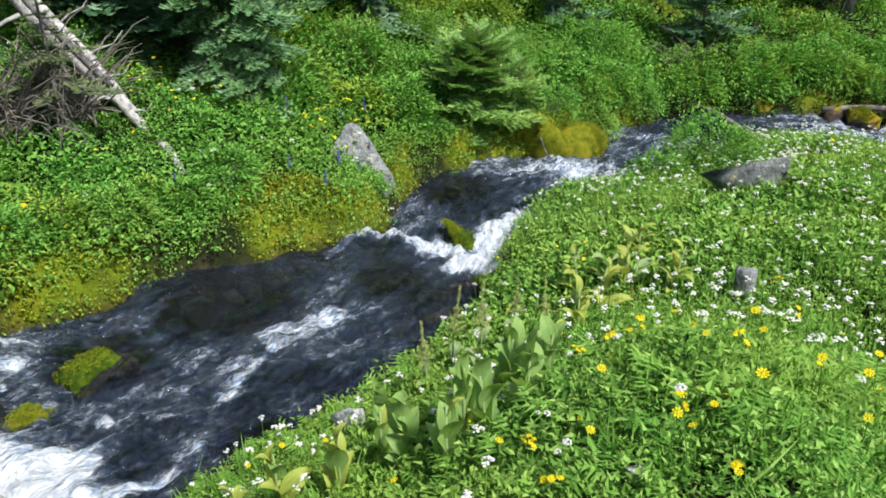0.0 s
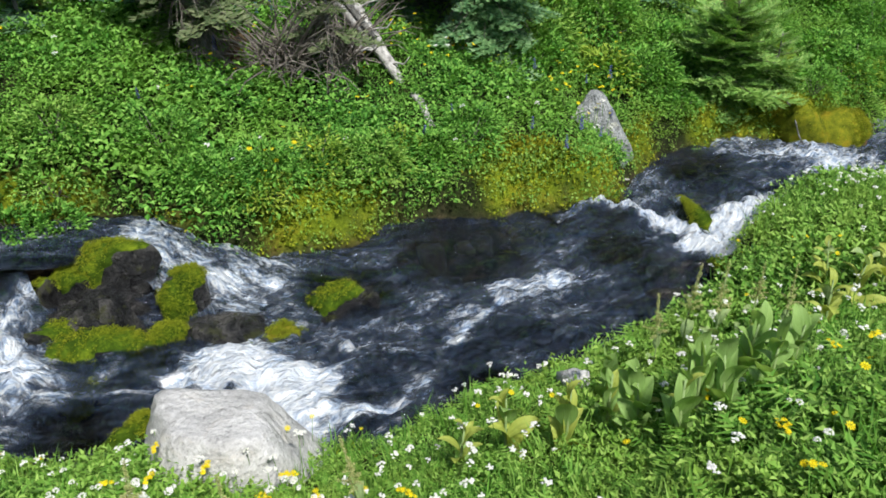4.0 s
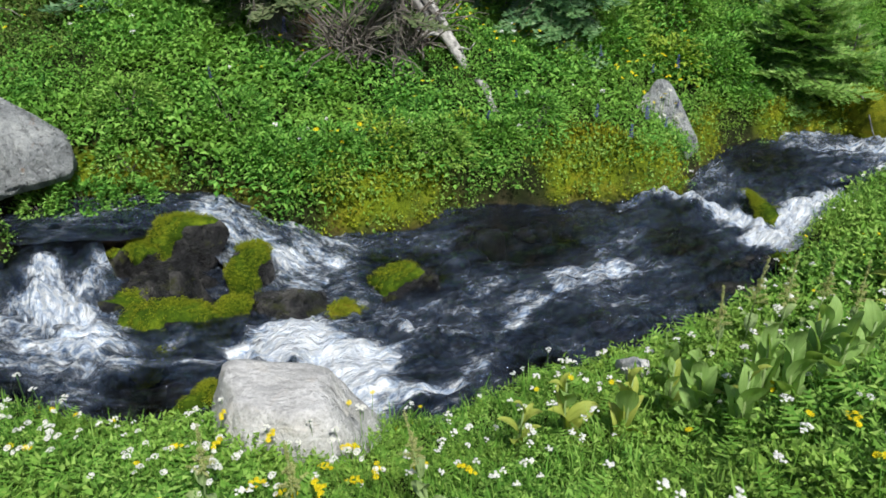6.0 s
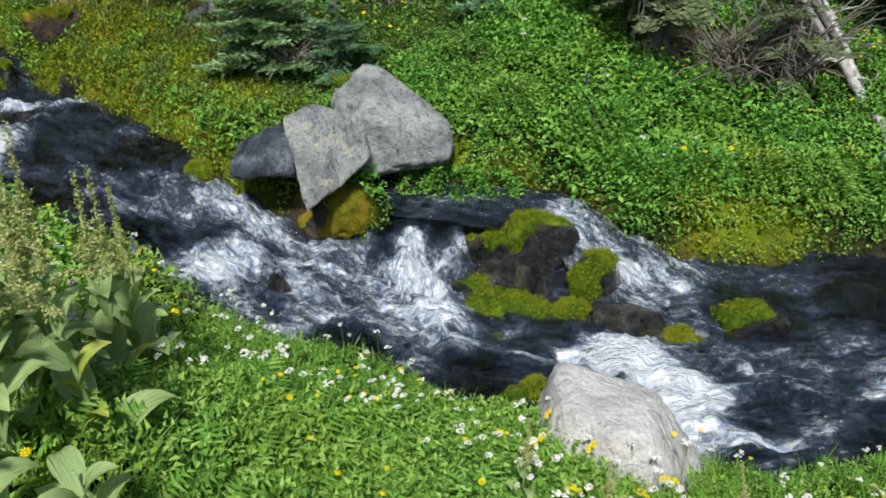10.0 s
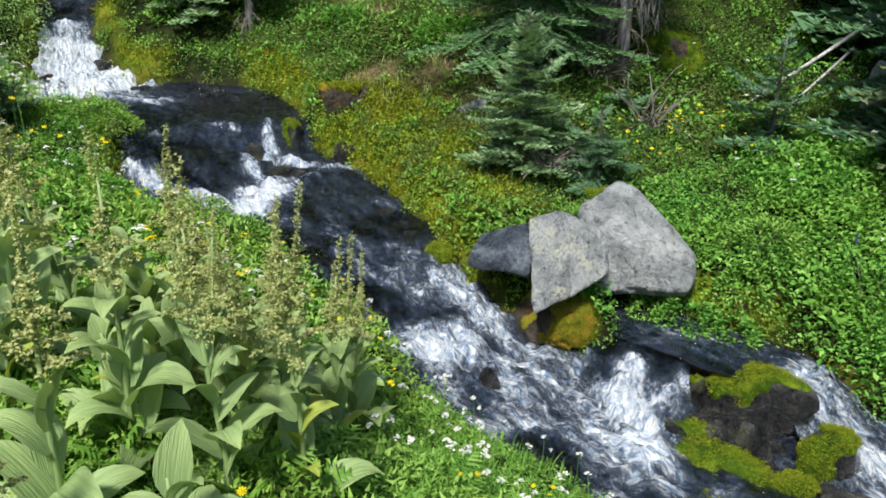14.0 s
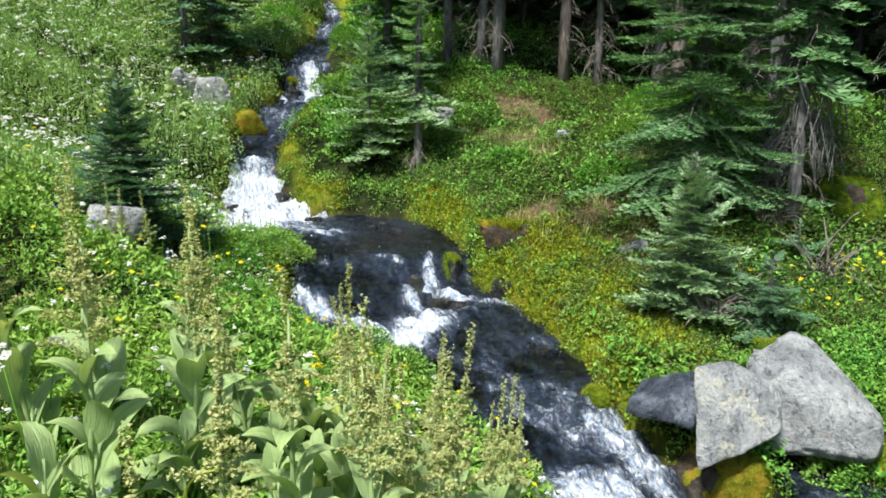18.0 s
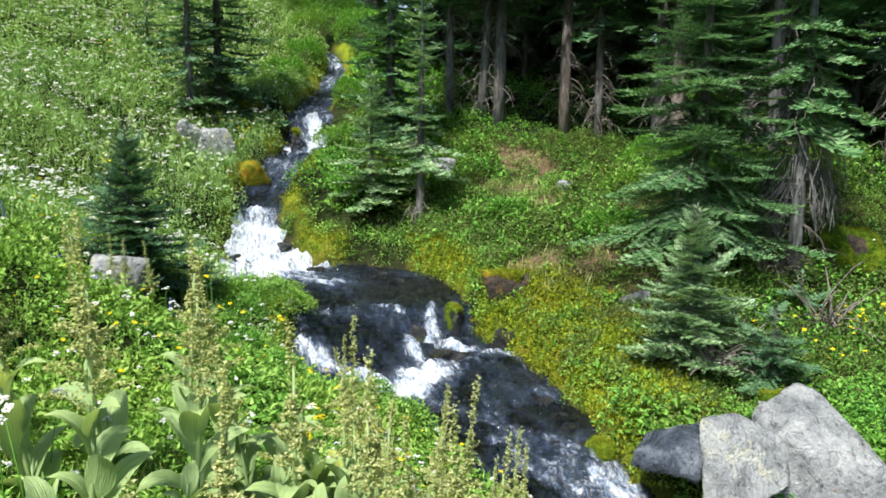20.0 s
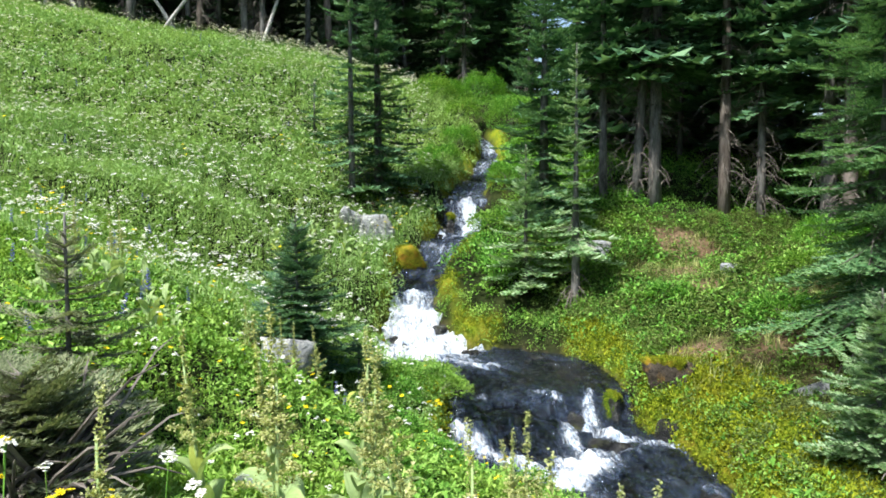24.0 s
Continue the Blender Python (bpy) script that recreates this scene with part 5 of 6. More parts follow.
fir("slope_fir", (4.6, 14.6, height(4.6, 14.6)), 1.6, 1.15, "dark spreading fir with dead lower branches", 56, "mid", bare=0.05, dead=30, taper=0.6)
fir("slope_fir", (2.0, 15.2, height(2.0, 15.2)), 4.0, 1.1, "dark fir high on the far slope", 57, "mid", bare=0.05, dead=10)
fir("dry_sapling", (-5.02, -2.15, height(-5.02, -2.15)), 1.2, 0.5, "sparse drying sapling fir on the meadow", 58, "fine", NEEDLE_GREY, bare=0.1, per=7, whorl=0.15, dead=10, thick=0.02)
fir("dry_shrub", (-3.95, -1.95, height(-3.95, -1.95)), 0.6, 0.62, "low grey-green fir shrub with dry twigs", 59, "fine", NEEDLE_GREY, bare=0.06, per=13, whorl=0.07, dead=18, taper=0.5, thick=0.02)
fir("moss_slope_fir", (-8.35, 6.0, height(-8.35, 6.0)), 0.5, 0.6, "dark low fir among dead branches", 60, "mid", bare=0.05, dead=24)
fir("moss_slope_fir", (-6.9, 6.9, height(-6.9, 6.9)), 1.3, 0.9, "dark young fir in the shade", 160, "mid", bare=0.05)

# the half-dead grey trunk with hanging bunches of twigs
def dead_trunk(at, tall, r, seed, label, lean=(0, 0)):
    g = np.random.default_rng(seed)
    ob = fir("half_dead_fir", at, tall, 0.95, label, seed, "mid", NEEDLE_GREEN, GREY_BARK, bare=0.33, lean=lean, dead=40, thick=r, droop=0.2, per=5)
    for z0, a0 in ((0.85, 4.0), (1.1, 4.3), (1.3, 0.9), (1.5, 3.8), (1.75, 0.7), (2.2, 4.1)):
        out = []
        for _ in range(34):
            a, ln = a0 + g.normal(0, 0.6), g.uniform(0.2, 0.55)
            o = np.array([0, 0, z0 + g.normal(0, 0.08)])
            p = np.array([o, o + [ln * 0.5, 0, 0.02], o + [ln * 0.85, g.normal(0, 0.06), -0.2], o + [ln, g.normal(0, 0.1), -g.uniform(0.35, 0.75)]])
            out.append(tube(p @ turn(a).T, [0.009, 0.008, 0.006, 0.003], 3, False))
        tagged(part("hanging_twig", mesh_of("hanging_twig", *join(out), GREY_BARK), ob, "bunch of hanging grey dead twigs"), kind="stuff")
    return ob


dead_trunk(on(-9.02, 6.4), 6.4, 0.085, 7, "half-dead grey fir with drooping bunches of twigs")

# the bleached trunk leaning over the far bank
def snag():
    g = np.random.default_rng(4)
    ob = thing("leaning_snag", None, "bleached dead trunk leaning over far bank herbs", "dead tree")
    a, b = np.array([-3.12, 8.3, -1.5]), np.array([-5.75, 9.8, 1.0])
    t = np.linspace(0, 1, 22)
    P = a + (b - a) * t[:, None] + np.c_[0.03 * np.sin(9 * t), 0.02 * np.sin(7 * t), 0.02 * np.cos(8 * t)]
    rad = np.interp(t, (0, 0.08, 0.25, 0.6, 1), (0.035, 0.06, 0.11, 0.13, 0.15)) * g.uniform(0.88, 1.12, 22)
    part("trunk", mesh_of("trunk", *tube(P, rad, 11), DEADWOOD, True), ob)
    # Dark bark-coloured tube laid along the trunk where its crack runs.
    part("crack_strip", mesh_of("crack_strip", *tube(P[4:] + [0.045, -0.09, 0.06], rad[4:] * 0.35, 6), BARK, True), ob, "dark strip along the bleached trunk's crack")
    part("split_strip", mesh_of("split_strip", *tube(P[6:] + [0.10, -0.05, 0.07], rad[6:] * 0.42, 7), DEADWOOD, True), ob, "splintered strip of bleached wood")
    for f, dx, dy, dz, r in ((0.1, 0.3, -0.1, 0.08, 0.02), (0.16, -0.25, -0.15, 0.0, 0.03), (0.22, 0.35, 0.0, 0.12, 0.018), (0.3, 0.5, 0.0, 0.25, 0.018), (0.42, 0.45, 0.1, 0.3, 0.015), (0.5, -0.7, -0.3, -0.35, 0.03), (0.55, -0.5, -0.2, 0.1, 0.02), (0.2, -0.2, -0.1, -0.2, 0.02), (0.36, 0.3, -0.2, 0.1, 0.015)):
        o = a + (b - a) * f
        d = np.array([dx, dy, dz])
        part("stub", mesh_of("stub", *tube(np.array([o, o + 0.4 * d + [0, 0, 0.03], o + 0.75 * d, o + d + [0, 0, 0.08]]), [r, r * 0.8, r * 0.5, r * 0.2], 6), DEADWOOD, True), ob)
    return ob


snag()


def stick(name, a, b, r0, r1, mat, label, bend=0.03, forks=0, seed=0):
    g = np.random.default_rng(seed)
    a, b = np.array(a), np.array(b)
    t = np.linspace(0, 1, 9)
    P = a + (b - a) * t[:, None] + bend * np.c_[np.sin(5 * t), np.sin(4 * t + 1), np.sin(6 * t)] * np.linalg.norm(b - a)
    pieces = [tube(P, np.linspace(r0, r1, 9), 7)]
    for _ in range(forks):
        k = g.integers(2, 8)
        d = (b - a) * g.uniform(0.15, 0.3) + g.normal(0, 0.12, 3)
        pieces.append(tube(np.array([P[k], P[k] + 0.5 * d, P[k] + d + [0, 0, 0.04]]), [r1, r1 * 0.7, r1 * 0.3], 5))
    return thing(name, mesh_of(name, *join(pieces), mat, True), label, "dead wood")


stick("fallen_stick", on(-2.95, 8.0, 0.05), on(-2.55, 7.55, 0.08), 0.05, 0.03, DEADWOOD, "broken bleached stick lying in the herbs")
stick("fallen_stick", on(-2.35, 7.35, 0.06), on(-2.2, 7.1, 0.1), 0.03, 0.02, DEADWOOD, "short bleached stick among flowers")
stick("fallen_pole", on(-8.25, 7.8, 0.02), (-7.7, 9.4, 0.72), 0.02, 0.026, DEADWOOD, "long pale pole leaning on the slope", 0.01)
stick("fallen_pole", on(-7.9, 8.05, 0.02), (-7.6, 8.9, 0.35), 0.014, 0.018, DEADWOOD, "shorter pale pole beside another", 0.01)
stick("slab_stick", (-0.95, 8.62, -2.4), (-0.55, 8.5, -2.38), 0.018, 0.012, DEADWOOD, "pale stick at the foot of the slab")
stick("waterside_log", (4.15, 13.35, -2.75), (4.95, 11.75, -2.72), 0.06, 0.04, TWIG, "grey log lying across the stream edge", 0.02, 2)
stick("waterside_log", (6.3, 13.0, -2.72), (9.0, 12.75, -2.7), 0.05, 0.045, TWIG, "brown log along the downstream bank", 0.02, 2)
stick("bent_twig", (1.15, 10.55, -2.0), (1.45, 10.2, -2.45), 0.012, 0.008, BARK, "dark twig dipping into the stream")
stick("forked_stick", (-8.74, -1.42, height(-8.74, -1.42) + 0.4), (-8.72, -1.28, height(-8.72, -1.28) + 0.58), 0.016, 0.012, BARK, "dark forked stick lying on the rock", 0.03, 2, 3)


def brush(at, radius, n, label, seed):
    """A tangle of dead twigs."""
    g = np.random.default_rng(seed)
    out = []
    for _ in range(n):
        a, ln = g.uniform(0, 6.283), radius * g.uniform(0.4, 1.1)
        o = np.array([g.normal(0, 0.15), g.normal(0, 0.15), g.uniform(0, 0.25)]) * radius
        d = np.array([math.cos(a), math.sin(a), g.uniform(0.1, 1.3)]) * ln
        out.append(tube(np.array([o, o + 0.4 * d + [0, 0, 0.1 * ln], o + 0.8 * d, o + d - [0, 0, 0.15 * ln]]), [0.011, 0.008, 0.006, 0.002], 4, False))
    return thing("dead_brush", mesh_of("dead_brush", *join(out), TWIG), label, "brush", kind="stuff", m=pose(*at))


brush(on(-4.3, 7.75), 0.85, 170, "tangle of reddish dead twigs under the firs", 1)
brush(on(-3.9, 8.4), 0.8, 120, "dead twigs behind the leaning trunk", 2)
brush(on(-9.0, 6.1), 0.6, 50, "curled grey dead twigs by the dead fir", 3)
brush(on(-7.9, 6.0), 0.6, 40, "grey dead brush on the bank", 4)
brush(on(4.2, 14.0), 0.7, 40, "bleached dead branches under a fir", 5)
brush(on(-7.4, 4.35), 0.45, 40, "dry brown twigs under the young fir", 6)
brush(on(-3.8, -1.85), 0.55, 150, "dry grey twigs in the low shrub", 7)
brush((0.05, 10.25, -2.35), 0.22, 40, "reddish dry twigs at the waterline", 8)

# the stand behind: tall firs, bare below
STAND = "firs of the stand"
low = [fir("forest_fir", on(-17.9, 4.4), 9.0, 1.3, "tall dark forest fir with bare trunk", 301, "low", bare=0.28, dead=70, thick=0.085, group=STAND, per=6, whorl=0.34),
       fir("forest_fir", on(-17.5, 5.4), 11.0, 1.5, "tall dark forest fir with bare trunk", 302, "low", bare=0.3, dead=80, thick=0.13, group=STAND, per=6, whorl=0.34),
       fir("forest_fir", on(-17.0, 6.7), 11.0, 1.5, "tall forest fir with reddish bare trunk", 303, "low", None, BARK_RED, bare=0.3, dead=60, thick=0.12, group=STAND, per=6, whorl=0.34),
       fir("forest_fir", on(-16.7, 7.35), 10.0, 1.4, "tall dark forest fir with hanging twigs", 304, "low", bare=0.26, dead=90, thick=0.085, group=STAND, per=6, whorl=0.34),
       fir("forest_fir", on(-21.5, 5.0), 8.0, 1.7, "dense dark fir in the stand", 305, "low", bare=0.04, dead=0, thick=0.12, group=STAND, per=7, whorl=0.34)]
gf = np.random.default_rng(77)
spots = [(-28.2, -4.2), (-28.5, -4.8), (-28.6, -6.3), (-29.0, -8.6), (-28.9, -10.2), (-29.4, -10.6), (-29.2, -12.5), (-17.7, 5.05), (-14.6, 9.6), (-16.0, 8.4), (-15.2, 10.8), (-13.2, 9.2), (-12.0, 8.2), (-11.2, 9.8), (-13.6, 7.4)]
for _ in range(40):
    spots.append((gf.uniform(-36, -18.5), gf.uniform(5.0, 18)))
for _ in range(20):
    spots.append((gf.uniform(-18, -9), gf.uniform(10, 19)))
for _ in range(44):
    spots.append((gf.uniform(-38, -28.4), gf.uniform(-22, -3.0)))
for _ in range(34):
    spots.append((gf.uniform(-41, -29.5), gf.uniform(-3, 6)))
for _ in range(26):
    spots.append((gf.uniform(-10, 12), gf.uniform(16.5, 24)))
for _ in range(16):
    spots.append((gf.uniform(-32, -23), gf.uniform(7.5, 15)))
for i, (x, y) in enumerate(spots):
    s = gf.uniform(0.75, 1.2)
    copy_thing(low[4] if (i > 15 and gf.uniform() < 0.35) else low[i % 4], pose(*on(x, y), gf.normal(0, 1.2), gf.normal(0, 1.2), gf.uniform(0, 360)) @ Matrix.Scale(s, 4))
for i, (x, y, a, b) in enumerate(((-28.0, -4.3, 0, 14), (-28.6, -7.0, 10, -22), (-28.4, -7.6, 0, 30), (-29, -10.3, 0, -18), (-28.9, -11.5, 0, 16))):
    stick("bleached_pole", on(x, y, -0.1), (x + 0.02 * a, y + 0.06 * b, height(x, y) + 2.2), 0.07, 0.04, DEADWOOD, "bleached dead pole standing at the meadow crest", 0.01)


def bush(x, y, wide, tall, mat, label, seed, leaf_len=0.048, dz=0.0, group="bushes on the far bank"):
    """A rounded leafy bush: stems inside, an uneven dome of leaves outside."""
    g = np.random.default_rng(seed)
    ob = thing("bush", None, label, "bush", group, m=pose(*on(x, y, dz), 0, 0, g.uniform(0, 360)))
    n = int(260 * wide * wide * (0.07 / leaf_len) ** 2 * 3.2) + 120
    a, f = g.uniform(0, 6.283, n), g.uniform(0, 1, n) ** 0.6
    lump = 1 + 0.28 * fbm(np.cos(a) * 2 + f, np.sin(a) * 2, 1.3, 3, seed)
    r = wide * 0.5 * lump * np.sqrt(1 - f ** 2 * 0.85) * g.uniform(0.7, 1.05, n)
    pos = np.stack([r * np.cos(a), r * np.sin(a), tall * f * lump * g.uniform(0.75, 1.05, n)], 1)
    out = []
    for k in range(4):
        s = np.arange(n) % 4 == k
        V, F = leaf(leaf_len * (0.8 + 0.15 * k), leaf_len * 0.55, 0.2, 0.25)
        Rm = turn(a[s] - 1.5708 + g.normal(0, 0.5, s.sum()), 0.9 * f[s] - 0.1 + g.normal(0, 0.4, s.sum()))
        W = np.einsum("nij,vj->nvi", Rm, V) * g.uniform(0.7, 1.2, s.sum())[:, None, None] + pos[s][:, None]
        out.append((W.reshape(-1, 3), (F[None] + (np.arange(s.sum()) * 4)[:, None, None]).reshape(-1, 3)))
    part("foliage", mesh_of("foliage", *join(out), mat), ob)
    stems = [tube(np.array([[0, 0, -0.03], pos[i] * [0.4, 0.4, 0.5], pos[i] * 0.9]), [0.006, 0.004, 0.002], 3, False) for i in g.integers(0, n, 14)]
    tagged(part("stem_mass", mesh_of("stem_mass", *join(stems), TWIG), ob), kind="stuff")
    return ob


bush(3.34, 9.45, 1.35, 0.55, LUSH, "rounded green bush on the near shore", 401)
bush(2.55, 9.0, 0.75, 0.3, LUSH, "low green bush over the water", 402)
for i, (x, y, w, t) in enumerate(((-2.15, 7.45, 0.8, 0.4), (-2.9, 6.6, 0.8, 0.36), (-3.7, 6.0, 0.9, 0.36), (-4.6, 5.75, 0.9, 0.38), (-5.35, 5.3, 0.8, 0.35), (-0.35, 10.1, 0.7, 0.4), (-0.1, 9.95, 0.5, 0.22),
                              (2.3, 11.9, 0.9, 0.45), (3.1, 12.6, 0.9, 0.5), (1.6, 11.4, 0.8, 0.45), (4.2, 13.7, 1.0, 0.5), (5.3, 14.0, 1.1, 0.5), (6.5, 14.2, 1.1, 0.5), (-1.2, 11.6, 1.1, 0.6), (0.9, 12.6, 1.2, 0.6), (2.7, 13.9, 1.2, 0.6), (-0.4, 13.2, 1.2, 0.5), (-4.4, 9.2, 1.1, 0.5), (-1.9, 9.8, 0.9, 0.5),
                              (-5.15, 4.95, 0.6, 0.3), (-5.3, 4.5, 0.7, 0.34), (-5.0, 4.72, 0.6, 0.3), (-5.6, 4.3, 0.45, 0.25), (-20.9, 1.1, 1.2, 0.5), (-22.6, 1.75, 1.0, 0.45), (-24.3, 1.9, 1.2, 0.6), (-26.0, 1.7, 1.3, 0.7), (-28.0, 1.9, 1.6, 0.8), (-19.6, 0.75, 0.9, 0.35), (-22.2, 1.6, 1.0, 0.5), (-24.6, 3.5, 1.6, 0.8), (-25.6, 1.2, 1.4, 0.7), (-27.5, 3.0, 1.8, 0.9), (-18.6, 2.4, 1.0, 0.4), (-16.0, 1.6, 0.8, 0.3), (-12.0, 3.75, 0.8, 0.3), (-10.4, 4.6, 1.0, 0.35), (-11.6, 5.6, 1.2, 0.4), (-12.8, 6.6, 1.4, 0.5), (-10.9, 6.9, 1.3, 0.5))):
    bush(x, y, w, t, (LUSH, HERB, LUSH)[i % 3], ("lush rounded leafy bush on the bank", "yellow-green leafy bush on the bank", "dark green leafy mound on the bank")[i % 3], 410 + i)
for i, (x, y, w, t) in enumerate(((-10.95, 0.05, 1.1, 0.26), (-10.3, 0.2, 0.9, 0.28), (-7.6, 0.75, 0.7, 0.3), (-6.9, 0.95, 0.7, 0.28), (0.75, 5.5, 0.5, 0.16))):
    bush(x, y, w, t, HERB, "leafy clump overhanging the stream", 450 + i, 0.036, 0.0, "clumps on the near bank")

def along(x0, x1, n, side, off, seed):
    """Places beside the water between two stretches: side 1 is the far bank."""
    g = np.random.default_rng(seed)
    ks = np.flatnonzero((MAIN[:, 0] > x0) & (MAIN[:, 0] < x1))
    ks = ks[np.linspace(0, len(ks) - 2, n).astype(int)]
    for k in ks:
        t = MAIN[k + 1, :2] - MAIN[k, :2]
        nrm = np.array([-t[1], t[0]]) / np.hypot(*t) * side
        yield MAIN[k, :2] + nrm * (MAIN[k, 3] + off + g.uniform(-0.08, 0.25)), g


for i, (q, g) in enumerate(along(-2.9, -1.2, 10, 1, 0.42, 501)):
    bush(q[0], q[1], g.uniform(0.45, 0.8), g.uniform(0.22, 0.38), (LUSH, LUSH, BRIGHT)[i % 3], "soft leafy mound hanging over the far bank's rim", 510 + i, 0.045, -0.03)
for i, (q, g) in enumerate(along(2.9, 8.0, 14, 1, 0.35, 502)):
    bush(q[0], q[1], g.uniform(0.6, 1.0), g.uniform(0.3, 0.5), (LUSH, BRIGHT, LUSH)[i % 3], "green mound of herbs on the downstream bank", 530 + i, 0.055, -0.03)
for i, (q, g) in enumerate(along(-11.0, -8.4, 8, -1, 0.5, 503)):
    bush(q[0], q[1], g.uniform(0.5, 0.8), g.uniform(0.2, 0.32), (HERB, LUSH)[i % 2], "rounded herb mound at the near bank's edge", 550 + i, 0.036, -0.02, "clumps on the near bank")
gs = np.random.default_rng(61)
for i in range(64):
    x, y = gs.uniform(-4.5, 9.5), 0.0
    y = np.interp(x, (-4.5, -1, 1.5, 5, 9.5), (9.6, 9.4, 11.6, 13.6, 13.8)) + 5.0 * gs.uniform(0, 1) ** 1.3
    if np.hypot(x - 1.6, y - 11.0) < 1.1:
        continue
    bush(x, y, gs.uniform(0.7, 1.4), gs.uniform(0.3, 0.65), (BRIGHT, LUSH, HERB, LUSH)[i % 4], ("yellow-green bush on the far slope", "leafy green bush on the far slope", "pale green bush on the far slope", "dark leafy bush on the far slope")[i % 4], 570 + i, 0.075, -0.04, "bushes of the far slope")


# ---- low plants ----
def field(n, x0, x1, y0, y1, keep, g):
    """n random places in a stretch of the plan that pass keep(X, Y, edge, side, chance)."""
    X, Y = g.uniform(x0, x1, n), g.uniform(y0, y1, n)
    e, d = lookup(LE, X, Y), lookup(LD, X, Y)
    s = keep(X, Y, e, d, g.uniform(0, 1, n))
    X, Y = X[s], Y[s]
    return np.stack([X, Y, lookup(LZ, X, Y) - 0.015], 1)


def clear_of_feet(X, Y):
    return np.hypot(X + 0.28, Y + 0.25) > 1.15


def near_side(X, Y, e, d, u):
    return (d < 0) & (e > 0.03) & clear_of_feet(X, Y) & (u > barren(X, Y))


def far_side(X, Y, e, d, u):
    return (d > 0) & (e > 0.06) & (midstream(X, Y) > 0.5) & (u > 0.9 * barren(X, Y)) & (u > 0.8 * mossy(e, d, X, Y))


def rim(X, Y, e, d, u):
    return (e > -0.02) & (u < mossy(e, d, X, Y))


def sow(name, templates, pos, lo, hi, mat, label, category, lean=0.25, lift=None):
    size = rng.uniform(lo, hi, len(pos))
    if lift is not None:
        size = size * lift(pos)
    V, F = sown(templates, pos, size, lean)
    return thing(name, mesh_of(name, V, F, mat), label, category, kind="stuff")


def patchy(pos):
    return 0.75 + 0.55 * step01(fbm(pos[:, 0], pos[:, 1], 0.7, 3, 71), -0.5, 0.5)


def all_of(*ps):
    return np.concatenate(ps)


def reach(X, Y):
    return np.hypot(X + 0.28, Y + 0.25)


def in_view(X, Y):
    """The wedge of meadow in the camera's view, from the right-hand bank round to the hill."""
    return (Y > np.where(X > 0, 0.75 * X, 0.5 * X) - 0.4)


def fringe(X, Y, e, d, u):
    return (d > 0) & (e > 0.0) & (e < 0.4) & (midstream(X, Y) > 0.5) & (u > 0.5 * mossy(e, d, X, Y))


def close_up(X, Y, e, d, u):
    return near_side(X, Y, e, d, u) & in_view(X, Y) & (reach(X, Y) < 5.0)


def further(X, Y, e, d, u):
    return near_side(X, Y, e, d, u) & in_view(X, Y) & (reach(X, Y) > 4.6)


def behind(X, Y, e, d, u):
    return near_side(X, Y, e, d, u) & ~in_view(X, Y)


# Dense sowing only within the camera's view; coarser herbs fill the rest.
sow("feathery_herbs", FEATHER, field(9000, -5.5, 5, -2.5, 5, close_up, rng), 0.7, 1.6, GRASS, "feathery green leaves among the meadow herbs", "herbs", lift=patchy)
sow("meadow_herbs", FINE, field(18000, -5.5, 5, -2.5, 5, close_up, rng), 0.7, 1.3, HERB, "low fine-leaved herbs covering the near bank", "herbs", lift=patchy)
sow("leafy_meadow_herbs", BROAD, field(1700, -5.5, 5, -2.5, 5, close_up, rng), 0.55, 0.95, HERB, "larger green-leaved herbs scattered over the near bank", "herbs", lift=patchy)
sow("meadow_grass", TUFTS, field(10000, -5.5, 6, -2.5, 9, lambda X, Y, e, d, u: near_side(X, Y, e, d, u) & in_view(X, Y), rng), 0.55, 1.15, GRASS, "fine green grass among the herbs", "grass")
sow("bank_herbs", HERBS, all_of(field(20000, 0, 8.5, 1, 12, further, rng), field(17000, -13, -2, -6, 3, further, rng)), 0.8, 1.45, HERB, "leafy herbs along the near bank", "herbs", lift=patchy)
sow("out_of_view_herbs", FAR_HERBS, field(6500, -8, 9, -10, 6, behind, rng), 0.7, 1.2, HERB, "coarser meadow herbs outside the camera's view", "herbs")
sow("bank_fringe", HERBS, field(90000, -14, 8, 0, 14, fringe, rng), 0.6, 1.2, HERB, "yellow-green fringe of small plants along the water", "herbs", 0.6)
sow("far_bank_herbs", BROAD, field(24000, -6.9, 9, 3, 15, far_side, rng), 0.65, 1.45, LUSH, "lush green herbs on the far bank", "herbs", lift=patchy)
sow("far_slope_herbs", FAR_HERBS, all_of(field(9000, -24, -6, 1.2, 14, far_side, rng), field(3500, -28, -14.0, 0.4, 6, far_side, rng), field(12000, -9, 12, 11, 24, far_side, rng)), 0.5, 1.0, LUSH, "green undergrowth on the far slope", "undergrowth", lift=patchy)
sow("slope_herbs", BROAD, field(20000, -17, -6.6, 2, 9, far_side, rng), 0.5, 1.0, OLIVE, "small yellowish herbs over brown earth on the slope", "undergrowth", lift=patchy)
sow("dry_grass", FAR_TUFTS, all_of(field(500, -4.2, -3.1, -1.6, -0.6, near_side, rng), field(900, -16, -9.5, 3, 6, lambda X, Y, e, d, u: (d > 0) & (e > 0.1) & (u < barren(X, Y)), rng)), 0.3, 0.65, PANICLE, "dry straw-coloured grass tufts", "grass")
sow("hill_meadow", MEADOW, field(15000, -18, -9.5, -13, 3, near_side, rng), 0.6, 1.2, PALE, "pale green flowering hill meadow", "meadow", lift=patchy)
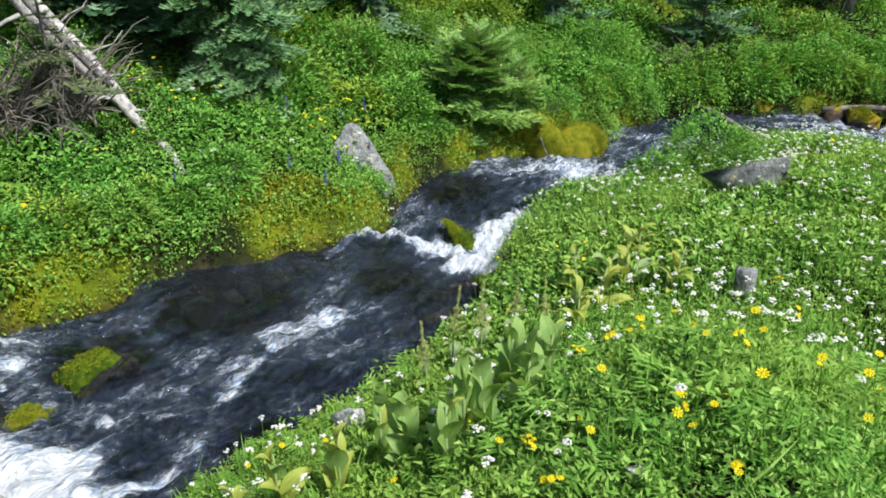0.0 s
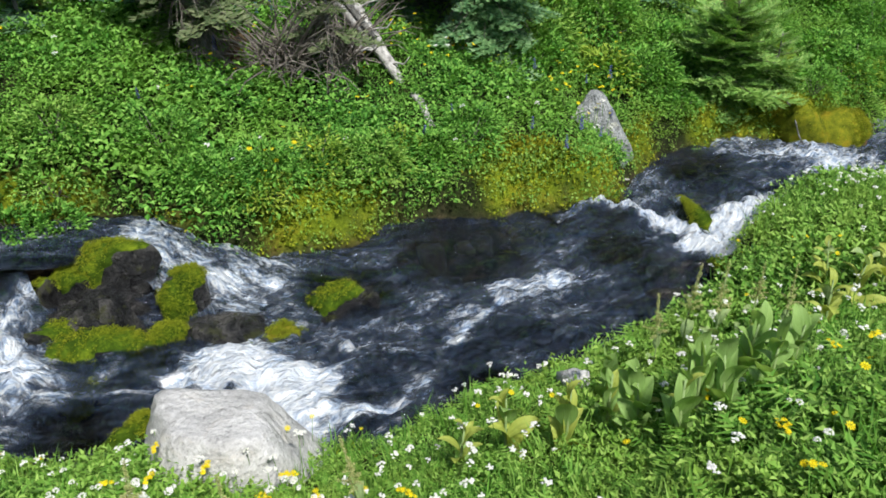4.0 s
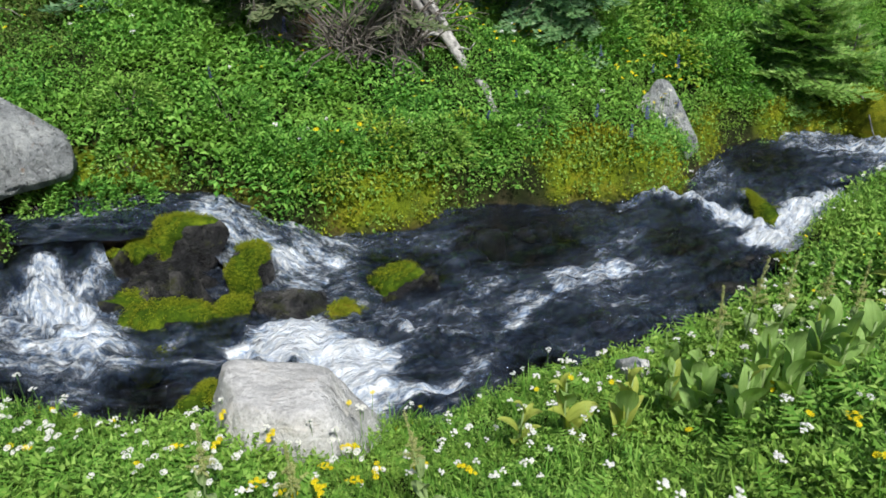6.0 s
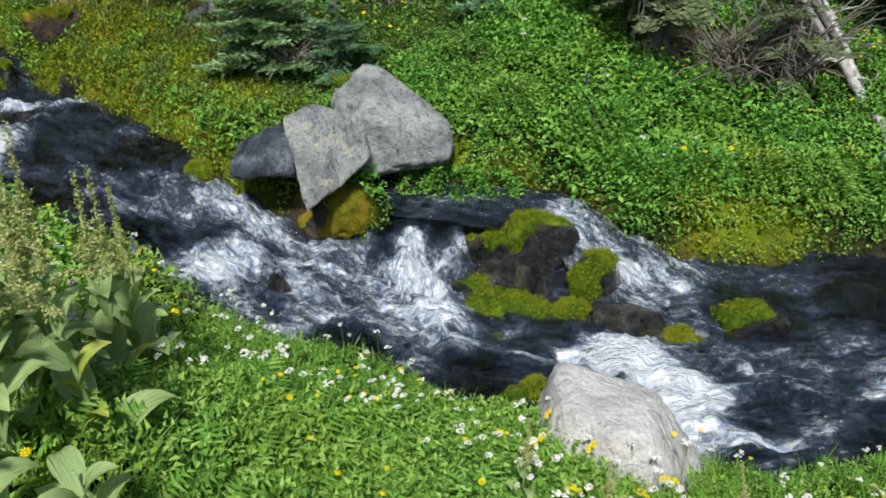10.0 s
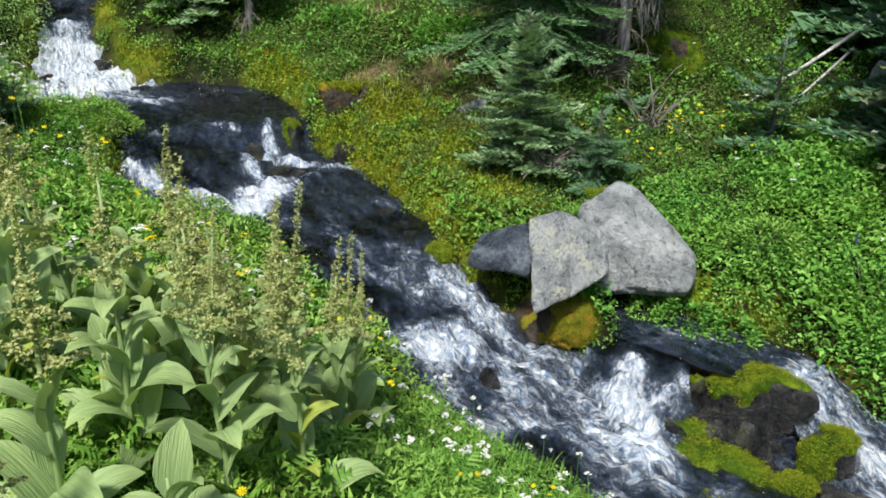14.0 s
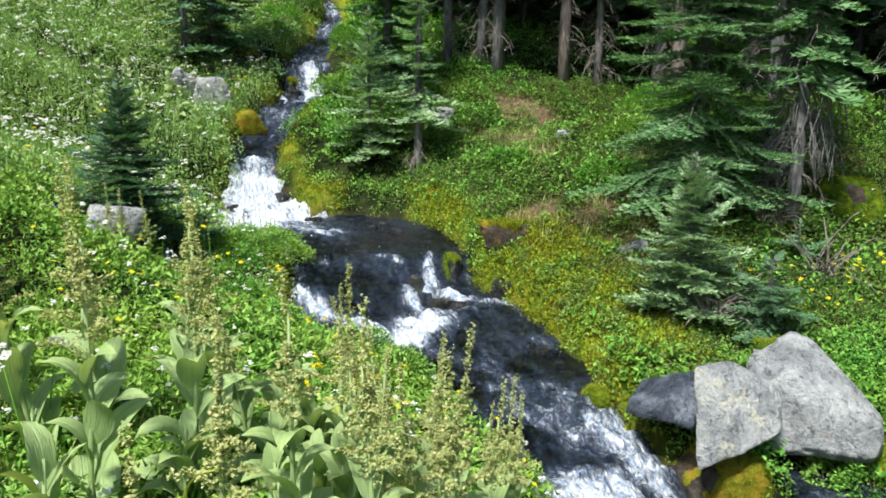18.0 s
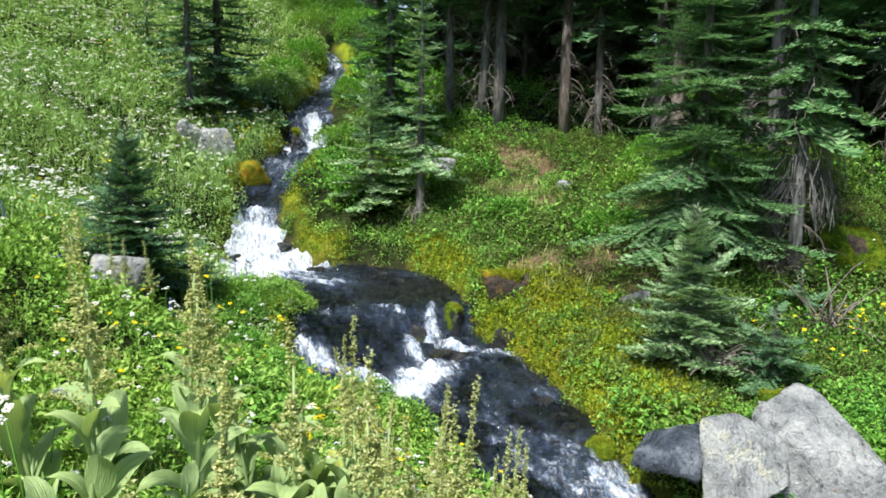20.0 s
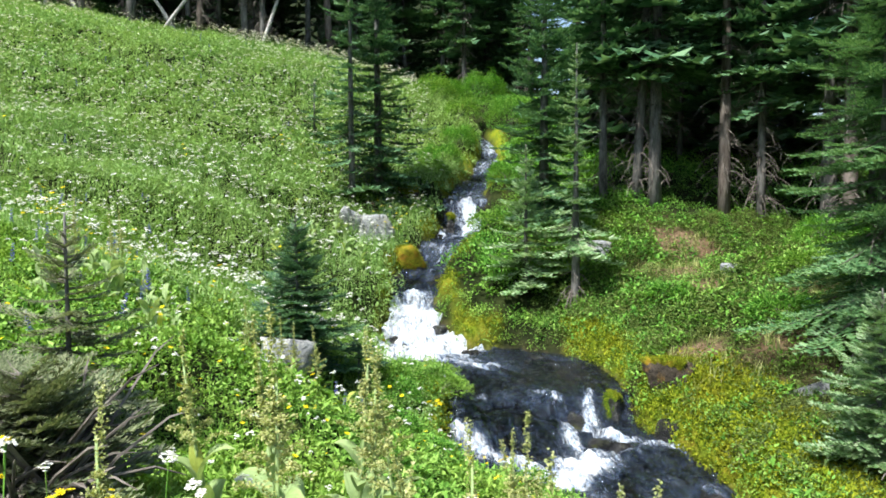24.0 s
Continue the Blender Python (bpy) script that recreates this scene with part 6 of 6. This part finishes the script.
sow("far_hill_meadow", FAR_HERBS, field(17000, -34, -17.5, -22, 3, near_side, rng), 0.8, 1.3, PALE, "pale green meadow high on the hill", "meadow")
sow("hill_grass", FAR_TUFTS, field(8000, -32, -9, -18, 2, near_side, rng), 0.5, 1.0, PALE, "tall pale grass on the hill meadow", "grass")
sow("moss_carpet", CUSHIONS, all_of(field(170000, -13, 7, -1, 14, rim, rng), field(40000, -19, -8, -1, 5, rim, rng)), 0.9, 2.4, MOSS_TUFT, "golden green moss along the water's edge", "moss", 0.5)


# ---- flowers ----
def umbel(g, tall, heads, spread, petal):
    """White flower head: many small flat florets on a thin stem."""
    flo = []
    for _ in range(heads):
        a, r = g.uniform(0, 6.283), spread * math.sqrt(g.uniform())
        c = np.array([r * math.cos(a), r * math.sin(a), tall + 0.25 * spread - 0.7 * r * r / spread + g.normal(0, 0.003)])
        k = 4
        an = np.linspace(0, 6.283, k, endpoint=False) + a
        V = np.vstack([c + [0, 0, 0.003], c + np.c_[np.cos(an), np.sin(an), g.normal(0, 0.2, k)] * petal])
        flo.append((V, np.array([[0, 1 + j, 1 + (j + 1) % k] for j in range(k)])))
    return join(flo)


def daisy(g, tall, rays, r):
    """Yellow head: rays round a raised eye."""
    out = []
    c = np.array([0, 0, tall])
    tip = turn(g.uniform(0, 6.28), g.uniform(0.1, 0.6))
    for i in range(rays):
        a = 6.283 * i / rays
        d, s = np.array([math.cos(a), math.sin(a), 0.15]), np.array([-math.sin(a), math.cos(a), 0])
        V = np.array([0.2 * r * d, 0.7 * r * d + 0.2 * r * s, r * d, 0.7 * r * d - 0.2 * r * s]) @ tip.T + c
        out.append((V, np.array([[0, 1, 2], [0, 2, 3]])))
    an = np.linspace(0, 6.283, 6, endpoint=False)
    V = np.vstack([[0, 0, 0.35 * r], np.c_[np.cos(an), np.sin(an), 0 * an] * 0.32 * r]) @ tip.T + c
    out.append((V, np.array([[0, 1 + j, 1 + (j + 1) % 6] for j in range(6)])))
    return join(out)


def spike(g, tall, length, r, n=26):
    """Lupine spike: whorls of small petals round the upper stem."""
    out = []
    for i in range(n):
        f = i / n
        a = 2.4 * i
        o = np.array([0, 0, tall - length + f * length])
        d = np.array([math.cos(a), math.sin(a), 0.5]) * r * (1.1 - 0.7 * f)
        s = np.array([-math.sin(a), math.cos(a), 0]) * r * 0.45
        out.append((np.array([o, o + 0.6 * d + s, o + d, o + 0.6 * d - s]), np.array([[0, 1, 2], [0, 2, 3]])))
    return join(out)


def stalk(tall, r=0.002):
    return tube(np.array([[0, 0, 0], [0.004, 0.003, tall * 0.5], [0, 0, tall]]), [r, r, r * 0.7], 3, False)


def flowers(name, heads, talls, pos, lo, hi, mat, label, category):
    """Flower heads and their stems, turned alike."""
    seed = len(pos)
    size = np.random.default_rng(seed).uniform(lo, hi, len(pos))
    V, F = sown(heads, pos, size, 0.12, np.random.default_rng(seed + 1))
    ob = thing(name, None, label, category, kind="stuff")
    part("flower_heads", mesh_of("flower_heads", V, F, mat), ob)
    V, F = sown([stalk(t) for t in talls], pos, size, 0.12, np.random.default_rng(seed + 1))
    part("stems", mesh_of("stems", V, F, GRASS), ob)
    return ob


def blotch(scale, seed, lo=-0.2, hi=0.4):
    return lambda X, Y: step01(fbm(X, Y, scale, 3, seed), lo, hi)


def near_in(chance):
    return lambda X, Y, e, d, u: near_side(X, Y, e, d, 1.0) & (u < chance(X, Y))


def far_in(chance):
    return lambda X, Y, e, d, u: (d > 0) & (e > 0.15) & (u < chance(X, Y))


G2 = np.random.default_rng(15)
UT = [0.24, 0.28, 0.32, 0.26]
UMBELS = [umbel(G2, t, 12, 0.017, 0.0072) for t in UT]
DT = [0.22, 0.26, 0.3]
DAISIES = [daisy(G2, t, 9, 0.017) for t in DT]
ST = [0.34, 0.40, 0.45]
SPIKES = [spike(G2, t, 0.14, 0.024) for t in ST]
BT = [0.34, 0.4, 0.45]
BIG_UMBELS = [umbel(G2, t, 7, 0.030, 0.016) for t in BT]
flowers("white_meadow_flowers", UMBELS, UT, all_of(field(2500, 1.2, 8.5, 3.0, 11, near_in(lambda X, Y: 0.55), rng), field(3600, 0.0, 8, 0.6, 11, near_in(blotch(0.5, 81, -0.5, 0.3)), rng), field(600, -6.5, 0.2, 0.5, 4, near_in(blotch(0.8, 82)), rng)), 0.7, 1.25, WHITE, "white flower heads dotting the near meadow", "flowers")
flowers("yellow_meadow_flowers", DAISIES, DT, all_of(field(1500, -6.5, 7, 0.6, 9, near_in(blotch(0.9, 83, 0.05, 0.5)), rng), field(700, -12, -2.5, -4, 2, near_in(blotch(0.8, 84, 0.05, 0.5)), rng)), 0.8, 1.3, YELLOW, "yellow daisy flowers in the near meadow", "flowers")
flowers("white_bank_flowers", UMBELS, UT, field(1400, -12.5, -2.0, -6, 2, near_in(blotch(0.7, 85, -0.3, 0.4)), rng), 0.8, 1.5, WHITE, "white flower heads on the upstream bank", "flowers")
flowers("white_hill_flowers", BIG_UMBELS, BT, field(15000, -33, -10, -20, 1, near_in(blotch(0.3, 86, -0.8, 0.2)), rng), 0.85, 1.4, WHITE, "countless white flower heads on the hill meadow", "flowers")
flowers("yellow_hill_flowers", DAISIES, DT, field(1600, -19, -9, -7, 1, near_in(blotch(0.5, 87, 0.1, 0.5)), rng), 1.2, 2.2, YELLOW, "yellow flowers on the hill meadow", "flowers")
flowers("yellow_bank_flowers", DAISIES, DT, field(1500, -8, 3, 4, 11, far_in(blotch(0.9, 88, 0.15, 0.55)), rng), 1.0, 1.7, YELLOW, "yellow daisies on the far bank", "flowers")
flowers("lupines", SPIKES, ST, all_of(field(240, -8, 0, 5, 9.5, far_in(blotch(0.8, 89, 0.0, 0.5)), rng), field(150, -12, -3, -5, 1.5, near_in(blotch(0.8, 90, 0.1, 0.5)), rng), field(260, -26, -10, -16, -1, near_in(blotch(0.4, 91, 0.0, 0.5)), rng)), 0.8, 1.2, BLUE, "blue lupine spikes above the herbs", "flowers")
flowers("white_far_flowers", UMBELS, UT, field(160, -9, 0, 4.5, 9, far_in(blotch(0.8, 92, -0.2, 0.5)), rng), 1.0, 1.7, WHITE, "scattered white flowers on the far bank", "flowers")
flowers("pink_flowers", UMBELS, UT, all_of(field(200, -0.6, 1.6, 3.0, 6.5, near_in(blotch(1.0, 93, 0.1, 0.5)), rng), field(60, -12, -4, -4, 1, near_in(blotch(1.0, 94, 0.1, 0.5)), rng)), 0.7, 1.1, PINK, "small pink flowers near the bank", "flowers")


# ---- corn lilies: broad pleated leaves on thick stems, some with faded panicles ----
def lily_leaf(length, width, arch, g):
    n, c = 8, 9
    t = np.linspace(0, 1, n)
    w = width * np.sin(np.pi * np.clip(t, 0.02, 1) ** 0.72) ** 0.7 * 0.5 + 0.002
    u = np.linspace(-1, 1, c)
    ang = 1.1 - arch * (0.4 * t + 1.5 * t * t)
    ds = length / (n - 1)
    y = np.r_[0, np.cumsum(np.cos(ang[:-1]) * ds)]
    z = np.r_[0, np.cumsum(np.sin(ang[:-1]) * ds)]
    V = np.stack([u[None] * w[:, None], y[:, None] + 0 * u[None], z[:, None] + 0.30 * w[:, None] * u[None] ** 2 + 0.10 * w[:, None] * (np.arange(c) % 2)[None]], -1)
    V[:, :, 0] += 0.10 * length * (t ** 2)[:, None] * g.normal(0, 0.6)
    ii = np.arange(n * c).reshape(n, c)
    Q = np.stack([ii[:-1, :-1], ii[:-1, 1:], ii[1:, 1:], ii[1:, :-1]], -1).reshape(-1, 4)
    return V.reshape(-1, 3), Q


def panicle_shape(length, g):
    """A dense top spike over short side spikes that spread and nod, all crowded with small florets."""
    pos = []

    def raceme(o, d, sag, n, fat):
        q = g.uniform(0.03, 1.0, n)
        pos.append(o + d * q[:, None] + np.c_[0 * q, 0 * q, -sag * q ** 2.2] + g.normal(0, 1.0, (n, 3)) * (fat * (1.1 - 0.6 * q))[:, None])

    raceme(np.array([0, 0, 0.3 * length]), np.array([g.normal(0, 0.01), g.normal(0, 0.01), 0.8 * length]), 0.0, 260, 0.007)
    for k in range(16):
        f = k / 16
        a = 2.4 * k + g.normal(0, 0.3)
        ln = (0.115 * (1 - f) + 0.022) * g.uniform(0.75, 1.15)
        raceme(np.array([0, 0, f * 0.62 * length]), np.array([math.cos(a) * 0.75, math.sin(a) * 0.75, 0.8]) * ln, 0.45 * ln, int(24 + 480 * ln), 0.006)
    P = np.concatenate(pos)
    V, F = leaf(0.0088, 0.0078, 0.3, 0.0)
    n = len(P)
    W = np.einsum("nij,vj->nvi", turn(g.uniform(0, 6.28, n), g.uniform(-0.6, 1.2, n)), V) * g.uniform(0.7, 1.3, n)[:, None, None] + P[:, None]
    return W.reshape(-1, 3), (F[None] + (np.arange(n) * 4)[:, None, None]).reshape(-1, 3)


G3 = np.random.default_rng(31)
LEAVES = [mesh_of("lily_leaf", *lily_leaf(0.30, 0.13, G3.uniform(0.35, 1.25), G3), LILY, True) for _ in range(8)]
LEAVES_G = [mesh_of("green_lily_leaf", *lily_leaf(0.25, 0.125, G3.uniform(0.25, 0.9), G3), LILY_GREEN, True) for _ in range(5)]
LEAVES_Y = [mesh_of("yellow_lily_leaf", *lily_leaf(0.25, 0.085, G3.uniform(0.5, 1.15), G3), LILY_YELLOW, True) for _ in range(4)]
PANICLES = [mesh_of("panicle", *panicle_shape(0.36, G3), PANICLE) for _ in range(4)]
STEMS = {True: mesh_of("tall_stem", *tube(np.array([[0, 0, -0.05], [0.01, 0, 0.25], [0, 0.01, 0.5], [0, 0, 0.98]]), [0.011, 0.010, 0.008, 0.004], 7), LILY, True), False: mesh_of("short_stem", *tube(np.array([[0, 0, -0.05], [0.01, 0, 0.22], [0, 0, 0.52]]), [0.011, 0.009, 0.005], 7), LILY, True)}


def lily(x, y, scale, leaves, bloom, yellow, label, group, rise=0.0):
    g = G3
    ob = thing("corn_lily", None, label, "corn lily", group, m=pose(*on(x, y, -0.02), g.normal(0, 4), g.normal(0, 4), g.uniform(0, 360)) @ Matrix.Scale(scale, 4))
    part("stem", STEMS[bloom], ob)
    top = 0.58 if bloom else 0.48
    for i in range(leaves):
        f = i / leaves
        kind = LEAVES_Y if (yellow and g.uniform() < 0.8) or g.uniform() < 0.06 else (LEAVES_G if rise > 10 else LEAVES)
        s = (1.08 - 0.5 * f) * g.uniform(0.8, 1.2)
        part("leaf", kind[g.integers(len(kind))], ob, m=Matrix.Translation((0, 0, 0.03 + top * f)) @ pose(0, 0, 0, -8 + 22 * f + rise + g.normal(0, 11), g.normal(0, 10), 137.5 * i + g.normal(0, 22)) @ Matrix.Scale(s, 4))
    if bloom:
        tagged(part("panicle", PANICLES[g.integers(4)], ob, "faded greenish flower panicle", m=Matrix.Translation((0, 0, 0.62)) @ Matrix.Scale(g.uniform(1.1, 1.5), 4)), kind="stuff")
    return ob


NEARBY = "corn lilies on the near bank"
for x, y, s in ((-0.12, 2.95, 0.85), (0.12, 3.08, 0.95), (0.22, 2.78, 0.85), (-0.3, 3.12, 0.8), (0.02, 2.72, 0.8), (0.38, 3.0, 0.85), (0.05, 3.3, 0.9), (0.32, 3.35, 0.9), (-0.2, 3.35, 0.8), (0.5, 3.25, 0.8), (-0.35, 3.55, 0.75)):
    lily(x, y, 1.08 * s, 9, False, False, "broad-leaved green corn lily on the near bank", NEARBY, 16)
for x, y, s in ((-0.78, 2.92, 0.7), (-0.5, 2.86, 0.75), (-1.0, 2.75, 0.65)):
    lily(x, y, 1.2 * s, 8, False, True, "low yellowish corn lily at the bank's edge", NEARBY, 12)
for x, y, s in ((1.05, 4.7, 0.7), (1.3, 5.05, 0.75), (1.55, 4.85, 0.65), (1.0, 5.2, 0.6), (1.45, 5.4, 0.6), (0.85, 4.35, 0.6)):
    lily(x, y, 1.35 * s, 9, False, True, "yellowing corn lily in the flowering meadow", NEARBY)
LEFT = "corn lilies beside the path"
for x, y, s, b in ((-2.75, 0.05, 0.85, True), (-2.35, -0.15, 0.9, False), (-2.6, -0.45, 0.9, True), (-3.0, -0.2, 0.85, True), (-3.15, 0.3, 0.8, True), (-3.45, 0.05, 0.85, True), (-2.2, 0.1, 0.8, False), (-2.05, -0.3, 0.75, False), (-3.5, -0.55, 0.9, True), (-3.2, -0.85, 0.9, True), (-2.8, -0.95, 0.85, False), (-3.9, -0.35, 0.85, True), (-3.75, 0.45, 0.8, True), (-4.2, 0.1, 0.8, True), (-2.35, -0.75, 0.8, False), (-3.6, -1.1, 0.85, True), (-2.9, -1.35, 0.8, False), (-4.4, -0.6, 0.85, True), (-2.15, -0.55, 0.85, True), (-2.65, -1.2, 0.85, True), (-3.95, -0.9, 0.85, True), (-2.9, 0.35, 0.85, True), (-2.4, -1.0, 0.8, False), (-4.6, 0.3, 0.75, True)):
    lily(x, y, s * 1.22, 9, b, False, "tall grey-green corn lily with fading panicle" if b else "grey-green corn lily with broad pleated leaves", LEFT)
for i in range(34):
    x = -3.0 - 1.7 * G3.uniform()
    lily(x, 0.1 + G3.normal(0, 0.4) - 0.25 * (x + 3.4), G3.uniform(0.8, 0.98), 11, i % 3 == 0, False, "pale grey-green corn lily in the dense patch", LEFT, 8)
UP = "corn lilies of the upstream meadow"
for i in range(13):
    lily(-8.15 + G3.normal(0, 0.35), -1.2 + G3.normal(0, 0.25), 0.85, 9, i % 4 == 0, True, "yellow corn lily in front of the rock", UP)
for i in range(12):
    lily(-8.2 + G3.normal(0, 0.7), -3.0 + G3.normal(0, 0.5), 0.8, 8, i % 4 == 0, False, "grey-green corn lily on the meadow slope", UP)
for i in range(12):
    lily(-15.8 + G3.normal(0, 0.8), -1.6 + G3.normal(0, 0.5), 0.85, 8, False, False, "corn lily on the slope above the fall", UP)
for x, y, s in ((0.05, 4.3, 0.5), (0.22, 4.15, 0.55), (0.45, 4.45, 0.5), (0.6, 4.2, 0.45), (-0.1, 4.0, 0.45)):
    lily(x, y, 1.25 * s, 4, True, False, "slender fading corn lily at the bank's edge", NEARBY)
for x, y in ((-2.15, 1.75), (-1.75, 1.9), (-1.2, 2.1)):
    lily(x, y, 0.55, 5, True, False, "faded corn lily spike by the white boulder", NEARBY)


# ---- taller flowers that stand out singly ----
HEADS = {"white": (mesh_of("flower_head", *umbel(G3, 0.0, 46, 0.030, 0.0075), WHITE), "white flower head", "tall white-flowered herb on a thin stem"),
         "yellow": (mesh_of("yellow_head", *join([tuple((lambda vf, o: (vf[0] + o, vf[1]))(daisy(G3, 0.0, 9, 0.015), np.array([G3.normal(0, 0.022), G3.normal(0, 0.022), G3.normal(0, 0.008)]))) for _ in range(6)]), YELLOW), "cluster of yellow flowers", "yellow groundsel in flower")}
STALK = mesh_of("flower_stalk", *tube(np.array([[0, 0, -0.03], [0.012, 0.004, 0.2], [0, 0, 0.42]]), [0.0022, 0.002, 0.0014], 5), GRASS, True)


def bloom(kind, x, y, tall, group, head=1.0):
    g = G3
    me, lab, label = HEADS[kind]
    ob = thing(kind + "_flower", None, label, "flower", group, m=pose(*on(x, y), g.normal(0, 6), g.normal(0, 6), g.uniform(0, 360)) @ Matrix.Scale(tall / 0.42, 4))
    part("stem", STALK, ob)
    k = 0.42 / tall
    tagged(part("flower_head", me, ob, lab, m=Matrix.Translation((0, 0, 0.42)) @ Matrix.Scale(head * k * g.uniform(0.8, 1.2), 4)), kind="stuff")
    if g.uniform() < 0.6:
        tagged(part("side_head", me, ob, m=pose(0.035 * k, 0.01, 0.40, 10, 15, 0) @ Matrix.Scale(0.7 * head * k, 4)), kind="stuff")


for _ in range(60):
    t = G3.uniform(0, 1)
    bloom("white", -4.6 + 3.0 * t + G3.normal(0, 0.2), 1.55 + 0.45 * t + G3.normal(0, 0.22), G3.uniform(0.24, 0.45), "white flowers on the bank's edge", 0.55)
for _ in range(18):
    bloom("yellow", -1.85 + G3.normal(0, 0.45), 2.1 + G3.normal(0, 0.2), G3.uniform(0.2, 0.3), "yellow flowers by the white boulder")
for _ in range(14):
    bloom("white", G3.uniform(-4.4, -2.3), G3.uniform(-2.2, -1.0), G3.uniform(0.4, 0.6), "white flowers beside the path")
for _ in range(8):
    bloom("yellow", G3.uniform(-3.6, -2.4), G3.uniform(-1.9, -1.2), G3.uniform(0.4, 0.55), "yellow flowers beside the path")
for _ in range(16):
    bloom("white", G3.uniform(0.3, 2.4), G3.uniform(1.6, 4.0), G3.uniform(0.25, 0.38), "white flowers of the near meadow", 0.5)
for _ in range(14):
    bloom("yellow", G3.uniform(-0.2, 2.2), G3.uniform(1.5, 4.2), G3.uniform(0.25, 0.38), "yellow flowers of the near meadow", 0.75)
for _ in range(18):
    bloom("yellow", -6.3 + G3.normal(0, 1.2), 0.5 + G3.normal(0, 0.35), G3.uniform(0.3, 0.45), "yellow flowers above the run")
